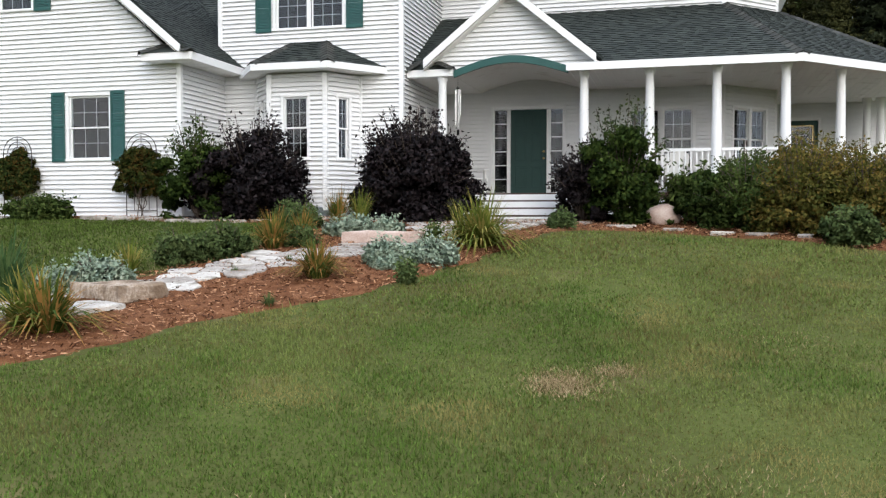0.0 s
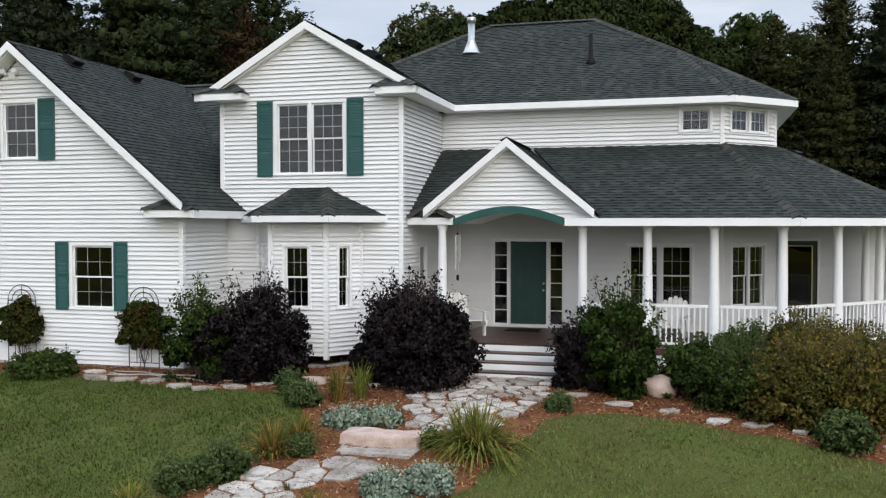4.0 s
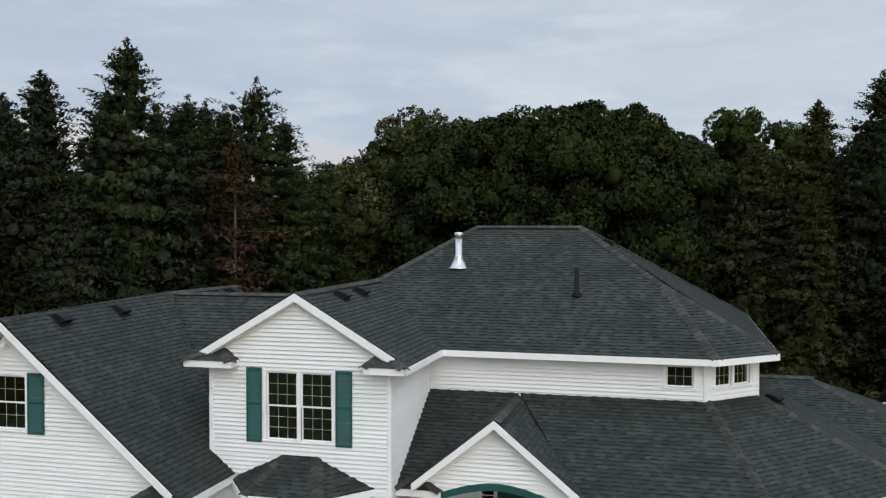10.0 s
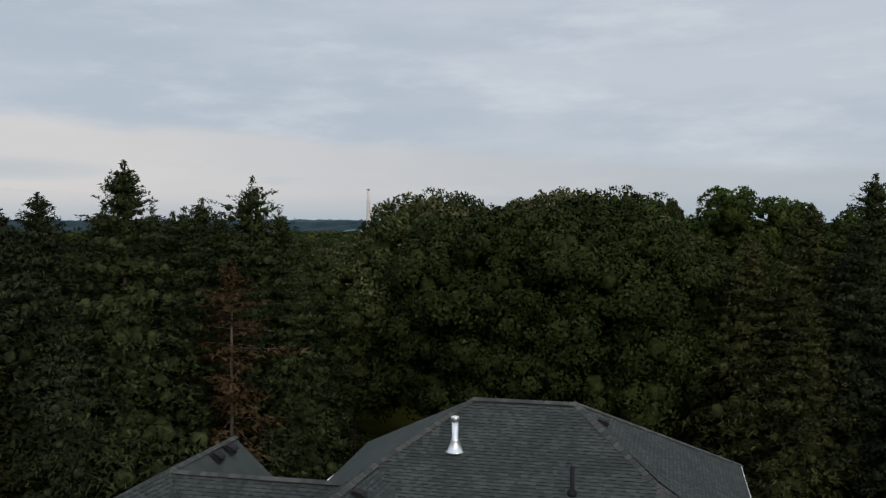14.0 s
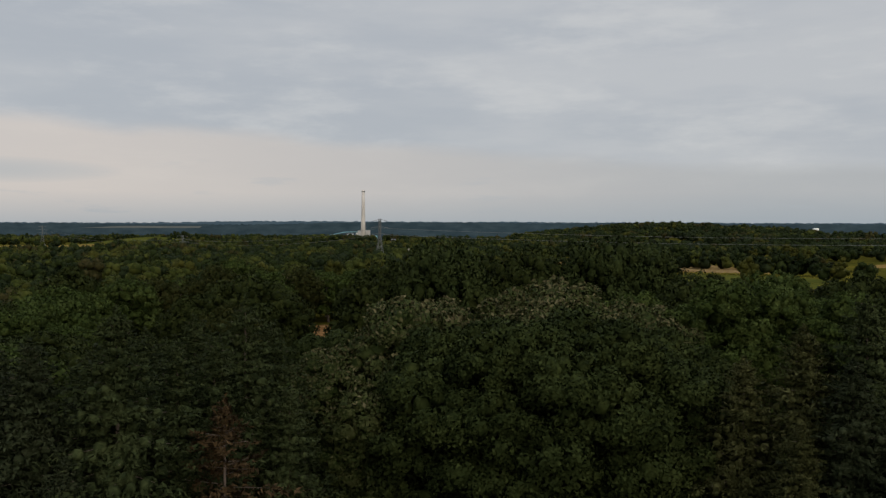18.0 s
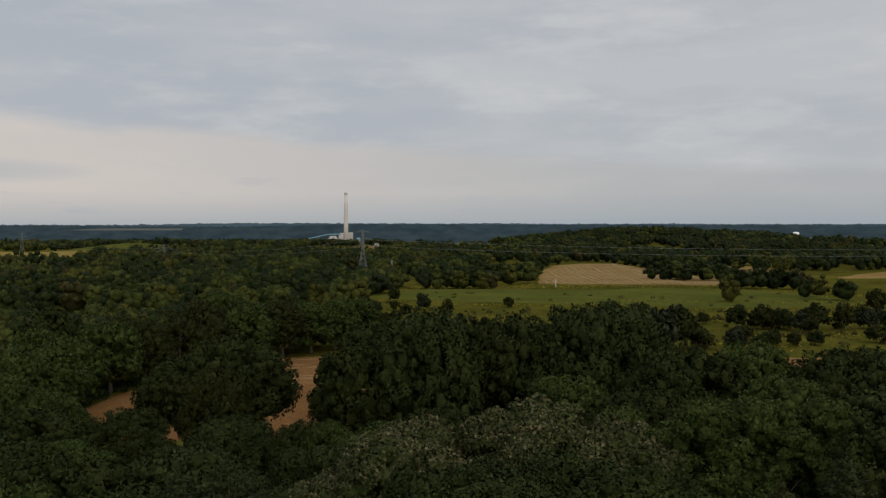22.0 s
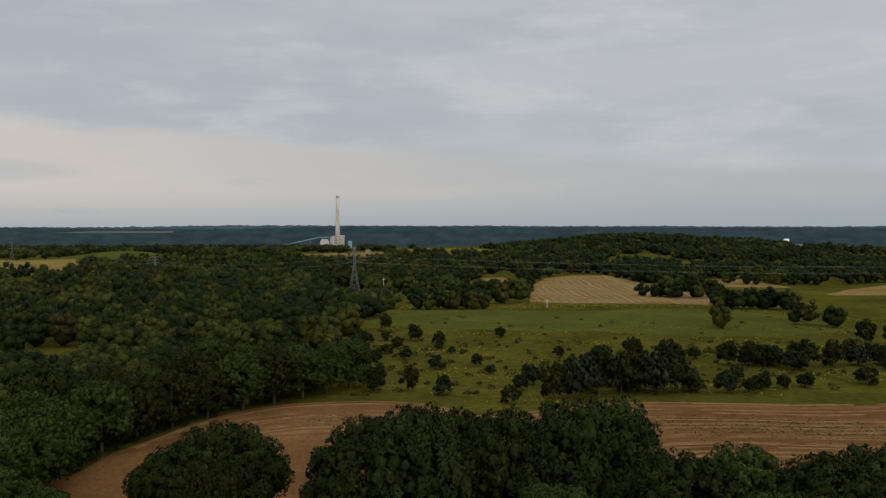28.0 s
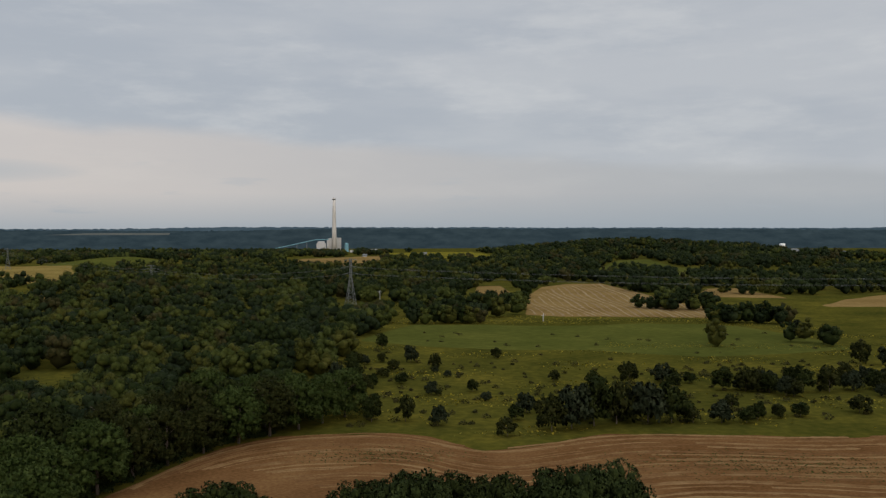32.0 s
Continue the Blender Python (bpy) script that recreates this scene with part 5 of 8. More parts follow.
# ---- trees ----
def leaf_quads(c, size, rng, up=0.0, out=None, long=1.6):
    """Small leaf-like quads round centres c; out: the way that they face."""
    n = len(c)
    nrm = rng.standard_normal((n, 3)) + (out * 1.5 if out is not None else 0)
    nrm[:, 2] += up
    nrm /= np.linalg.norm(nrm, axis=1)[:, None]
    a = np.cross(nrm, rng.standard_normal((n, 3)))
    a /= np.linalg.norm(a, axis=1)[:, None] + 1e-9
    b = np.cross(nrm, a)
    s = (size * rng.uniform(0.6, 1.3, n))[:, None]
    v = np.stack([c - a * s * long * 0.5, c - b * s * 0.42 + a * s * 0.06, c + a * s * long * 0.5, c + b * s * 0.42 + a * s * 0.06], 1)
    return v.reshape(-1, 3)


def leaf_tris(c, size, rng, up=0.0, out=None, firm=1.9):
    """Small three-cornered sprays of leaves round centres c."""
    n = len(c)
    nrm = rng.standard_normal((n, 3)) + (out * firm if out is not None else 0)
    nrm[:, 2] += up
    nrm /= np.linalg.norm(nrm, axis=1)[:, None]
    a = np.cross(nrm, rng.standard_normal((n, 3)))
    a /= np.linalg.norm(a, axis=1)[:, None] + 1e-9
    b = np.cross(nrm, a)
    s = (size * rng.uniform(0.65, 1.35, n))[:, None]
    return np.stack([c - a * s * 0.75 - b * s * 0.25, c + a * s * 0.7 - b * s * 0.4, c + b * s * 0.75 + a * s * 0.1], 1).reshape(-1, 3)


def tri_faces(n, start=0):
    return (np.arange(n * 3).reshape(n, 3) + start).astype(np.int32)


def quad_faces(n, start=0):
    return (np.arange(n * 4).reshape(n, 4) + start).astype(np.int32)


ICO = np.array([(0, -1, 1.618), (0, 1, 1.618), (0, -1, -1.618), (0, 1, -1.618), (1.618, 0, 1), (-1.618, 0, 1), (1.618, 0, -1), (-1.618, 0, -1), (1, 1.618, 0), (-1, 1.618, 0), (1, -1.618, 0), (-1, -1.618, 0)]) / 1.902
ICO_F = np.array([(0, 4, 1), (0, 10, 4), (0, 11, 10), (0, 5, 11), (0, 1, 5), (1, 4, 8), (4, 6, 8), (4, 10, 6), (10, 2, 6), (10, 11, 2), (11, 7, 2), (11, 5, 7), (5, 9, 7), (5, 1, 9), (1, 8, 9), (3, 2, 7), (3, 6, 2), (3, 8, 6), (3, 9, 8), (3, 7, 9)])


def unit(v):
    return v / (np.linalg.norm(v, axis=-1, keepdims=True) + 1e-9)


def cores(c, r, rng):
    """Rough lumps of inner foliage, so that no light falls straight through a clump; corners and normals."""
    n = len(c)
    r = np.broadcast_to(np.asarray(r, float).reshape(-1, 1, 1) if np.ndim(r) else np.full((1, 1, 1), r), (n, 1, 1))
    v = c[:, None] + ICO * r * rng.uniform(0.75, 1.15, (n, 12, 1))
    return v[:, ICO_F].reshape(-1, 3), np.broadcast_to(ICO[ICO_F], (n, 20, 3, 3)).reshape(-1, 3)


def tufts(c, e, r, leaves, size, rng, up=0.3, flat=0.9, rough=0.28, spread=(0.72, 1.12)):
    """Clumps of leaf sprays at centres c of radius r, fullest on the side e that faces out; corners and normals."""
    n = len(c)
    r = np.broadcast_to(np.asarray(r, float), (n,))
    f = unit(unit(rng.standard_normal((n, leaves, 3))) + 0.75 * e[:, None, :] + np.array([0, 0, 0.3]))
    p = (c[:, None] + f * r[:, None, None] * np.array([1, 1, flat]) * rng.uniform(*spread, (n, leaves, 1))).reshape(-1, 3)
    N = unit(f + 0.35 * e[:, None, :] + rough * rng.standard_normal((n, leaves, 3)) + np.array([0, 0, 0.1])).reshape(-1, 3)
    return leaf_tris(p, size, rng, up, f.reshape(-1, 3), 1.1), np.repeat(N, 3, 0)


def crown(name, R, H, base, lobes, subs, leaves, size, mat, seed, lump=0.4, wild=0.0, core=0.6, rough=0.28, spread=(0.72, 1.12)):
    """A broad crown of billowing boughs; each bough carries clumps of leaves, with dark gaps between."""
    rng = np.random.default_rng(seed)
    k = np.arange(lobes)
    phi, z = k * 2.39996 + rng.uniform(-0.35, 0.35, lobes), 1 - 1.6 * (k + 0.5) / lobes
    rad = np.sqrt(np.maximum(0, 1 - z * z))
    d = np.column_stack([rad * np.cos(phi), rad * np.sin(phi), z])
    mid, half = (H + base) / 2, (H - base) / 2
    rl = R * lump * rng.uniform(0.75 - wild, 1.2 + wild, lobes)
    span = np.column_stack([R - rl, R - rl, half - rl * 0.85]) * rng.uniform(0.84 - wild, 1.1 + wild, (lobes, 1))
    c = d * span + np.array([0, 0, mid])
    tri = [cores(c, rl * 0.5, rng), tufts(c, d, rl * 0.62, leaves * 2, size * 1.35, rng, rough=rough)]
    for i in range(lobes):
        j = np.arange(subs)
        zz = 1 - 1.7 * (j + 0.5) / subs
        pp = j * 2.39996 + rng.uniform(0, 6)
        e = np.column_stack([np.sqrt(1 - zz * zz) * np.cos(pp), np.sqrt(1 - zz * zz) * np.sin(pp), zz]) + rng.normal(0, 0.16, (subs, 3))
        e /= np.linalg.norm(e, axis=1)[:, None]
        sc = c[i] + e * rl[i] * np.array([1, 1, 0.85]) * rng.uniform(0.68, 0.92, (subs, 1))
        gone = np.zeros(subs, bool)
        for o in range(lobes):
            if o != i:
                gone |= np.linalg.norm(sc - c[o], axis=1) < rl[o] * 0.8
        gone |= ((sc - np.array([0, 0, mid])) * e).sum(1) < -0.15 * R
        sc, e = sc[~gone], e[~gone]
        if len(sc):
            r = rl[i] * 0.36 * rng.uniform(0.7, 1.25, len(sc))
            tri += [tufts(sc, e, r, leaves, size, rng, rough=rough, spread=spread), cores(sc - e * r[:, None] * 0.25, r * core, rng)]
    V, N = (np.concatenate(k) for k in zip(*tri))
    return raw_mesh(name, V, tri_faces(len(V) // 3), mat, normals=N)


def trunk_mesh(name, r, h, limbs, reach, seed, mat=None):
    rng, s = random.Random(seed), Shape()
    s.tube([(0, 0, -0.6), (0.03 * h * rng.uniform(-1, 1), 0, h * 0.35), (0.05 * h * rng.uniform(-1, 1), 0.03 * h, h * 0.95)], r, 8, r * 0.35)
    for k in range(limbs):
        a, z = k * 2.4 + rng.random(), h * rng.uniform(0.35, 0.8)
        d = Vector((math.cos(a), math.sin(a), 0))
        s.tube([(0, 0, z), d * reach * 0.45 + Vector((0, 0, z + 0.14 * h)), d * reach * 0.9 + Vector((0, 0, z + 0.26 * h))], r * 0.4, 5, r * 0.1)
    return s.mesh(name, mat or M_BARK, True)


def spruce_mesh(name, H, R, mat, seed, tiers=30, ragged=0.25, per=9, bare=0.0, open_top=0.0):
    """Whorls of boughs, rising near the top and drooping below, each carrying flat sprays of needles."""
    rng = np.random.default_rng(seed)
    pos, size, out, inner, lumps = [], [], [], [], []
    wood = Shape()
    wood.tube([(0, 0, -0.5), (0, 0, H * 0.4), (0, 0, H * 0.75), (0, 0, H * 0.9), (0, 0, H * 0.96)], 0.12 * H / 15, 7, 0.015)
    for i in range(tiers):
        f0 = 1 - (1 - (i + 0.5) / tiers) ** 1.4
        n = max(5, int(per * (0.5 + 0.62 * (1 - f0))))
        for k in range(n):
            f = max(0, f0 + rng.normal(0, 0.85) * (1.15 - f0) / tiers)
            if f > 0.975:
                f = 0.998 - 0.16 * rng.random() ** 0.7
            z = H * (0.05 + 0.945 * f)
            d0 = H - z
            L0 = R * (1 - math.exp(-0.78 * d0 / R)) * (0.95 + 0.08 * math.sin(i * 2.1 + seed)) + 0.05
            if open_top and f > 1 - open_top:
                if rng.random() < 0.3:
                    continue
                L0 = L0 * 1.2 + 0.15
            a = 2 * math.pi * (k + rng.uniform(-0.35, 0.35)) / n + i * 0.9
            L = L0 * rng.uniform(1 - ragged, 1 + ragged * 0.7)
            if rng.random() < 0.08:
                L *= 1.25
            d, side = np.array([math.cos(a), math.sin(a), 0]), np.array([-math.sin(a), math.cos(a), 0])
            rise = -0.3 + 0.7 * max(0, f - 0.35) / 0.65 + rng.uniform(-0.1, 0.1)
            sag = 0.1 - 0.2 * (1 - f) + rng.uniform(-0.06, 0.06)
            m = max(4, int(6 + 9 * L / R))
            for q in np.linspace(0.07 + 0.25 * bare, 1.0, m):
                if bare and rng.random() < bare * 0.45:
                    continue
                c = d * L * q + np.array([0, 0, z + rise * L * q - sag * L * q * q])
                w = min(0.42 * L, 0.3 + 0.8 * L * q) * (1.1 - q) * (0.6 if open_top and f > 1 - open_top else 1) + 0.04
                for s in (-1, -0.5, 0, 0.5, 1) if w > 0.3 else (-1, 0, 1):
                    pos.append(c + side * s * w * rng.uniform(0.7, 1.1) + d * (-abs(s) * w * 0.25) + np.array([0, 0, -abs(s) * w * 0.18 - 0.05 * rng.random()]))
                    size.append((0.26 + 0.16 * rng.random()) * (0.42 + 0.62 * (1 - f)) * (1.25 if q < 0.3 else 1.0))
                    out.append(d * 0.3 + side * s * 0.6)
            if bare < 0.5 and L > 0.5:
                for q in (0.2, 0.48):
                    inner.append(d * L * q + np.array([0, 0, z + rise * L * q - sag * L * q * q - 0.1]))
                    lumps.append(0.10 * L * (1.25 - q) + 0.04)
            elif bare >= 0.5:
                inner.append(np.array([0, 0, z]))
                lumps.append(0.06)
            if k % 2 == 0 or bare > 0.3:
                wood.tube([(0, 0, z), tuple(d * L * 0.6 + np.array([0, 0, z + rise * L * 0.6 - sag * L * 0.36]))], 0.035 * (1.1 - f), 4, 0.01)
    for q in rng.random(40) ** 0.7:
        a = rng.uniform(0, 6.28)
        d = np.array([math.cos(a), math.sin(a), 0])
        pos.append(d * 0.34 * (1 - q) + np.array([0, 0, H * (0.935 + 0.065 * q)]))
        size.append(0.17)
        out.append(d * 0.3)
    pos, out = np.repeat(np.array(pos), 2, 0), np.repeat(np.array(out), 2, 0)
    rngq = np.random.default_rng(seed + 7)
    n = len(pos)
    s = np.repeat(np.array(size), 2)[:, None] * rngq.uniform(0.5, 0.85, (n, 1))
    pos = pos + rngq.normal(0, 0.55, (n, 3)) * s
    ax = 0.7 * out + 0.75 * rngq.standard_normal((n, 3)) + np.column_stack([pos[:, :2] / (np.linalg.norm(pos[:, :2], axis=1)[:, None] + 0.1), 0.55 * (pos[:, 2] / H) - 0.3 + np.zeros(n)])
    ax /= np.linalg.norm(ax, axis=1)[:, None]
    b = np.cross(ax, np.array([0, 0, 1.0]) + 0.8 * rngq.standard_normal((n, 3)))
    b /= np.linalg.norm(b, axis=1)[:, None] + 1e-9
    V = np.stack([pos - ax * s * 0.7 - b * s * 0.38, pos - ax * s * 0.6 + b * s * 0.38, pos + ax * s * 1.1], 1).reshape(-1, 3)
    N = unit(np.column_stack([pos[:, :2] / (np.linalg.norm(pos[:, :2], axis=1)[:, None] + 0.3), np.full(n, 0.55)]) + 0.5 * out + 0.4 * rngq.standard_normal((n, 3)))
    turned = ((np.cross(V[1::3] - V[::3], V[2::3] - V[::3]) * N).sum(1) < 0)[:, None, None]
    V = np.where(turned, V.reshape(-1, 3, 3)[:, ::-1], V.reshape(-1, 3, 3)).reshape(-1, 3)
    inner_v, inner_n = cores(np.array(inner), np.array(lumps), rngq)
    V, N = np.vstack([V, inner_v]), np.vstack([np.repeat(N, 3, 0), inner_n])
    return raw_mesh(name, V, tri_faces(len(V) // 3), mat, normals=N), wood.mesh(name + "_wood", M_BARK)


def tree_thing(name, label, category, x, y, trunk, crown_data, turn=0.0, scale=1.0, group="", tall=1.0):
    ob = thing(name, label, category, pose(x, y, float(land(x, y)), 0, 0, turn) @ Matrix.Diagonal((scale, scale, scale * tall, 1)), group)
    part("trunk", trunk, None, ob)
    tagged(part("crown", crown_data, None, ob), kind="stuff")
    return ob


def spruces():
    kinds = []
    for k, (H, R, mat, rag, bare, top) in enumerate(((17.4, 5.8, M_SPRUCE, 0.34, 0, 0), (16, 4.8, M_SPRUCEB, 0.38, 0, 0), (15, 5.0, M_SPRUCEY, 0.36, 0.15, 0), (17, 5.0, M_SPRUCE, 0.42, 0.25, 0.16))):
        kinds.append((H, *spruce_mesh("crown", H, R, mat, 20 + k, 36, rag, 10, bare, top)))
    spots = [(-19.9, 42, 15.4, 1), (-17.3, 40, 16.1, 1), (-13.5, 40, 17.55, 0), (-11.8, 43.5, 15.6, 0), (-12.6, 50, 16.2, 0), (-9.6, 49, 17.3, 3), (-8.6, 52, 15.6, 0), (-23, 41, 13.5, 2), (-22, 47, 15, 0),
             (-16, 46, 14.6, 0), (-15.3, 42.5, 15.6, 0), (-10.6, 46, 15.4, 0), (-21, 44, 14.4, 0), (-18.5, 43.5, 14.2, 2), (-7.0, 47.5, 12.5, 0), (-13.2, 46.5, 15.4, 0), (-11.2, 47.5, 15.0, 3), (-17.4, 47, 14.6, 0), (-15.0, 49, 15.6, 0), (-26, 45, 14, 0), (-14.8, 37.5, 11.5, 1), (-19.5, 37.5, 12, 2),
             (17.4, 48, 14.1, 2), (20.2, 47, 15.9, 2), (21.2, 43.5, 14.6, 1), (23.6, 47, 17.5, 0), (25.5, 42, 15.5, 2), (16.2, 51, 11.5, 2), (27.5, 47, 16.5, 0), (18.7, 43.5, 11.5, 2), (22.5, 39.5, 12.0, 1), (30, 50, 16, 0)]
    for n, (x, y, top, k) in enumerate(spots):
        H, cr, wood = kinds[k]
        sc = (top - float(land(x, y))) / H
        label = ("tall dark green spruce with drooping boughs", "bluish green spruce with dense boughs", "olive green spruce with thinning boughs", "tall spruce with a ragged, half bare top")[k]
        tree_thing("spruce_tree", label, "tree", x, y, wood, cr, n * 67, sc, "spruces behind the house")
    # a dying spruce with brown boughs
    cr, wood = spruce_mesh("crown", 12, 2.6, M_DEAD, 77, 22, 0.5, 5, 0.9)
    tree_thing("dying_spruce", "half dead spruce with rust brown needles", "tree", -9.1, 41.5, wood, cr, 20, 1.12)
    tree_thing("dying_spruce", "half dead spruce with rust brown needles", "tree", -18.6, 35.8, wood, cr, 120, 0.75)


spruces()


def broadleaves():
    near = [crown("crown", 7.6, 17.4, 0.2, 22, 28, 190, 0.15, m, s, 0.36, 0.0, 0.66, 0.4) for m, s in ((M_OAK, 3), (M_OAKD, 8), (M_OAKW, 5))]
    pop = [crown("crown", 4.4, 18.2, 0.6, 26, 18, 80, 0.16, M_POPLAR, 11, 0.36, 0.1, 0.62, 0.4)]
    trunk = trunk_mesh("trunk", 0.42, 12, 7, 5, 2)
    thin = trunk_mesh("trunk", 0.24, 12, 5, 2.5, 5)
    # seed tufts over the upper side of the pale oaks
    co = np.empty(3 * len(near[2].vertices), np.float32)
    near[2].vertices.foreach_get("co", co)
    co = co.reshape(-1, 3)[::3]
    rng = np.random.default_rng(61)
    up = co[:, 2] + rng.normal(0, 1.2, len(co)) + 0.25 * np.hypot(co[:, 0], co[:, 1])
    co = rng.permutation(co[up > np.quantile(up, 0.74)])[:6000]
    seeds = raw_mesh("tufting", leaf_quads(co + np.array([0, 0, 0.08]), 0.2, rng, 0.6), quad_faces(len(co)), M_TUFT)
    spots = [(3.2, 52.5, 15.6, 1), (8.2, 51, 16.3, 1), (12.0, 53, 15.2, 1), (0.4, 57, 15.8, 2), (-4.8, 58, 12.9, 2), (-5.6, 67, 13.3, 1), (-0.2, 64.5, 15.1, 2), (8.4, 63, 16.5, 2), (15.2, 63.5, 15.0, 2), (15.6, 57, 13.6, 1)]
    for n, (x, y, top, k) in enumerate(spots):
        ob = tree_thing("oak_tree", ("broad oak with a dense dark green crown", "broad oak with a dense dark green crown", "oak with pale seed tufts over its crown")[k], "tree", x, y, trunk, near[k], n * 50 + 10, (top - float(land(x, y))) / 17.0, "oaks behind the house")
        if k == 2:
            tagged(part("tufting", seeds, None, ob, "cream seed tufts"), kind="stuff")
    for n, (x, y, top) in enumerate(((20.3, 63.2, 17.6), (23.8, 64.5, 17.0), (27.6, 66, 16.6), (17.6, 66, 16.4), (26, 74, 15.6), (32, 70, 16.2))):
        tree_thing("poplar_tree", "slender tree with fresh green leaves", "tree", x, y, thin, pop[0], n * 80, (top - float(land(x, y))) / 18)
    mid = [crown("crown", 9.0, 17.4, 1.6, 24, 22, 52, 0.26, m, s, 0.34, 0.0) for m, s in ((M_OAK, 31), (M_OAKD, 32), (M_OAKB, 33), (M_POPLAR, 34))]
    spots = [(-35, 112, 7.0, 0, 0.7), (-21, 109, 6.5, 1, 0.65), (-47, 119, 7.6, 3, 0.7), (-24.5, 131, 13.9, 0, 1.0), (-31.0, 128, 11.6, 0, 0.85), (-26.0, 123, 10.6, 2, 0.62), (-12.6, 105.5, 6.9, 0, 0.45), (-8.6, 101.5, 7.4, 3, 0.45), (-4, 119, 16.6, 0, 1), (3, 115, 18.6, 1, 0.9), (9, 122, 17.2, 0, 0.9), (15, 117, 18.3, 0, 0.95), (22.5, 116, 19.0, 1, 0.95), (28.5, 119, 18.4, 1, 0.95),
             (32, 103, 15.6, 0, 0.95), (41.5, 106, 15, 3, 0.95), (51, 101, 15.4, 0, 1), (61, 106, 14.8, 1, 1), (39, 91, 13.5, 3, 0.9), (72, 112, 14, 0, 1), (48, 88, 13.2, 1, 0.9), (57, 93, 13.6, 2, 0.9), (80, 120, 13, 3, 1), (68, 98, 13, 0, 0.9),
             (-54, 121, 9.6, 3, 0.85), (-64, 132, 10.5, 0, 0.9), (-43, 104, 9.0, 0, 0.8), (-34, 90, 8.0, 3, 0.7), (-21, 86, 9.0, 0, 0.75), (-56, 104, 9.8, 1, 0.9), (-2, 86, 10.2, 3, 0.8), (-66, 112, 10, 2, 0.9), (-38, 80, 11, 1, 0.8), (-27, 72, 11.5, 0, 0.75), (-46, 90, 10.4, 0, 0.8), (-30, 62, 12.5, 3, 0.75), (-17, 68, 12.5, 1, 0.75), (-7, 76, 10.5, 0, 0.75), (24, 90, 13.2, 0, 0.8), (14, 82, 12.4, 2, 0.8), (4, 97, 9.8, 0, 0.75), (36, 64, 15, 0, 0.75), (44, 70, 14.6, 1, 0.8), (18, 100, 12.4, 3, 0.8)]
    for n, (x, y, top, k, sc) in enumerate(spots):
        tree_thing("oak_tree" if k != 3 else "leafy_tree", ("round oak with a dark green crown", "round oak with a dark green crown", "oak with yellowing brown-tinged leaves", "leafy tree with a fresh green crown")[k], "tree",
                   x, y, trunk, mid[k], n * 47, sc, "trees by the stubble field", (top - float(land(x, y))) / 17.0 / sc)
    far = [crown("crown", 7.2, 15, -1.5, 17, 16, 20, 0.42, m, s, 0.38, 0.05) for m, s in ((M_POPLAR, 41), (M_OAK, 42), (M_OAKB, 43))]
    rng = random.Random(8)
    row = [(-72, 172), (-74, 186), (-70, 199), (-66, 211), (-61, 222), (-55, 233), (-48, 243), (-41, 251), (-34, 259), (-28, 267), (-22, 275), (-82, 192), (-80, 178), (-76, 214), (-68, 228), (-60, 241), (-52, 252), (-44, 262), (-36, 272), (-86, 208), (-84, 165), (-78, 155), (-70, 150), (-90, 226), (-80, 236), (-70, 248), (-60, 258), (-50, 270)]
    for n, (x, y) in enumerate(row):
        k = rng.choice((0, 0, 1, 2))
        sc = rng.uniform(0.8, 1.1)
        tree_thing("leafy_tree", ("tall leafy tree with a light green crown", "dark green broad tree at a field's edge", "tree with yellowish green leaves")[k], "tree", x + 7.5, y - 6.5, trunk, far[k], n * 61, sc, "row of trees along the field", rng.uniform(0.95, 1.15))
    # woods behind the camera, which the windows mirror
    back = [crown("crown", 7.2, 15, 0.3, 14, 10, 8, 0.8, m, s, 0.42) for m, s in ((M_POPLAR, 44), (M_OAK, 45), (M_OAKB, 46))]
    for n in range(24):
        x, y = -74 + n * 6.4 + rng.uniform(-2, 2), -58 - 9 * (n % 3) + rng.uniform(-3, 3)
        tree_thing("leafy_tree", "dark green broad tree at the lawn's far side", "tree", x, y, trunk, back[n % 3], n * 61, rng.uniform(0.6, 0.8), "trees across the lawn", rng.uniform(0.6, 0.85))
    shrub = [crown("crown", 2.7, 4.7, -0.4, 9, 11, 14, 0.32, m, s, 0.42, 0.22) for m, s in ((M_OAK, 51), (M_OAKB, 52), (M_JUNIPER, 53))]
    stem = trunk_mesh("trunk", 0.1, 2.5, 3, 1, 9)
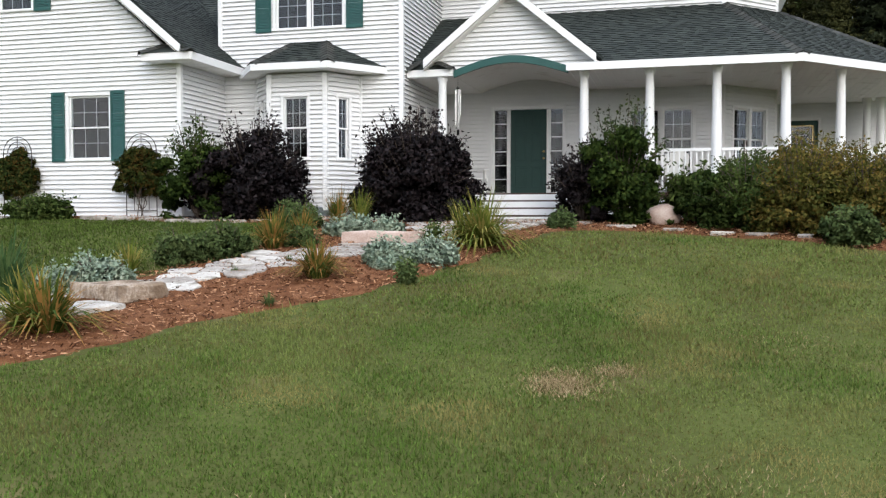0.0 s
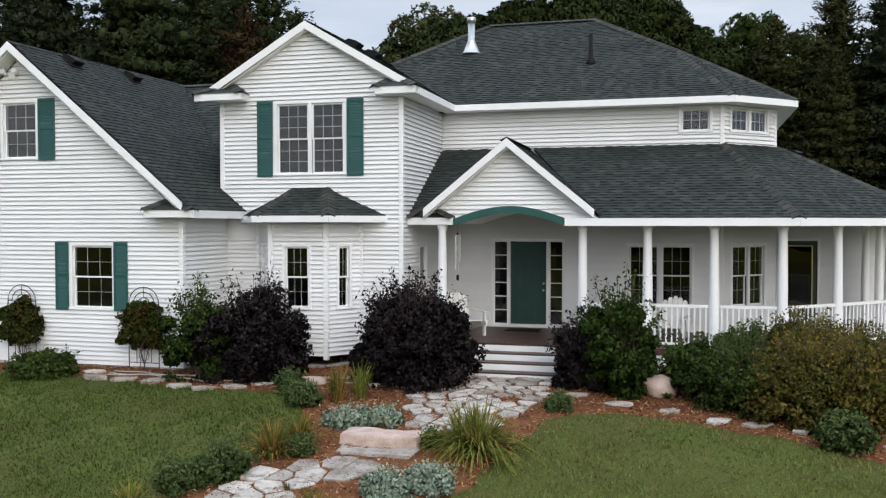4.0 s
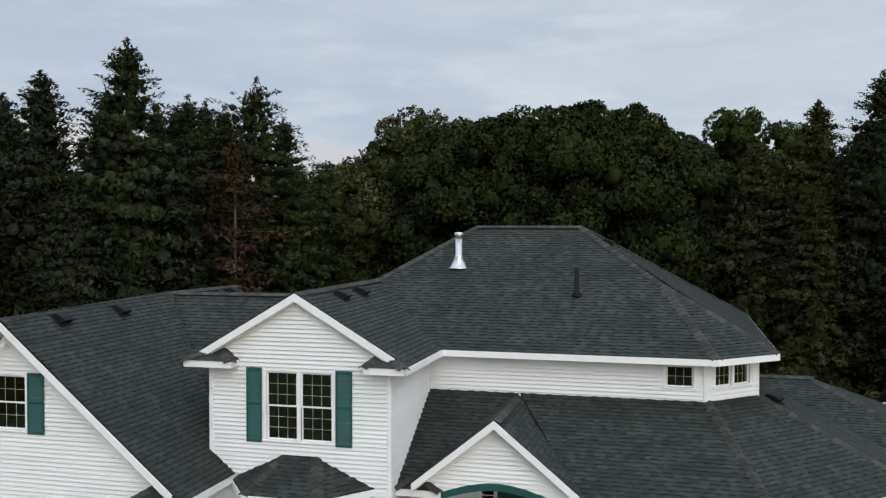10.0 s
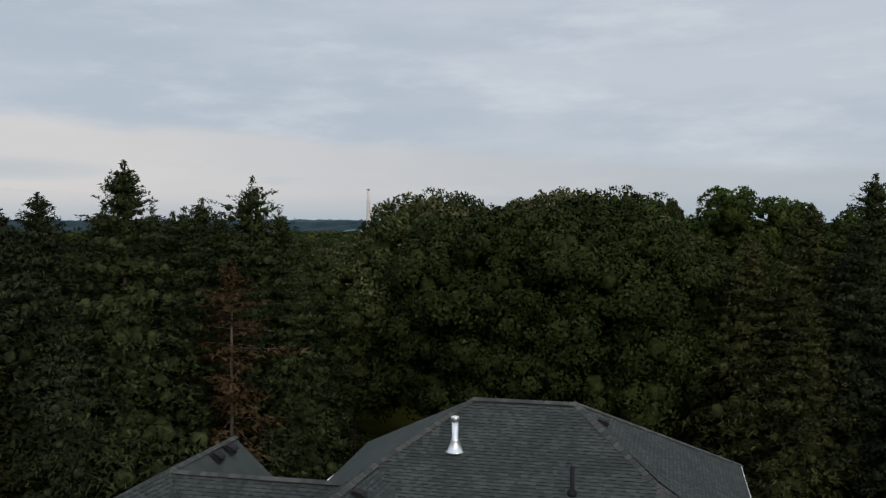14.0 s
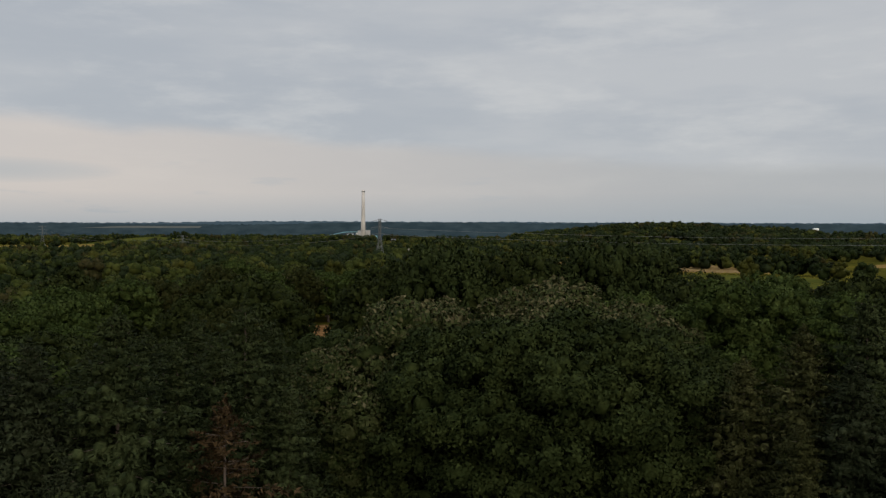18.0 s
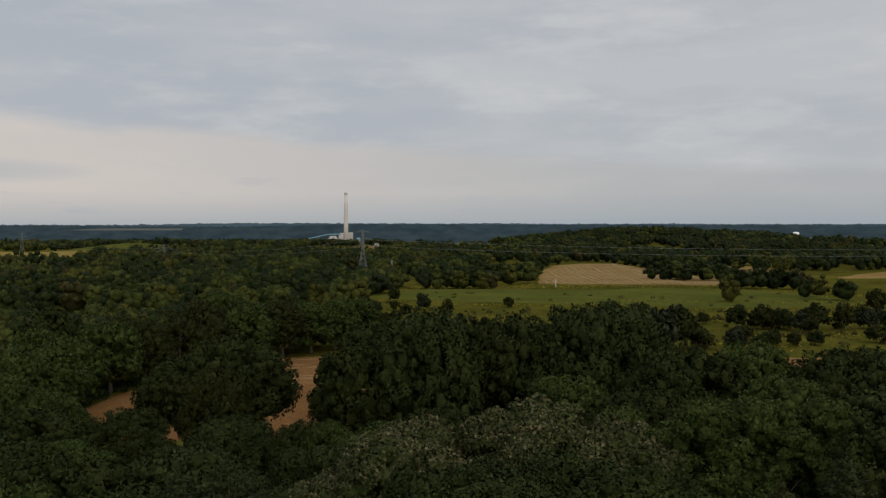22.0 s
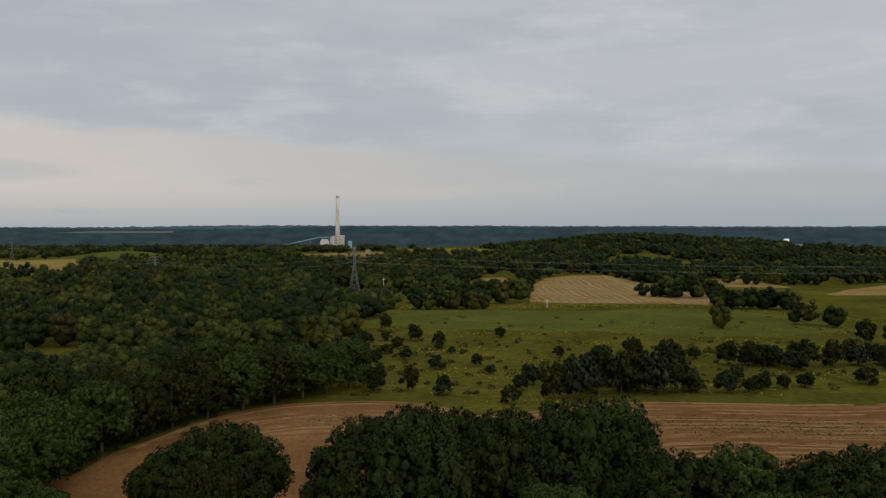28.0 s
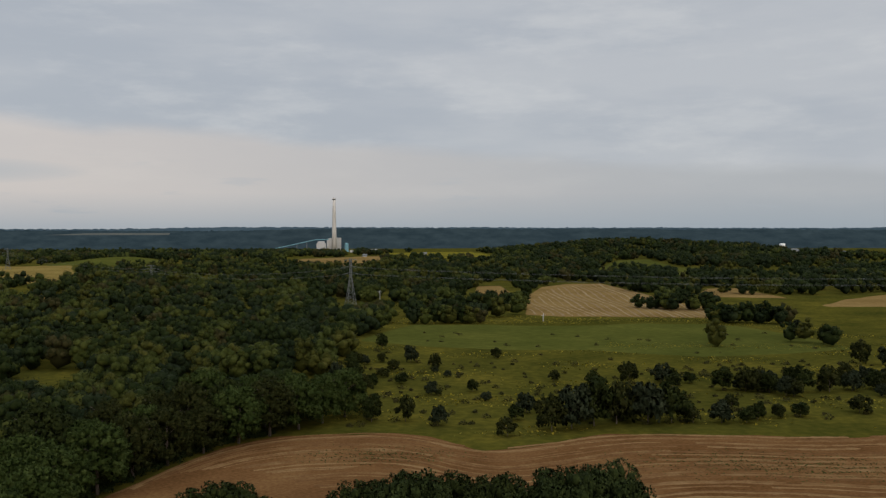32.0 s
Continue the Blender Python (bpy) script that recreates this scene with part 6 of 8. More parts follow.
    spots = [(-6.4, 262, 1.3, 1.25), (3.5, 262, 1.1, 1.5), (13, 257, 1.1, 1.2), (27, 305, 0.9, 1), (43, 376, 0.95, 1), (7, 366, 1.2, 1.3), (-5.4, 408, 1.1, 1.3), (44, 247, 1.7, 1.3), (50, 249, 2.1, 1.35), (57, 252, 2.2, 1.3), (64, 254, 2.0, 1.3), (73, 253.5, 2.1, 1.3), (80, 254, 1.8, 1.3), (86, 253, 1.0, 1), (94, 252, 1.3, 1.1), (101, 251, 1.1, .9),
             (157, 431, 1.2, 1.1), (204, 447, 1.7, 1.3), (207, 421, 1.5, 1.2), (191, 358, 1.6, 1.3), (199, 352, 1.4, 1.2), (70, 312, 1.1, 1), (84, 316, 1.4, 1.2), (96, 318, 1.3, 1.2), (112, 300, 1.5, 1.1), (119, 297, 1.5, 1.2), (128, 300, 1.4, 1.1), (138, 295, 1.5, 1.2), (147, 295, 1.6, 1.2), (156, 297, 1.4, 1.1), (165, 300, 1.3, 1), (58, 322, 0.9, 1), (20, 333, 0.6, 1), (-14, 330, 1.2, 1.1), (-10, 300, 1.2, 1.3), (-20, 318, 1.4, 1.3), (-16, 345, 1.3, 1.2), (0, 345, 1.0, 1.0), (170, 262, 1.2, 1), (120, 258, 1.1, .8), (140, 262, 1.3, .9), (156, 256, 1.2, .9), (36, 262, 1.0, .9), (31, 242, 1.1, 1), (30, 290, .7, 1), (15, 300, .5, .9)]
    rs = random.Random(3)
    spots += [(rs.uniform(95, 215), rs.uniform(286, 322), rs.uniform(0.7, 1.4), rs.uniform(0.8, 1.2)) for _ in range(34)]
    spots += [(rs.uniform(40, 125), rs.uniform(254, 272), rs.uniform(0.6, 1.2), rs.uniform(0.8, 1.3)) for _ in range(16)]
    spots += [(rs.uniform(-22, 20), rs.uniform(300, 372), rs.uniform(0.5, 1.1), rs.uniform(0.8, 1.3)) for _ in range(12)]
    for n, (x, y, sc, tall) in enumerate(spots):
        tree_thing("field_shrub", ("round dark green bush in the meadow", "olive green bush in the meadow", "dark juniper bush in the meadow")[n % 3], "bush", x, y, stem, shrub[n % 3], n * 71, sc, "bushes in the meadow", tall)


broadleaves()


def scrub():
    """Low bushes and weeds scattered over the meadow."""
    rng, vs, under = np.random.default_rng(15), [], []
    n = 420
    y = rng.uniform(252, 480, n)
    x = rng.uniform(-25, 230, n) * (y / 420)
    for a, b in zip(x, y):
        if 366 < b and rng.random() < 0.85:
            continue
        r = rng.uniform(0.5, 1.7)
        d = rng.standard_normal((46, 3))
        d[:, 2] = np.abs(d[:, 2])
        d /= np.linalg.norm(d, axis=1)[:, None]
        c = np.array([a, b, float(land(a, b))]) + d * np.array([r * 1.2, r * 1.2, r * 1.1]) * rng.uniform(0.5, 1.05, (46, 1))
        vs.append(leaf_tris(c, 0.42, rng, 0.4, d))
    # brambles at the foot of the row of trees
    for k in range(90):
        b = rng.uniform(170, 248)
        a = np.interp(b, (168, 178, 194, 213, 235, 248), (-75, -62, -60.5, -53.5, -44.5, -30)) - rng.uniform(0.5, 6)
        r = rng.uniform(1.0, 2.4)
        d = rng.standard_normal((90, 3))
        d[:, 2] = np.abs(d[:, 2])
        d /= np.linalg.norm(d, axis=1)[:, None]
        under.append(leaf_tris(np.array([a, b, float(land(a, b))]) + d * r * rng.uniform(0.7, 1.05, (90, 1)), 0.4, rng, 0.4, d))
    U = np.concatenate(under)
    thing("bramble_edge", "dark green brambles at the foot of the trees", "scrub", kind="stuff", data=raw_mesh("bramble_edge", U, tri_faces(len(U) // 3), M_FAR[0]))
    V = np.concatenate(vs)
    # goldenrod in drifts, and weeds in the stubble
    for name, label, mat, n, box, lo, sz in (("goldenrod_drifts", "yellow flowering weeds in drifts over the meadow", M_GOLD, 52000, (-40, 250, 240, 600), 0.12, 0.6),
                                             ("field_weeds", "low green weeds spreading through the stubble", M_WEED, 60000, (-30, 190, 176, 236), 0.06, 0.3)):
        x, y = rng.uniform(box[0], box[1], n), rng.uniform(box[2], box[3], n)
        if name == "field_weeds":
            w = np.exp(-((x + 4) / 15) ** 2 - ((y - 222) / 6) ** 2) + np.exp(-((x - 92) / 26) ** 2 - ((y - 206 + 0.2 * (x - 92)) / 9) ** 2) + 0.5 * np.exp(-((x - 150) / 30) ** 2 - ((y - 196) / 10) ** 2)
            w = w * (0.65 + 0.5 * np.sin(y * 1.75 + x * 0.05))
        else:
            w = np.clip(np.sin(x / 17 + np.sin(y / 23)) * np.sin(y / 7.5 + x / 60) + 0.1 * np.sin(x / 5), 0, 1) * 0.9
            far, crop = np.interp(x, *zip(*FIELD_FAR)), (y > np.interp(x, *zip(*CROP_NEAR))) & (y < np.interp(x, *zip(*CROP_FAR))) & (x > -16) & (x < 213)
            w = np.where(y < far + 3, 0, w)
            strip = np.exp(-((y - 414 - 12 * np.sin(x / 60)) / 9) ** 2) * (x > 100)
            w = np.where(crop, strip, w) + 0.6 * np.exp(-((y - 558) / 12) ** 2)
        ok = rng.random(n) < w
        x, y = x[ok], y[ok]
        c = np.column_stack([x, y, land(x, y) + lo + 0.15])
        W = leaf_tris(c, sz, rng, 2.2)
        thing(name, label, "weeds", kind="stuff", data=raw_mesh(name, W, tri_faces(len(c)), mat))
    thing("meadow_scrub", "low olive bushes and weeds over the meadow", "scrub", kind="stuff", data=raw_mesh("meadow_scrub", V, tri_faces(len(V) // 3), M_FAR[4]))


scrub()


def woods():
    """Far woods as many small crowns of leaf clumps."""
    rng = np.random.default_rng(12)

    def bound(x, y):
        inside = (y < 250) & (x > -78) & (x < 300)
        inside |= (y < 290) & (x > -58)
        inside |= (y < 585) & (x > -27 + 0.10 * np.maximum(0, y - 330)) & (x < 330)
        inside |= (x > 240) & (y < 770) & (y > 480)
        inside |= ((x + 122) / 16) ** 2 + ((y - 318) / 36) ** 2 < 1
        inside |= (x > 700) & (y > 1560)
        for low, high in CLEARINGS:
            lo, hi = np.interp(x, *zip(*low)), np.interp(x, *zip(*high))
            inside |= (x > low[0][0] - 4) & (x < low[-1][0] + 4) & (y > lo - 0.12 * (hi - lo) - 4) & (y < hi + 3)
        return ~inside

    spots = []
    for y0, y1, n, r in ((180, 480, 380, 5.5), (480, 900, 560, 8.0), (900, 1500, 900, 9.5), (1500, 2250, 640, 13)):
        y = rng.uniform(y0, y1, n * 3)
        x = rng.uniform(-0.52, 0.64, n * 3) * y
        keep = bound(x, y)
        clear = np.sin(x / 61 + 2) * np.sin(y / 83 + x / 170)
        keep &= (clear < 0.82) | (y < 500) | ((x > 60) & (y < 1100))
        spots += [(a, b, r) for a, b in zip(x[keep][:n], y[keep][:n])]
    y = rng.uniform(1250, 1760, 420)
    x = rng.uniform(0.11, 0.42, 420) * y
    keep = bound(x, y)
    spots += [(a, b, 10.0) for a, b in zip(x[keep], y[keep])]
    # clumps beside the hay field and the crop
    for cx, cy, sx, sy, n in ((200, 640, 26, 10, 15), (255, 815, 28, 12, 10), (212, 540, 20, 10, 15), (235, 532, 8, 8, 4), (80, 640, 16, 10, 10), (84, 700, 14, 10, 6), (30, 552, 22, 8, 14), (-14, 500, 8, 14, 8), (320, 775, 34, 14, 14), (-110, 262, 30, 14, 14)):
        for _ in range(n):
            spots.append((cx + rng.normal(0, sx * 0.55), cy + rng.normal(0, sy * 0.55), 5.0))
    for px, py in ((194, 431), (200, 428), (205, 411), (153, 419)):
        spots.append((px, py, 4.6))
    groups = {k: ([], []) for k in range(5)}
    for x, y, r in spots:
        r = r * rng.uniform(0.7, 1.2)
        h = rng.uniform(8.5, 13.5) * (0.8 if y < 300 else 1)
        tint = (0.3, 0.3, 0.2, 0.12, 0.08) if x < -0.17 * y and y < 620 else ((0.36, 0.26, 0.2, 0.1, 0.08) if x < 60 else (0.36, 0.12, 0.36, 0.08, 0.08))
        k = int(rng.choice(5, p=tint))
        vs, ns = groups[k]
        count, leaves, sz = (13, 22, 0.42) if y < 420 else ((9, 13, 0.66) if y < 850 else (6, 7, 1.2))
        j = np.arange(count)
        zz = 1 - 1.25 * (j + 0.5) / count
        pp = j * 2.39996 + x
        e = np.column_stack([np.sqrt(1 - zz * zz) * np.cos(pp), np.sqrt(1 - zz * zz) * np.sin(pp), zz]) + rng.normal(0, 0.15, (count, 3))
        g = float(land(x, y))
        rad = r * rng.uniform(0.34, 0.5, count)
        c = np.array([x, y, g + h * 0.52]) + e * np.array([r * 0.78, r * 0.78, h * 0.42]) * rng.uniform(0.8, 1.08, (count, 1))
        for v, nv in (tufts(c, unit(e), rad, leaves, sz, rng), cores(c, rad * 0.8, rng), cores(np.array([[x, y, g + h * 0.38]]), min(r * 0.85, h * 0.42), rng)):
            vs.append(v)
            ns.append(nv)
    for k, (mat, label) in enumerate(zip(M_FAR, ("dark green woods over the rolling land", "fresh green trees among the woods", "deep green trees among the woods", "yellowing trees among the woods", "olive brown trees among the woods"))):
        V, N = np.concatenate(groups[k][0]), np.concatenate(groups[k][1])
        thing("far_woods", label, "woods", kind="stuff", data=raw_mesh("far_woods", V, tri_faces(len(V) // 3), mat, normals=N))


woods()

# ---- the garden ----
R_EDGE = [(-5.5, 6.9), (-3.8, 7.66), (-3.3, 7.95), (-2.9, 8.65), (-2.25, 9.7), (-1.65, 10.05), (-0.96, 10.65), (-0.4, 11.4), (0.37, 12.6), (1.05, 13.8), (1.75, 15.2), (2.0, 15.5)]
L_EDGE = [(-7.5, 6.9), (-6.6, 8.2), (-5.3, 10.0), (-4.75, 10.9), (-4.15, 11.8), (-3.75, 12.35), (-3.1, 13.3), (-2.35, 15.1), (-2.3, 15.6)]
FRONT = [(-14, 21.0), (-9.7, 19.45), (-7.6, 18.75), (-5.3, 17.75), (-4.5, 17.5), (-2.9, 17.25), (-2.3, 15.4), (2.0, 15.5), (2.9, 15.9), (4.0, 15.55), (4.95, 14.9), (5.8, 14.35), (6.6, 13.55), (12, 10.0)]


def in_bed(x, y):
    """Whether a place lies in the mulched beds (or under the house)."""
    wig = 0.07 * np.sin(x * 5.1 + y * 3.3) + 0.05 * np.sin(x * 11 - y * 7)
    xl, xr = np.interp(y, *zip(*[(b, a) for a, b in L_EDGE])), np.interp(y, *zip(*[(b, a) for a, b in R_EDGE]))
    strip = (y > 6.9) & (y < 15.6) & (x > xl + wig) & (x < xr + wig)
    return strip | (y > np.interp(x, *zip(*FRONT)) + wig)


def beds():
    ys = np.linspace(6.9, 15.7, 84)
    xl, xr = np.interp(ys, *zip(*[(b, a) for a, b in L_EDGE])), np.interp(ys, *zip(*[(b, a) for a, b in R_EDGE]))
    xl, xr = xl + 0.08 * np.sin(ys * 7), xr + 0.08 * np.sin(ys * 6)
    t = np.linspace(0, 1, 24)
    X = xl[:, None] + (xr - xl)[:, None] * t
    Y = np.broadcast_to(ys[:, None], X.shape)
    rng = np.random.default_rng(3)
    bumps = rng.uniform(0, 0.022, X.shape)
    Z = land(X, Y) + 0.005 + (0.05 + bumps) * np.clip(np.minimum(t, 1 - t) * 14, 0, 1)[None]
    n, m = X.shape
    i = (np.arange(n - 1)[:, None] * m + np.arange(m - 1)[None]).ravel()
    f = np.stack([i, i + 1, i + m + 1, i + m], -1)
    thing("mulch_bed", "red-brown bark mulch beside the stone path", "mulch", kind="structure", data=raw_mesh("mulch_bed", np.stack([X, Y, Z], -1).reshape(-1, 3), f, M_MULCH, True))
    xs = np.linspace(-14, 11, 180)
    lo = np.interp(xs, *zip(*FRONT)) + 0.06 * np.sin(xs * 6)
    t = np.linspace(0, 1, 40) ** 1.3
    Y = lo[:, None] + (24 - lo)[:, None] * t
    X = np.broadcast_to(xs[:, None], Y.shape)
    Z = land(X, Y) + 0.005 + (0.038 + rng.uniform(0, 0.02, X.shape)) * np.clip(t * 30, 0, 1)[None]
    n, m = X.shape
    i = (np.arange(n - 1)[:, None] * m + np.arange(m - 1)[None]).ravel()
    thing("mulch_bed", "red-brown bark mulch along the house front", "mulch", kind="structure", data=raw_mesh("mulch_bed", np.stack([X, Y, Z], -1).reshape(-1, 3), np.stack([i, i + m, i + m + 1, i + 1], -1), M_MULCH, True))
    # loose chips
    n = 110000
    x, y = rng.uniform(-9.5, 8.5, n), rng.uniform(7.0, 20.6, n)
    ok = in_bed(x, y) & (y < 19.6 + np.abs(x) * 0.1)
    c = np.column_stack([x[ok], y[ok], land(x[ok], y[ok]) + rng.uniform(0.055, 0.095, ok.sum())])
    a = rng.standard_normal((len(c), 3)) * np.array([1, 1, 0.3])
    a /= np.linalg.norm(a, axis=1)[:, None]
    b = np.cross(a, np.array([0, 0, 1.0]) + 0.5 * rng.standard_normal((len(c), 3)))
    b /= np.linalg.norm(b, axis=1)[:, None]
    la, lb = rng.uniform(0.012, 0.040, (len(c), 1)), rng.uniform(0.004, 0.010, (len(c), 1))
    v = np.stack([c - a * la - b * lb, c + a * la - b * lb * 0.6, c + a * la * 0.9 + b * lb, c - a * la * 0.8 + b * lb], 1).reshape(-1, 3)
    thing("bark_chips", "scattered reddish bark chips", "mulch", kind="stuff", data=raw_mesh("bark_chips", v, quad_faces(len(c)), M_CHIP))


beds()


def grass():
    rng = np.random.default_rng(9)
    xs, ys, hs, ws = [], [], [], []
    for y0, y1, dens, h, w in ((2.5, 6.5, 3200, 0.036, 0.0045), (6.5, 9.5, 2700, 0.038, 0.0055), (9.5, 13, 1350, 0.042, 0.008), (13, 20.5, 620, 0.05, 0.012)):
        half = 0.53 * y1 + 0.6
        n = int(dens * (y1 - y0) * 2 * half)
        x, y = rng.uniform(-half, half, n), rng.uniform(y0, y1, n)
        ok = ~in_bed(x, y) & (np.abs(x) < 0.52 * y + 0.8)
        xs.append(x[ok]), ys.append(y[ok])
        # thin where the lawn is worn
        ok[ok] = rng.random(ok.sum()) > 0.8 * np.exp(-((x[ok] - 0.96) / 0.24) ** 2 - ((y[ok] - 7.15) / 0.25) ** 2)
        xs[-1], ys[-1] = x[ok], y[ok]
        tall = 1 + 0.35 * np.sin(x[ok] * 1.7 + 1) * np.sin(y[ok] * 1.3) + 0.25 * np.sin(x[ok] * 5.3) * np.sin(y[ok] * 4.1)
        hs.append(h * tall * rng.uniform(0.5, 1.35, ok.sum())), ws.append(w * rng.uniform(0.7, 1.4, ok.sum()))
    # ragged taller grass along the beds
    n = 16000
    x, y = rng.uniform(-8, 8, n), rng.uniform(8, 19, n)
    ok = ~in_bed(x, y) & (in_bed(x + 0.22, y) | in_bed(x - 0.22, y) | in_bed(x, y + 0.22))
    xs.append(x[ok]), ys.append(y[ok]), hs.append(rng.uniform(0.05, 0.13, ok.sum())), ws.append(rng.uniform(0.006, 0.011, ok.sum()))
    x, y, h, w = (np.concatenate(k) for k in (xs, ys, hs, ws))
    n = len(x)
    a, lean = rng.uniform(0, 2 * math.pi, n), rng.uniform(0.1, 1.0, n)
    base = np.column_stack([x, y, land(x, y) + 0.028])
    side = np.column_stack([np.cos(a), np.sin(a), np.zeros(n)]) * w[:, None]
    b = a + rng.uniform(0.8, 2.2, n)
    tip = base + np.column_stack([np.cos(b) * lean, np.sin(b) * lean, np.ones(n) * (1.15 - 0.6 * lean)]) * h[:, None]
    v = np.stack([base - side, base + side, tip], 1).reshape(-1, 3)
    lush = x < np.interp(y, *zip(*[(b, a) for a, b in L_EDGE])) + 0.3
    wave = np.sin(x * 1.1 + 0.7 * np.sin(y * 0.9)) * np.sin(y * 0.8 + 0.9 * np.sin(x * 0.7 + 2)) + 0.6 * np.sin(x * 2.9 + y * 1.7) * np.sin(y * 2.3 - x)
    clover = ~lush & (rng.random(n) < 1 / (1 + np.exp(-4.5 * (wave + 0.55 - 0.09 * y - 0.12 * x))))
    for name, label, mat, some in (("grass", "short mown lawn grass, patchy green", M_BLADE, ~lush & ~clover), ("grass", "greener clover patches in the lawn", M_CLOVER, clover), ("grass", "deep green lawn grass beside the house", M_LUSH, lush)):
        w = v.reshape(n, 9)[some].reshape(-1, 3)
        thing(name, label, "grass", kind="stuff", data=raw_mesh(name, w, tri_faces(len(w) // 3), mat))


grass()


def dry_patches():
    """Worn tan spots in the lawn, of short dead grass."""
    rng = np.random.default_rng(19)
    x, y = [], []
    for cx, cy, rx, ry, n in ((0.96, 7.15, 0.15, 0.16, 3000), (1.45, 7.5, 0.12, 0.1, 700), (-0.9, 4.6, 0.3, 0.2, 260), (1.6, 5.2, 0.35, 0.2, 300), (3.2, 8.6, 0.4, 0.3, 400)):
        x.append(rng.normal(cx, rx, n)), y.append(rng.normal(cy, ry, n))
    x, y = np.concatenate(x), np.concatenate(y)
    n = len(x)
    a, h = rng.uniform(0, 2 * math.pi, n), rng.uniform(0.02, 0.042, n)
    base = np.column_stack([x, y, land(x, y) + 0.03])
    side = np.column_stack([np.cos(a), np.sin(a), np.zeros(n)]) * 0.004
    b = a + rng.uniform(0.8, 2.2, n)
    tip = base + np.column_stack([np.cos(b), np.sin(b), np.full(n, 0.9)]) * h[:, None]
    v = np.stack([base - side, base + side, tip], 1).reshape(-1, 3)
    thing("dry_grass", "dead tan grass in worn lawn patches", "grass", kind="stuff", data=raw_mesh("dry_grass", v, np.arange(3 * n).reshape(n, 3), M_DRY))


dry_patches()


def spot(x, y, up=0.0, turn=0.0, sc=1.0, tilt=0.0):
    return pose(x, y, float(land(x, y)) + up, tilt, 0, turn) @ Matrix.Diagonal((sc, sc, sc, 1))


def half_plane(poly, px, py, nx, ny):
    """What is left of a polygon on the inner side of a line through (px, py)."""
    out = []
    for (ax, ay), (bx, by) in zip(poly, poly[1:] + poly[:1]):
        da, db = (ax - px) * nx + (ay - py) * ny, (bx - px) * nx + (by - py) * ny
        if da <= 0:
            out.append((ax, ay))
        if (da < 0) != (db < 0) and da != db:
            t = da / (da - db)
            out.append((ax + t * (bx - ax), ay + t * (by - ay)))
    return out


def slab_mesh(rim, thick, rng):
    """A flat stone with a broken rim."""
    n = len(rim)
    cx, cy = sum(p[0] for p in rim) / n, sum(p[1] for p in rim) / n
    s = Shape()
    for f, z in ((0.97, -0.12), (1.0, thick * 0.5), (0.985, thick * 0.85), (0.93, thick)):
        s.v += [(cx + (x - cx) * f, cy + (y - cy) * f, z + 0.004 * rng.uniform(-1, 1)) for x, y in rim]
    for r in range(3):
        s.f += [(r * n + i, r * n + (i + 1) % n, (r + 1) * n + (i + 1) % n, (r + 1) * n + i) for i in range(n)]
    s.v.append((cx, cy, thick + 0.004))
    s.f += [(3 * n + i, 3 * n + (i + 1) % n, 4 * n) for i in range(n)]
    return s.mesh("flagstone", M_STONE)


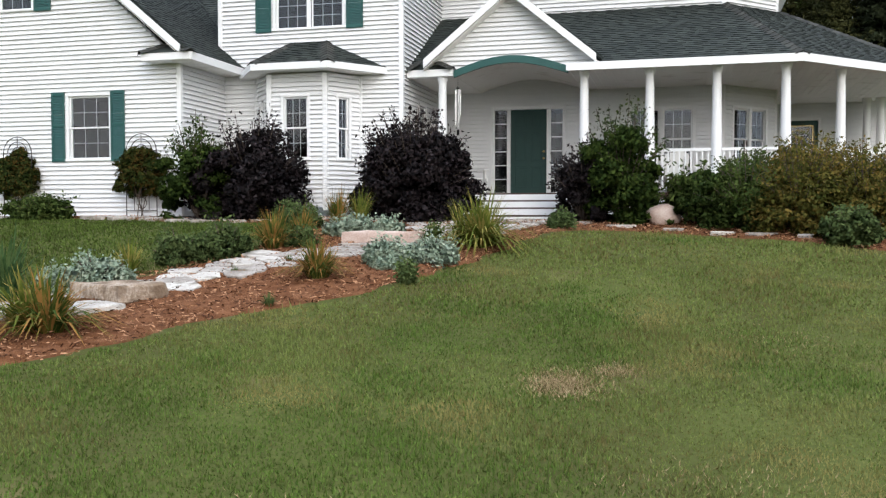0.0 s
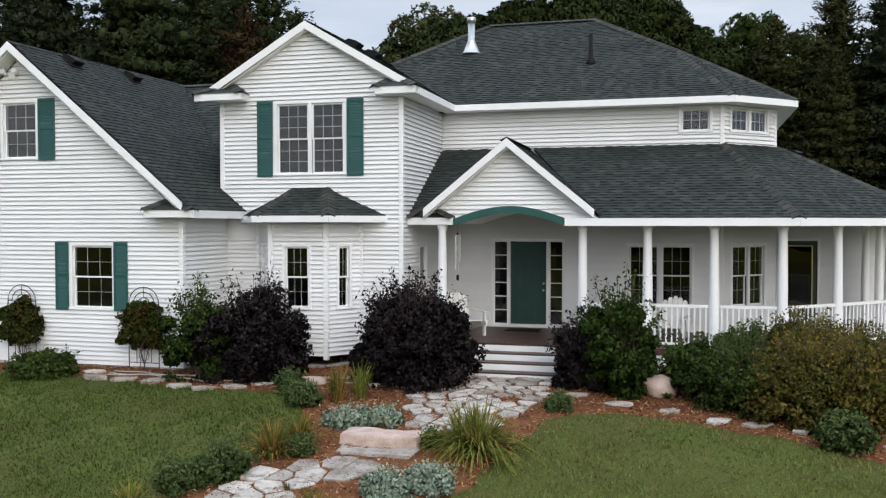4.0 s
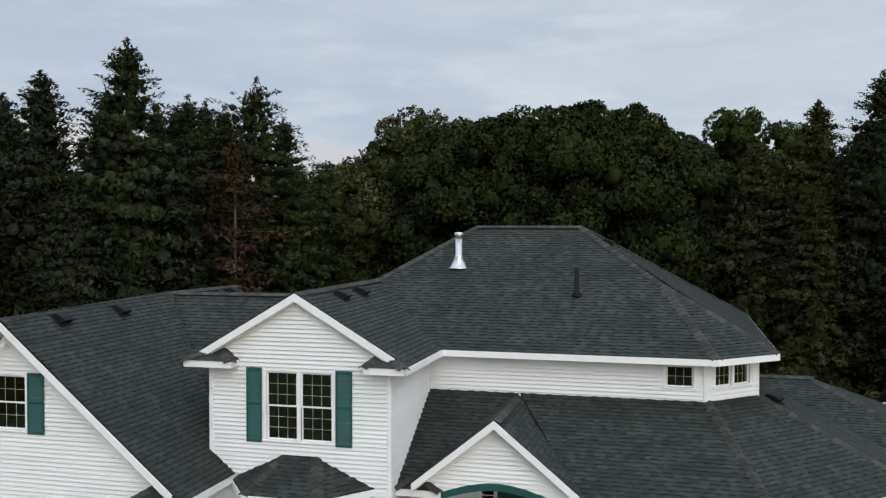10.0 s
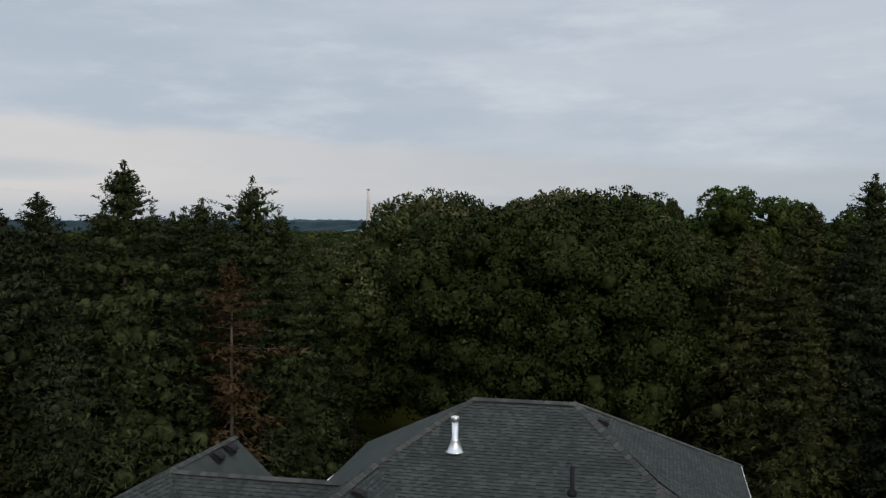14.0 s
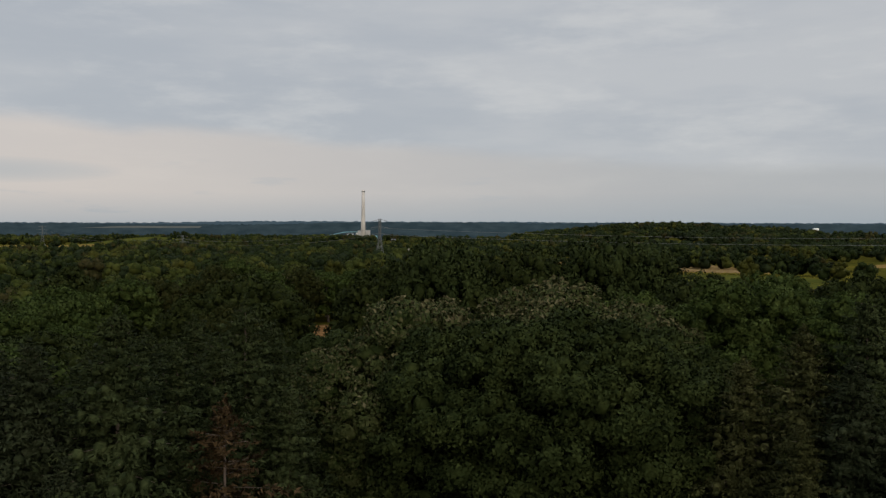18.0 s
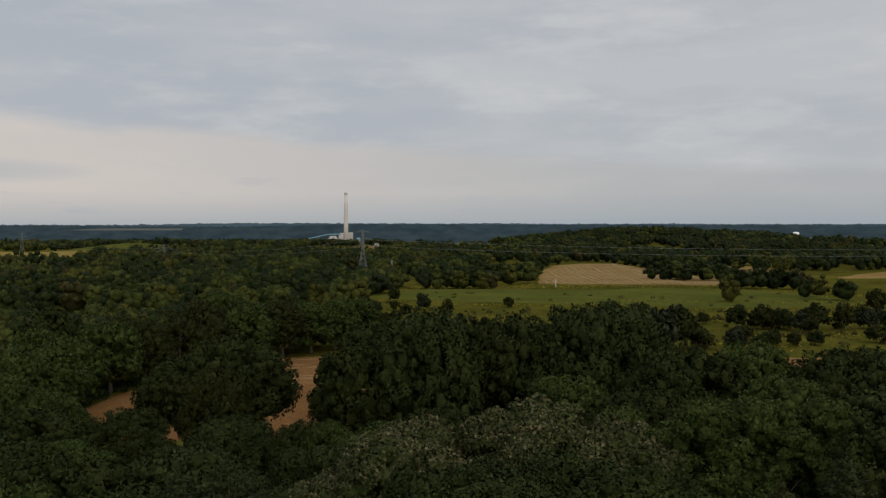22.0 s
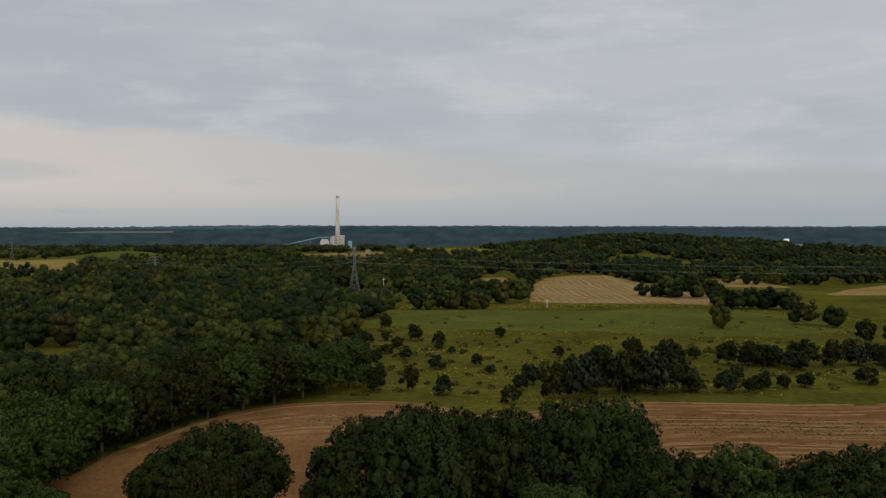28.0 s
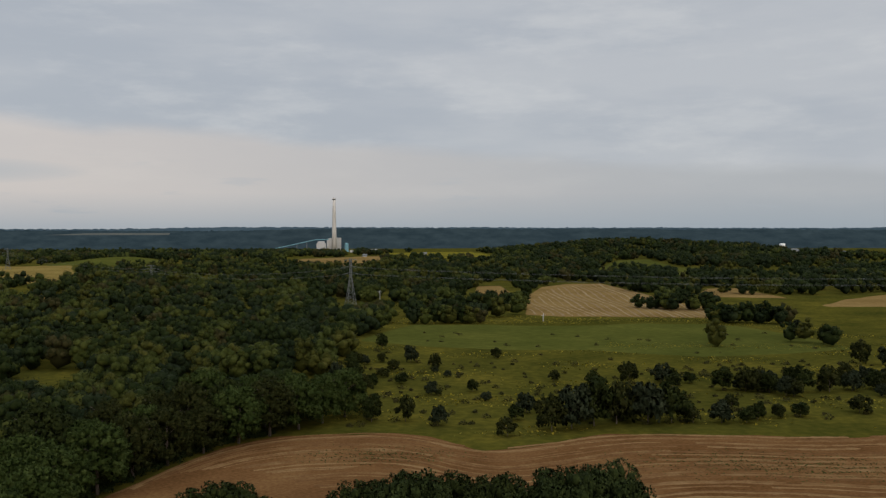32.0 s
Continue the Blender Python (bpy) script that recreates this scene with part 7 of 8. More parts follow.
def flagstones():
    rng = random.Random(31)
    path = thing("stone_path", "winding path of pale irregular flagstones set in mulch", "path", kind="structure")

    def pave(inside, x0, x1, y0, y1, step, gap, seed_jit):
        pts = []
        ny = int((y1 - y0) / step)
        for j in range(ny):
            for i in range(int((x1 - x0) / (step * 1.25))):
                x = x0 + (i + 0.5 * (j % 2) + rng.uniform(-seed_jit, seed_jit)) * step * 1.25
                y = y0 + (j + rng.uniform(-seed_jit, seed_jit)) * step
                pts.append((x, y))
        for x, y in pts:
            if not inside(x, y) or rng.random() < 0.05:
                continue
            R = step * rng.uniform(0.8, 1.0)
            cell = [(R * 1.15 * math.cos(k * math.pi / 4 + 0.3), R * 0.95 * math.sin(k * math.pi / 4 + 0.3)) for k in range(8)]
            for a, b in pts:
                dx, dy = a - x, b - y
                d = math.hypot(dx, dy)
                if 0 < d < step * 3:
                    cell = half_plane(cell, dx / 2 - dx / d * gap, dy / 2 - dy / d * gap, dx, dy)
            if len(cell) < 3:
                continue
            ob = new("flagstone", slab_mesh([(a + rng.uniform(-0.02, 0.02), b + rng.uniform(-0.02, 0.02)) for a, b in cell], rng.uniform(0.022, 0.05), rng))
            ob.parent = path
            slope = math.degrees(math.atan((float(land(x, y + 0.2)) - float(land(x, y - 0.2))) / 0.4))
            ob.matrix_local = pose(x, y, float(land(x, y)) + 0.052, slope + rng.uniform(-1.5, 1.5), rng.uniform(-1.5, 1.5), 0)

    line = [(-6.2, 8.2), (-4.9, 9.3), (-3.55, 11.1), (-3.0, 12.0), (-2.3, 12.75), (-1.5, 13.3), (-0.9, 13.8)]

    def on_path(x, y):
        if math.hypot(x + 3.8, y - 10.5) < 0.42 or math.hypot(x + 4.1, y - 9.95) < 0.4:
            return False
        return min(abs((x - ax) * (by - ay) - (y - ay) * (bx - ax)) / math.hypot(bx - ax, by - ay) if -0.1 <= ((x - ax) * (bx - ax) + (y - ay) * (by - ay)) / ((bx - ax) ** 2 + (by - ay) ** 2) <= 1.1 else 9 for (ax, ay), (bx, by) in zip(line, line[1:])) < 0.52

    pave(on_path, -6.3, -0.6, 8.0, 14.0, 0.36, 0.013, 0.34)
    patio = lambda x, y: y > 14.9 and y < 20.2 and x > np.interp(y, (14.9, 15.9, 18.3, 20.2), (-0.5, -0.75, -0.45, 0.2)) and x < np.interp(y, (14.9, 15.9, 18.4, 20.2), (0.7, 1.6, 2.5, 2.5))
    pave(patio, -1.2, 3.0, 14.6, 20.4, 0.33, 0.035, 0.36)
    meshes = [slab_mesh([(math.cos(k * 1.05 + rng.uniform(-0.25, 0.25)) * rng.uniform(0.8, 1.1), math.sin(k * 1.05 + rng.uniform(-0.25, 0.25)) * rng.uniform(0.4, 0.62)) for k in range(6)], 0.16, rng) for _ in range(9)]
    edging = [(-7.4, 19.0), (-7.2, 18.45), (-6.55, 18.3), (-5.85, 18.2), (-5.25, 17.8), (-4.72, 17.6), (-4.15, 17.75), (-3.63, 17.95), (-3.1, 18.05), (-1.37, 17.82), (-0.69, 17.63), (2.57, 17.02), (3.27, 16.45), (4.11, 16.06), (4.8, 15.51), (5.39, 15.24), (6.07, 14.89), (6.6, 14.6), (7.3, 14.1), (-8.9, 19.4)]
    for k, (x, y) in enumerate(edging):
        ob = thing("edging_stone", "pale flat limestone edging the bed", "stone", spot(x, y, 0.05, rng.uniform(-25, 25), rng.uniform(0.24, 0.34), rng.uniform(-4, 4)), "stones edging the beds", data=meshes[(k * 2) % 9])


flagstones()


def rough_block(name, label, L, W, H, x, y, turn, up, mat, seed, category="stone"):
    """A quarried block with broken faces."""
    bm = bmesh.new()
    bmesh.ops.create_cube(bm, size=1.0)
    bmesh.ops.subdivide_edges(bm, edges=bm.edges[:], cuts=7, use_grid_fill=True)
    for v in bm.verts:
        p = Vector((v.co.x * L, v.co.y * W, v.co.z * H))
        k = noise.noise(p * 3.1 + Vector((seed, 0, 0))) * 0.045 + noise.noise(p * 11 + Vector((0, seed, 0))) * 0.014
        edge = sum(abs(c) > 0.46 for c in v.co)
        p *= 1 - (0.03 if edge >= 2 else 0)
        v.co = p + Vector((v.co.x, v.co.y, v.co.z * 0.45)) * k * 2
    me = bpy.data.meshes.new(name)
    bm.to_mesh(me)
    bm.free()
    me.materials.append(mat)
    return thing(name, label, category, spot(x, y, up, turn), data=me)


rough_block("step_stone", "thick quarried limestone step in the path", 1.02, 0.62, 0.20, -3.8, 10.5, -38, 0.12, M_SLAB, 1)
rough_block("step_stone", "flat grey limestone step below the thick slab", 1.15, 0.6, 0.12, -4.1, 9.95, -38, 0.03, M_STONE, 5)
rough_block("step_stone", "long pink-grey limestone step in the path", 1.32, 0.50, 0.22, -0.95, 14.42, -14, 0.12, M_BOULDER, 3)
rough_block("step_stone", "flat limestone step below the pink slab", 1.25, 0.45, 0.1, -1.0, 14.0, -14, 0.04, M_STONE, 4)
rough_block("flat_rock", "broad flat rock in the mulch bed", 0.75, 0.5, 0.2, -2.75, 18.0, 20, 0.05, M_BOULDER, 6)


def boulder():
    bm = bmesh.new()
    bmesh.ops.create_icosphere(bm, subdivisions=4, radius=1.0)
    for v in bm.verts:
        p = v.co.copy()
        k = 1 + 0.14 * noise.noise(p * 1.3 + Vector((3, 1, 0))) + 0.04 * noise.noise(p * 5) + 0.012 * noise.noise(p * 16)
        v.co = Vector((p.x * 0.34, p.y * 0.26, p.z * 0.25)) * k
    me = bpy.data.meshes.new("boulder")
    bm.to_mesh(me)
    bm.free()
    me.shade_smooth()
    me.materials.append(M_BOULDER)
    thing("boulder", "rounded pink granite boulder in the bed", "boulder", spot(4.2, 17.15, 0.17), data=me)


boulder()


# ---- plants by the house ----
def bush(label, x, y, w, h, mat, seed, leaf=0.055, clumps=110, leaves=95, shoots=26, name="shrub", depth=None, group="", base=0.05, lump=0.2, mat2=None, split=0.0):
    rng = random.Random(seed)
    R = w / 2 * 0.9
    ob = thing(name, label, "shrub", spot(x, y, 0.0), group)
    me = crown("foliage", R, h * 0.9, base - 0.4 * h, max(14, clumps // 4), 12, leaves, leaf, mat, seed, lump + 0.12, 0.2, 0.42, 0.9, (0.5, 1.75))
    tagged(part("foliage", me, None, ob), kind="stuff")
    s, pts, nrm = Shape(), [], []
    for k in range(2 * shoots + 7):
        a, el = k * 2.4 + rng.random(), rng.uniform(0.35, 1.35)
        d = Vector((math.cos(a) * math.cos(el), math.sin(a) * math.cos(el), math.sin(el)))
        L = (R if el < 0.8 else h * 0.55) * rng.uniform(1.0, 1.32)
        p0, p1 = Vector((0, 0, 0)), Vector((d.x * R * 1.15 * rng.uniform(0.8, 1.15), d.y * R * 1.15 * rng.uniform(0.8, 1.15), h * (0.2 + 0.98 * math.sin(el) * rng.uniform(0.8, 1.15))))
        mid = p0.lerp(p1, 0.5) + Vector((0, 0, 0.12 * h))
        s.tube([p0, mid, p1], 0.018, 4, 0.004)
        for q in range(46):
            f = rng.uniform(0.45, 1.0)
            p = (mid.lerp(p1, (f - 0.5) * 2) if f > 0.5 else p0.lerp(mid, f * 2)) + Vector((rng.gauss(0, 0.055), rng.gauss(0, 0.055), rng.gauss(0, 0.05)))
            pts.append(p)
    tagged(part("branching", s, M_BARK, ob), kind="stuff")
    pts = np.array([tuple(p) for p in pts])
    V = leaf_quads(pts, leaf * 0.95, np.random.default_rng(seed), 0.5)
    tagged(part("shoot_leaves", raw_mesh("shoot_leaves", V, quad_faces(len(pts)), mat2 or mat), None, ob), kind="stuff")
    if depth:
        ob.scale = (1, depth, 1)
    return ob


bush("purple-black leaved shrub against the white siding", -3.95, 18.75, 2.5, 1.95, M_PURPLE, 3, shoots=24)
bush("fresh green shrub growing into the purple one", -5.05, 18.6, 1.6, 1.9, M_SHRUB, 4, clumps=55, leaves=70, shoots=20)
bush("large purple-black leaved shrub beside the steps", -0.6, 18.25, 2.55, 1.92, M_PURPLE, 5, clumps=140, leaves=105, shoots=44)
bush("green shrub with yellow lower leaves by the steps", 3.45, 17.45, 2.0, 2.0, M_SHRUB, 6, clumps=70, leaves=80, shoots=22)
bush("dark purple shrub leaning over the steps", 2.75, 17.75, 1.5, 1.45, M_PURPLE, 7, clumps=45, leaves=60, shoots=22)
bush("deep green shrub below the porch rail", 4.75, 17.25, 1.4, 1.1, M_HEDGEG, 8, leaf=0.06, clumps=50, leaves=70, shoots=10)
for k, (x, y, w, h, mat, label) in enumerate(((5.5, 16.3, 1.9, 1.35, M_HEDGEG, "deep green spreading shrub below the porch"), (6.25, 15.75, 2.0, 1.5, M_HEDGE, "olive and bronze barberry shrub below the porch"), (7.25, 15.5, 2.0, 1.45, M_HEDGE, "olive and bronze barberry shrub below the porch"),
                                              (6.8, 16.6, 1.9, 1.75, M_HEDGE, "taller bronze barberry shrub at the rail"), (8.1, 15.4, 1.9, 1.35, M_HEDGE, "olive and bronze barberry shrub below the porch"), (8.8, 16.6, 1.9, 1.5, M_HEDGEG, "deep green spreading shrub below the porch"), (5.9, 17.4, 1.7, 1.35, M_HEDGEG, "deep green spreading shrub below the porch"), (9.2, 15.2, 1.9, 1.3, M_HEDGE, "olive and bronze barberry shrub below the porch"), (7.9, 17.4, 1.7, 1.4, M_HEDGE, "olive and bronze barberry shrub below the porch"))):
    bush(label, x, y, w * 1.05, h * 0.88, mat, 60 + k, leaf=0.045, clumps=72, leaves=85, shoots=40, group="shrubs along the porch", lump=0.25)
bush("low grey-green shrub at the bed's corner", 6.45, 14.2, 1.0, 0.55, M_HERB, 81, leaf=0.05, clumps=34, leaves=50, shoots=8)
bush("low dark green mound against the wall", -8.45, 18.95, 1.7, 0.52, M_HEDGEG, 82, leaf=0.05, clumps=40, leaves=60, shoots=10)
bush("small green plant at the patio edge", 2.1, 16.0, 0.5, 0.3, M_HERB, 83, leaf=0.045, clumps=20, leaves=40, shoots=6)
for k, (x, y, w, h) in enumerate(((-3.75, 12.75, 0.8, 0.45), (-3.2, 13.1, 0.8, 0.5), (-3.45, 12.95, 0.5, 0.38), (-2.55, 16.5, 0.7, 0.42), (-2.95, 17.35, 0.6, 0.4), (-0.45, 11.3, 0.14, 0.24), (-2.2, 13.9, 0.5, 0.3), (-0.15, 14.2, 0.2, 0.28))):
    bush("soft green herb clump beside the path", x, y, w, h, M_HERB, 90 + k, leaf=0.04, clumps=26, leaves=42, shoots=8, name="herb_clump", group="herbs beside the path")
for k, (x, y, w, h) in enumerate(((-4.25, 11.05, 0.95, 0.42), (-4.6, 10.75, 0.6, 0.32), (-1.55, 15.3, 1.0, 0.35), (-0.95, 15.35, 0.6, 0.32), (-0.72, 12.45, 0.85, 0.36), (-0.15, 12.65, 0.9, 0.36), (-0.75, 12.15, 0.5, 0.2))):
    bush("silvery green mounded sage plant in the mulch", x, y, w, h, M_SILVER, 110 + k, leaf=0.034, clumps=42, leaves=60, shoots=4, name="silver_mound", group="silver plants by the path", lump=0.22)


def tuft(label, x, y, n, length, width, mat, seed, spread=0.8, name="grass_tuft", dry=0):
    """Arching strap leaves from one crown."""
    rng = np.random.default_rng(seed)
    a, L = rng.uniform(0, 2 * math.pi, n), length * rng.uniform(0.55, 1.1, n)
    out = spread * rng.uniform(0.15, 1.0, n)
    r0 = rng.uniform(0, 0.16, n) * length
    d = np.column_stack([np.cos(a), np.sin(a)])
    side = np.column_stack([-np.sin(a), np.cos(a), np.zeros(n)]) * (width * rng.uniform(0.7, 1.2, n))[:, None]
    rows = []
    for f, w in ((0, 0.7), (0.35, 1.0), (0.7, 0.8), (1.0, 0.08)):
        rad = r0 + L * out * f ** 1.5 * 0.75
        z = L * (f * (1 - 0.25 * out) - 0.55 * out * f ** 2.6)
        c = np.column_stack([d * rad[:, None], z])
        rows += [c - side * w, c + side * w]
    V = np.stack(rows, 1).reshape(-1, 3)
    k = np.arange(n)[:, None] * 8
    F = np.concatenate([k + np.array([[2 * r, 2 * r + 1, 2 * r + 3, 2 * r + 2]]) for r in range(3)])
    ob = thing(name, label, "plant", spot(x, y, 0.02))
    tagged(part("foliage", raw_mesh("foliage", V, F, mat), None, ob), kind="stuff")
    s = Shape().lathe([(0.02, -0.05), (0.09 * length / 0.6, 0.0), (0.05, 0.06), (0.0, 0.08)], 8)
    part("crown", s, M_MULCH, ob)
    return ob


tuft("big arching daylily clump, yellow-green", 0.6, 13.95, 520, 1.15, 0.013, M_LILY, 1, 1.5)
tuft("arching daylily clump, yellow-green", 0.35, 14.2, 200, 1.0, 0.012, M_LILY, 2, 1.4)
tuft("upright browning grass clump in the mulch", -1.6, 11.45, 420, 0.74, 0.008, M_RUSTY, 3, 1.15)
tuft("green and brown iris clump beside the path", -3.85, 8.75, 260, 0.85, 0.014, M_RUSTY, 4, 1.35)
tuft("green iris clump beside the path", -4.1, 8.85, 150, 0.85, 0.015, M_LILY, 14, 1.2)
tuft("tall dark green iris fan", -5.05, 10.3, 120, 1.0, 0.018, M_IRIS, 5, 0.75)
tuft("tall dark green iris fan", -5.4, 9.9, 80, 0.9, 0.018, M_IRIS, 15, 0.75)
tuft("browning daylily clump beside the path", -2.6, 13.8, 300, 0.8, 0.010, M_RUSTY, 6, 1.1)
tuft("browning daylily clump beside the path", -2.25, 14.35, 240, 0.75, 0.010, M_RUSTY, 7, 1.1)
tuft("young green daylily clump at the lawn's edge", -4.2, 12.05, 130, 0.6, 0.01, M_LILY, 8, 0.9)
tuft("rusty grass clump near the bay window", -1.95, 16.7, 200, 0.85, 0.008, M_RUSTY, 9, 0.6)
tuft("straw-tipped grass clump near the bay window", -1.55, 16.9, 130, 0.9, 0.007, M_LILY, 10, 0.6)
tuft("thin grass growing between the flagstones", -2.15, 12.55, 80, 0.2, 0.004, M_HERB, 11, 0.9)
tuft("thin grass growing between the flagstones", -2.75, 11.85, 80, 0.18, 0.004, M_HERB, 12, 0.9)
tuft("wispy grass tuft at the bed's edge", -1.95, 10.05, 160, 0.24, 0.004, M_HERB, 13, 0.9)


def trellis(u, seed):
    """An arched iron trellis in front of the wall, grown over by a vine."""
    ob = thing("trellis", "dark iron arched trellis against the siding", "trellis", house.matrix_world @ Matrix.Translation((u, -1.68, -0.06)))
    s = Shape()
    for x in (-0.37, 0.37):
        s.tube([(x, 0, 0), (x, 0, 1.45)], 0.011, 6)
    for r in (0.37, 0.26, 0.14):
        s.tube([(-r * math.cos(math.pi * k / 12), 0, 1.45 + r * math.sin(math.pi * k / 12)) for k in range(13)], 0.010, 6)
    for z in (0.18, 0.75, 1.45):
        s.tube([(-0.37, 0, z), (0.37, 0, z)], 0.009, 6)
    for x in (-0.18, 0.0, 0.18):
        s.tube([(x, 0, 0.18), (x, 0, 1.45)], 0.008, 5)
    s.tube([(0, 0, 1.59), (0, 0, 1.82)], 0.008, 5)
    part("frame", s, M_IRON, ob)
    ring = Shape()
    ring.tube([(0.12 * math.cos(k * math.pi / 8), 0.0, 0.34 + 0.12 * math.sin(k * math.pi / 8)) for k in range(17)], 0.008, 5)
    part("scroll", ring, M_IRON, ob)
    vine = thing("climbing_vine", "dense vine with rusty green leaves on a trellis", "vine", house.matrix_world @ Matrix.Translation((u, -1.74, -0.06)) @ Matrix.Diagonal((1, 0.55, 1, 1)))
    part("foliage", crown("foliage", 0.55, 1.55, 0.2, 15, 14, 60, 0.042, M_VINE, seed, 0.4, 0.06, 0.42, 0.9, (0.5, 1.6)), None, vine)
    st = Shape()
    for k in range(5):
        st.tube([(0.1 * math.sin(k), 0, 0), (0.14 * math.cos(2 * k), 0.03, 0.5), (0.25 * math.sin(k * 2.2), 0, 1.1)], 0.012, 5, 0.006)
    part("stems", st, M_BARK, vine)


trellis(-5.28, 200)
trellis(-8.42, 201)


def hose():
    rng = random.Random(2)
    for k, (y0, amp) in enumerate(((18.45, 0.10), (18.25, 0.14), (18.6, 0.08))):
        s = Shape()
        pts = []
        for i in range(60):
            x = -7.0 + i * 0.1
            y = y0 - 0.12 * (x + 4) + amp * math.sin(x * 2.1 + k * 2) + 0.05 * math.sin(x * 7 + k)
            pts.append((x, y, float(land(x, y)) + 0.085))
        s.tube(pts, 0.014, 6)
        thing("garden_hose", "grey garden hose lying loosely on the mulch", "hose", data=s.mesh("garden_hose", M_CONC, True), group="hoses on the mulch")


hose()


# ---- things on the porch ----
def adirondack(u, v, turn):
    ob = thing("adirondack_chair", "weathered white wooden adirondack chair on the porch", "chair", house.matrix_world @ pose(u, v, 0.5, 0, 0, turn), "porch chairs")
    for k in range(6):
        s = Shape().box(-0.27, 0.27, -0.045, 0.045, -0.01, 0.01, 0.004, pose(0, -0.28 + k * 0.1, 0.35 - k * 0.032, -16))
        part("seat_slat", s, M_CHAIR, ob)
    for k in range(5):
        x = -0.22 + k * 0.11
        h = 0.86 - 0.035 * abs(k - 2) ** 1.5
        s = Shape()
        m = pose(x * 1.0, 0.26, 0.2, -24, 0, 0)
        prof = [(-0.047, 0), (0.047, 0), (0.05, h - 0.05), (0.03, h), (-0.03, h), (-0.05, h - 0.05)]
        s.prism([m @ Vector((a, -0.01, b)) for a, b in prof], m.to_3x3() @ Vector((0, 0.02, 0)))
        part("back_slat", s, M_CHAIR, ob)
    for x in (-0.33, 0.33):
        s = Shape()
        pts = [(-0.07, -0.42), (0.07, -0.42), (0.075, -0.2), (0.05, 0.35), (-0.03, 0.38), (-0.06, 0.0)]
        s.prism([(x + a * (1 if x > 0 else -1), b, 0.56) for a, b in pts], (0, 0, 0.022))
        part("armrest", s, M_CHAIR, ob)
        part("front_leg", Shape().box(x - 0.022, x + 0.022, -0.36, -0.26, 0.0, 0.56, 0.004), M_CHAIR, ob)
        part("rear_leg", Shape().box(x * 0.9 - 0.02, x * 0.9 + 0.02, -0.62, 0.32, 0.0, 0.1, 0.004, pose(0, 0.08, 0.14, -13)), M_CHAIR, ob)
    return ob


adirondack(1.0, 1.95, 40)
adirondack(5.72, 1.75, -8)
adirondack(4.45, 2.4, 10)


def porch_bits():
    s = Shape().box(-0.42, 0.42, -0.26, 0.26, 0.0, 0.015, 0.005)
    thing("doormat", "dark grey doormat before the front door", "mat", house.matrix_world @ pose(2.15, 3.2, 0.502), data=s.mesh("doormat", M_BLACK))
    ob = thing("wind_chime", "hanging wind chime with long metal tubes", "chime", house.matrix_world @ pose(0.98, 1.25, 3.1))
    part("hanger", Shape().lathe([(0.0, -0.16), (0.04, -0.2), (0.04, -0.215), (0.0, -0.22)], 12), M_BLACK, ob)
    part("cord", Shape().tube([(0, 0, 0), (0, 0, -1.15)], 0.003, 4), M_BLACK, ob)
    for k in range(5):
        a = k * 2 * math.pi / 5
        part("tube", Shape().tube([(0.06 * math.cos(a), 0.06 * math.sin(a), -0.24), (0.06 * math.cos(a), 0.06 * math.sin(a), -0.82 - 0.07 * k)], 0.011, 8), M_GALV, ob)
    part("sail", Shape().box(-0.03, 0.03, -0.004, 0.004, -1.27, -1.14, 0.003), M_BLACK, ob)


porch_bits()

# ---- far works and houses ----
def power_plant():
    Y, X = 3700, -245
    ob = thing("power_station", "distant power station with one tall pale stack", "power station", pose(X, Y, -42))
    part("stack", Shape().lathe([(10.5, -10), (8.8, 70), (7.0, 144), (6.0, 208), (5.2, 208)], 20), M_STACK, ob, "very tall tapering concrete chimney", True)
    part("stack_rim", Shape().lathe([(7.0, 200), (7.0, 204)], 16), M_STEEL, ob)
    for x0, x1, z1, y in ((-24, -2, 43, 20), (-14, 26, 38, 36), (4, 26, 45, 30), (-70, -34, 23, -10), (-66, -40, 30, -4), (-30, -24, 34, 10)):
        part("building", Shape().box(x0, x1, y - 15, y + 15, -18, z1, 0.6), M_PLANT, ob)
    part("conveyor", Shape().tube([(-22, 0, 38), (-75, -8, 37), (-235, -30, 2)], 1.8, 6), M_TANK, ob, "long sloping conveyor gallery")
    for x, h in ((-110, 28), (-150, 19), (-190, 10)):
        part("trestle", Shape().box(x - 1.2, x + 1.2, -18, -15, -18, h, 0.2), M_STEEL, ob)
    part("tank", Shape().lathe([(8, -18), (8, 18), (6, 22), (0, 24)], 16, Matrix.Translation((50, 0, 0))), M_TANK, ob, "teal domed tank")
    for k, (x, w) in enumerate(((-180, 30), (-118, 26), (-92, 12), (66, 24), (100, 30), (150, 26), (-60, 40), (20, 30))):
        part("shed", Shape().box(x, x + w, -60, -48, -18, -5 + (k % 3) * 2, 0.4), M_PLANT, ob)


power_plant()


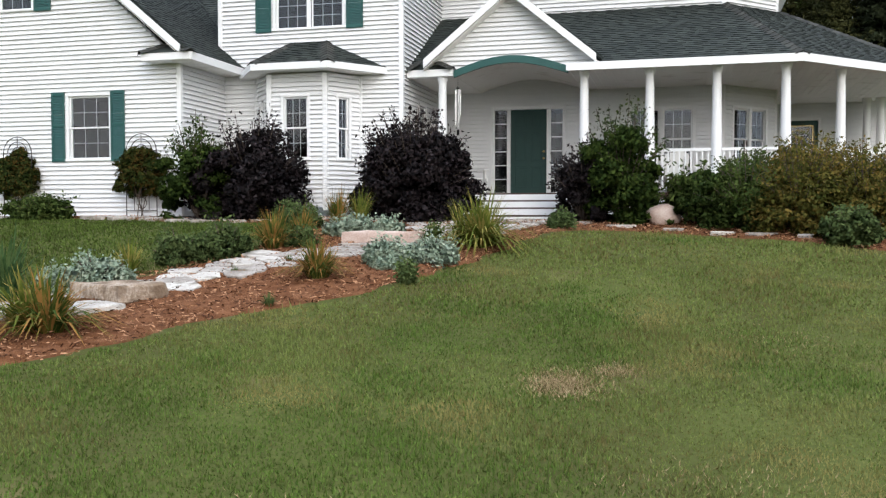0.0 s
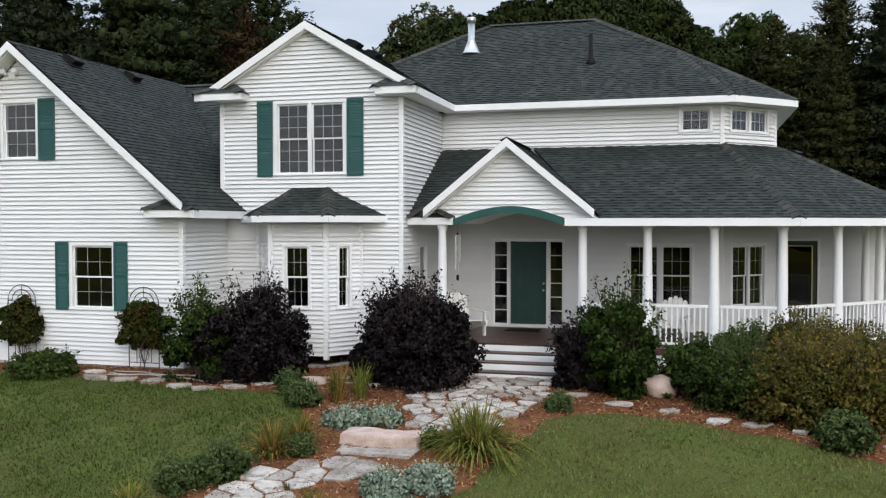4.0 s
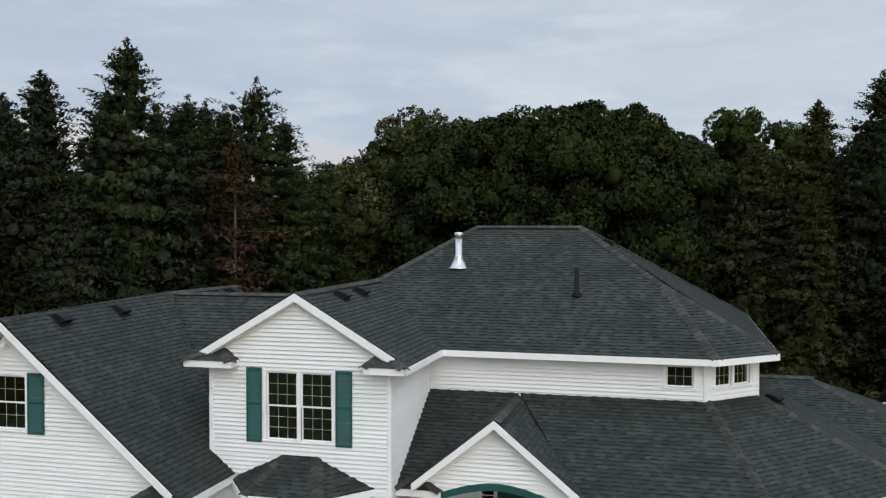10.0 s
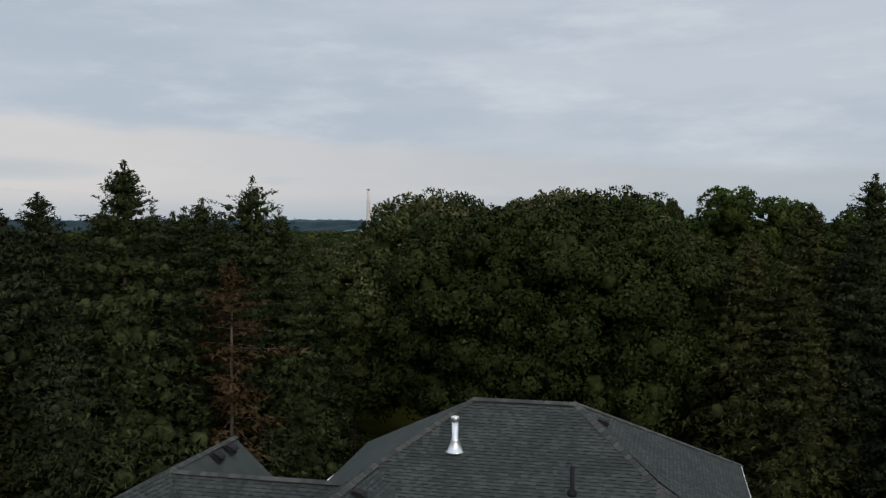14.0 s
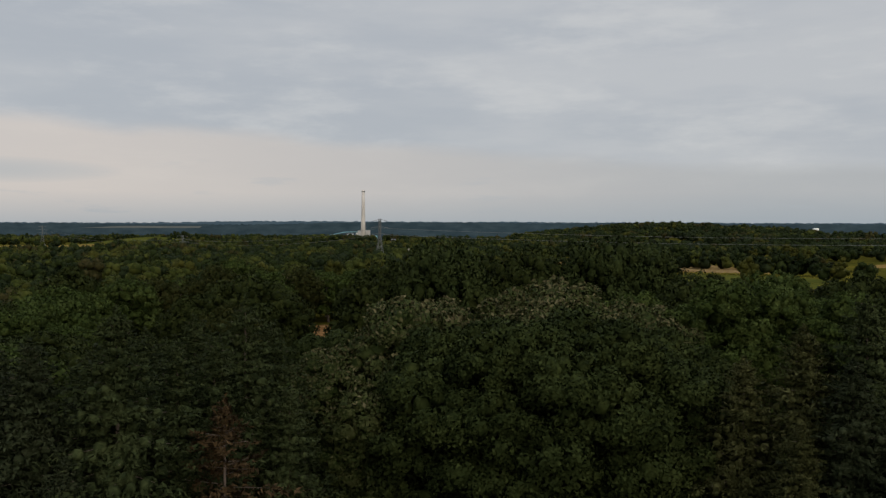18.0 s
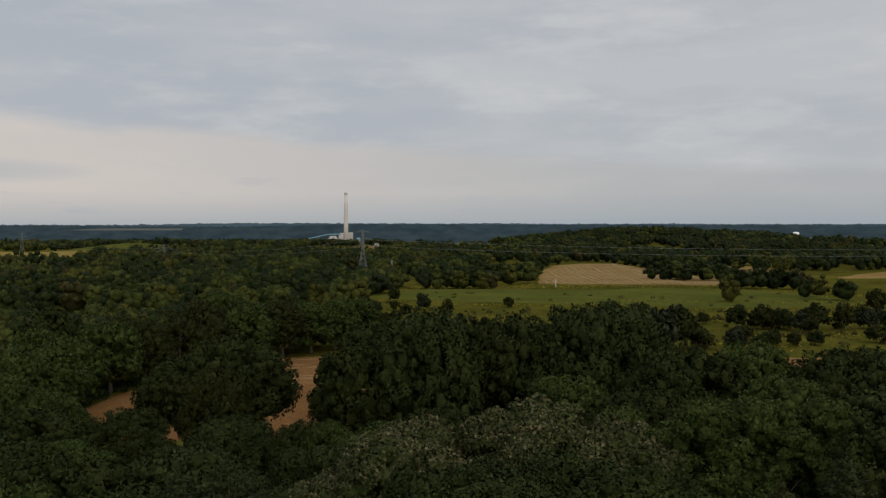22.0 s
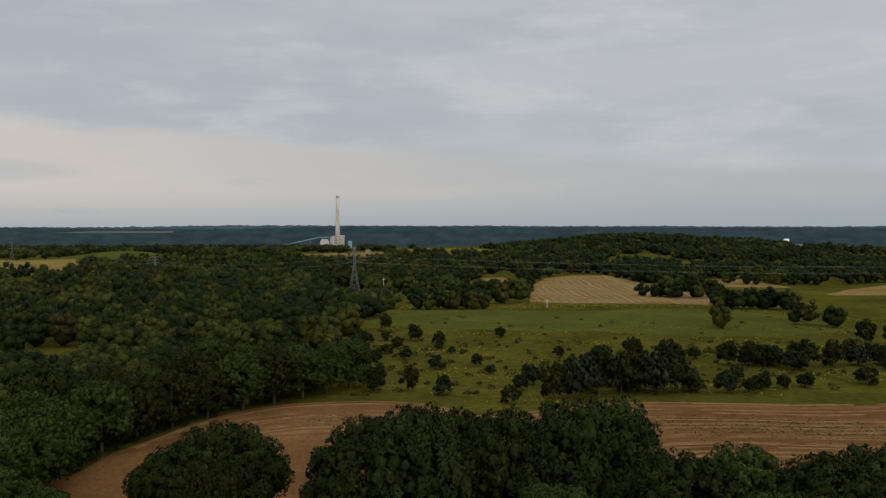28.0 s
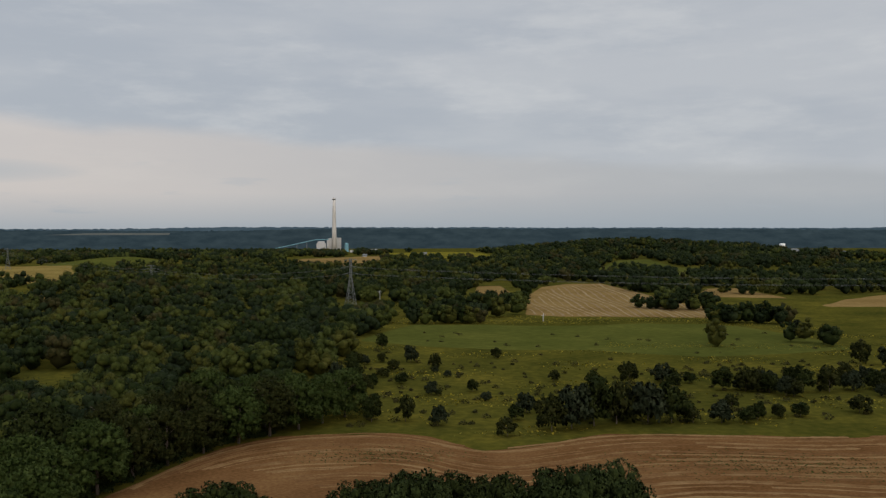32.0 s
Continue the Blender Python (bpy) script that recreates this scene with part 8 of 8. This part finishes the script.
def pylon(x, y, h, turn=0, base=None):
    ob = thing("pylon", "grey steel lattice transmission tower", "pylon", pose(x, y, -9.5, 0, 0, turn), "transmission towers")
    w = lambda z: 3.6 * (1 - 0.8 * min(1, z / (h * 0.62)))
    for sx in (-1, 1):
        for sy in (-1, 1):
            part("leg", Shape().tube([(sx * w(z), sy * w(z), z) for z in (0, h * 0.3, h * 0.62, h)], 0.15, 4), M_STEEL, ob)
    s = Shape()
    n = 9
    for k in range(n):
        z0, z1 = h * k / n, h * (k + 1) / n
        for sx, sy, tx, ty in ((-1, -1, 1, -1), (1, -1, 1, 1), (1, 1, -1, 1), (-1, 1, -1, -1)):
            s.tube([(sx * w(z0), sy * w(z0), z0), (tx * w(z1), ty * w(z1), z1)], 0.12, 3)
            s.tube([(tx * w(z0), ty * w(z0), z0), (sx * w(z1), sy * w(z1), z1)], 0.12, 3)
    part("bracing", s, M_STEEL, ob)
    for z, L in ((h * 0.66, 6.5), (h * 0.8, 7.5), (h * 0.95, 5.5)):
        part("cross_arm", Shape().tube([(-L, 0, z), (-0.8, 0, z + 1.1), (0.8, 0, z + 1.1), (L, 0, z)], 0.15, 4), M_STEEL, ob)
    return ob


TOWERS = [(-33, 690, 36, 20), (-251, 946, 20, 20), (-540, 1290, 30, 20), (560, 600, 32, 20)]
for x, y, h, t in TOWERS:
    pylon(x, y, h, t)


def lines():
    for (xa, ya, ha, _), (xb, yb, hb, _) in ((TOWERS[0], TOWERS[1]), (TOWERS[1], TOWERS[2]), (TOWERS[0], TOWERS[3])):
        for f, off in ((0.66, -5.5), (0.66, 5.5), (0.8, -6.5), (0.8, 6.5)):
            a, b = Vector((xa, ya + off, -9.5 + ha * f)), Vector((xb, yb + off, -9.5 + hb * f))
            s = Shape().tube([a.lerp(b, k / 14) - Vector((0, 0, 22 * (k / 14) * (1 - k / 14))) for k in range(15)], 0.05, 3)
            thing("power_line", "thin sagging overhead power line", "cable", data=s.mesh("power_line", M_STEEL), group="overhead lines")


lines()
for x, y, h in ((-10, 640, 15), (93, 556, 5)):
    ob = thing("utility_pole", "pale wooden utility pole with cross arm", "pole", pose(x, y, float(land(x, y))))
    part("post", Shape().lathe([(0.3, -1), (0.2, h)], 8), M_PLANT, ob)
    part("cross_arm", Shape().box(-1.4, 1.4, -0.1, 0.1, h - 1.4, h - 1.15, 0.02), M_PLANT, ob)


def far_house(x, y, w, h, turn, label, wall, roof, group):
    ob = thing("far_house", label, "house", pose(x, y, float(land(x, y)), 0, 0, turn), group)
    part("wall", Shape().box(-w / 2, w / 2, -4, 4, -2, h, 0.1), wall, ob)
    part("roof", Shape().prism([(-w / 2 - 0.6, -4.8, h), (-w / 2 - 0.6, 4.8, h), (-w / 2 - 0.6, 0, h + 3)], (w + 1.2, 0, 0)), roof, ob)
    for k in range(3):
        part("window", Shape().box(-w * 0.32 + k * w * 0.28, -w * 0.32 + k * w * 0.28 + 1.2, -4.08, -4.0, h * 0.5, h * 0.5 + 1.4, 0.02), M_DARK, ob)


rng_far = random.Random(6)
for k in range(26):
    far_house(742 + k * 11 + rng_far.uniform(-4, 4), 1612 + k * 2.5 + (k % 3) * 34 + rng_far.uniform(-8, 8), rng_far.uniform(9, 13), rng_far.uniform(4, 5.6), rng_far.uniform(-20, 20), "pale house in a distant row of roofs", rng_far.choice((M_PLANT, M_STACK, M_PLANT)), M_STEEL, "far row of houses")
for x, y in ((316, 1437), (67, 1980), (-330, 1780), (-150, 1840), (-60, 1830), (-230, 1800), (300, 1150)):
    far_house(x, y, 8, 3, 15, "small pale farm building among the woods", M_PLANT, M_STEEL, "farm buildings")


def water_tower(x, y):
    ob = thing("water_tower", "white water tank above distant trees", "water tower", pose(x, y, float(land(x, y))))
    part("tank", Shape().lathe([(0, 8), (5, 8.4), (5.5, 9.5), (5.5, 14.5), (4.6, 16), (0, 16.8)], 18), M_CHAIR, ob, smooth=True)
    part("column", Shape().lathe([(3, -2), (2.4, 8.4)], 12), M_CHAIR, ob)


water_tower(722, 1640)
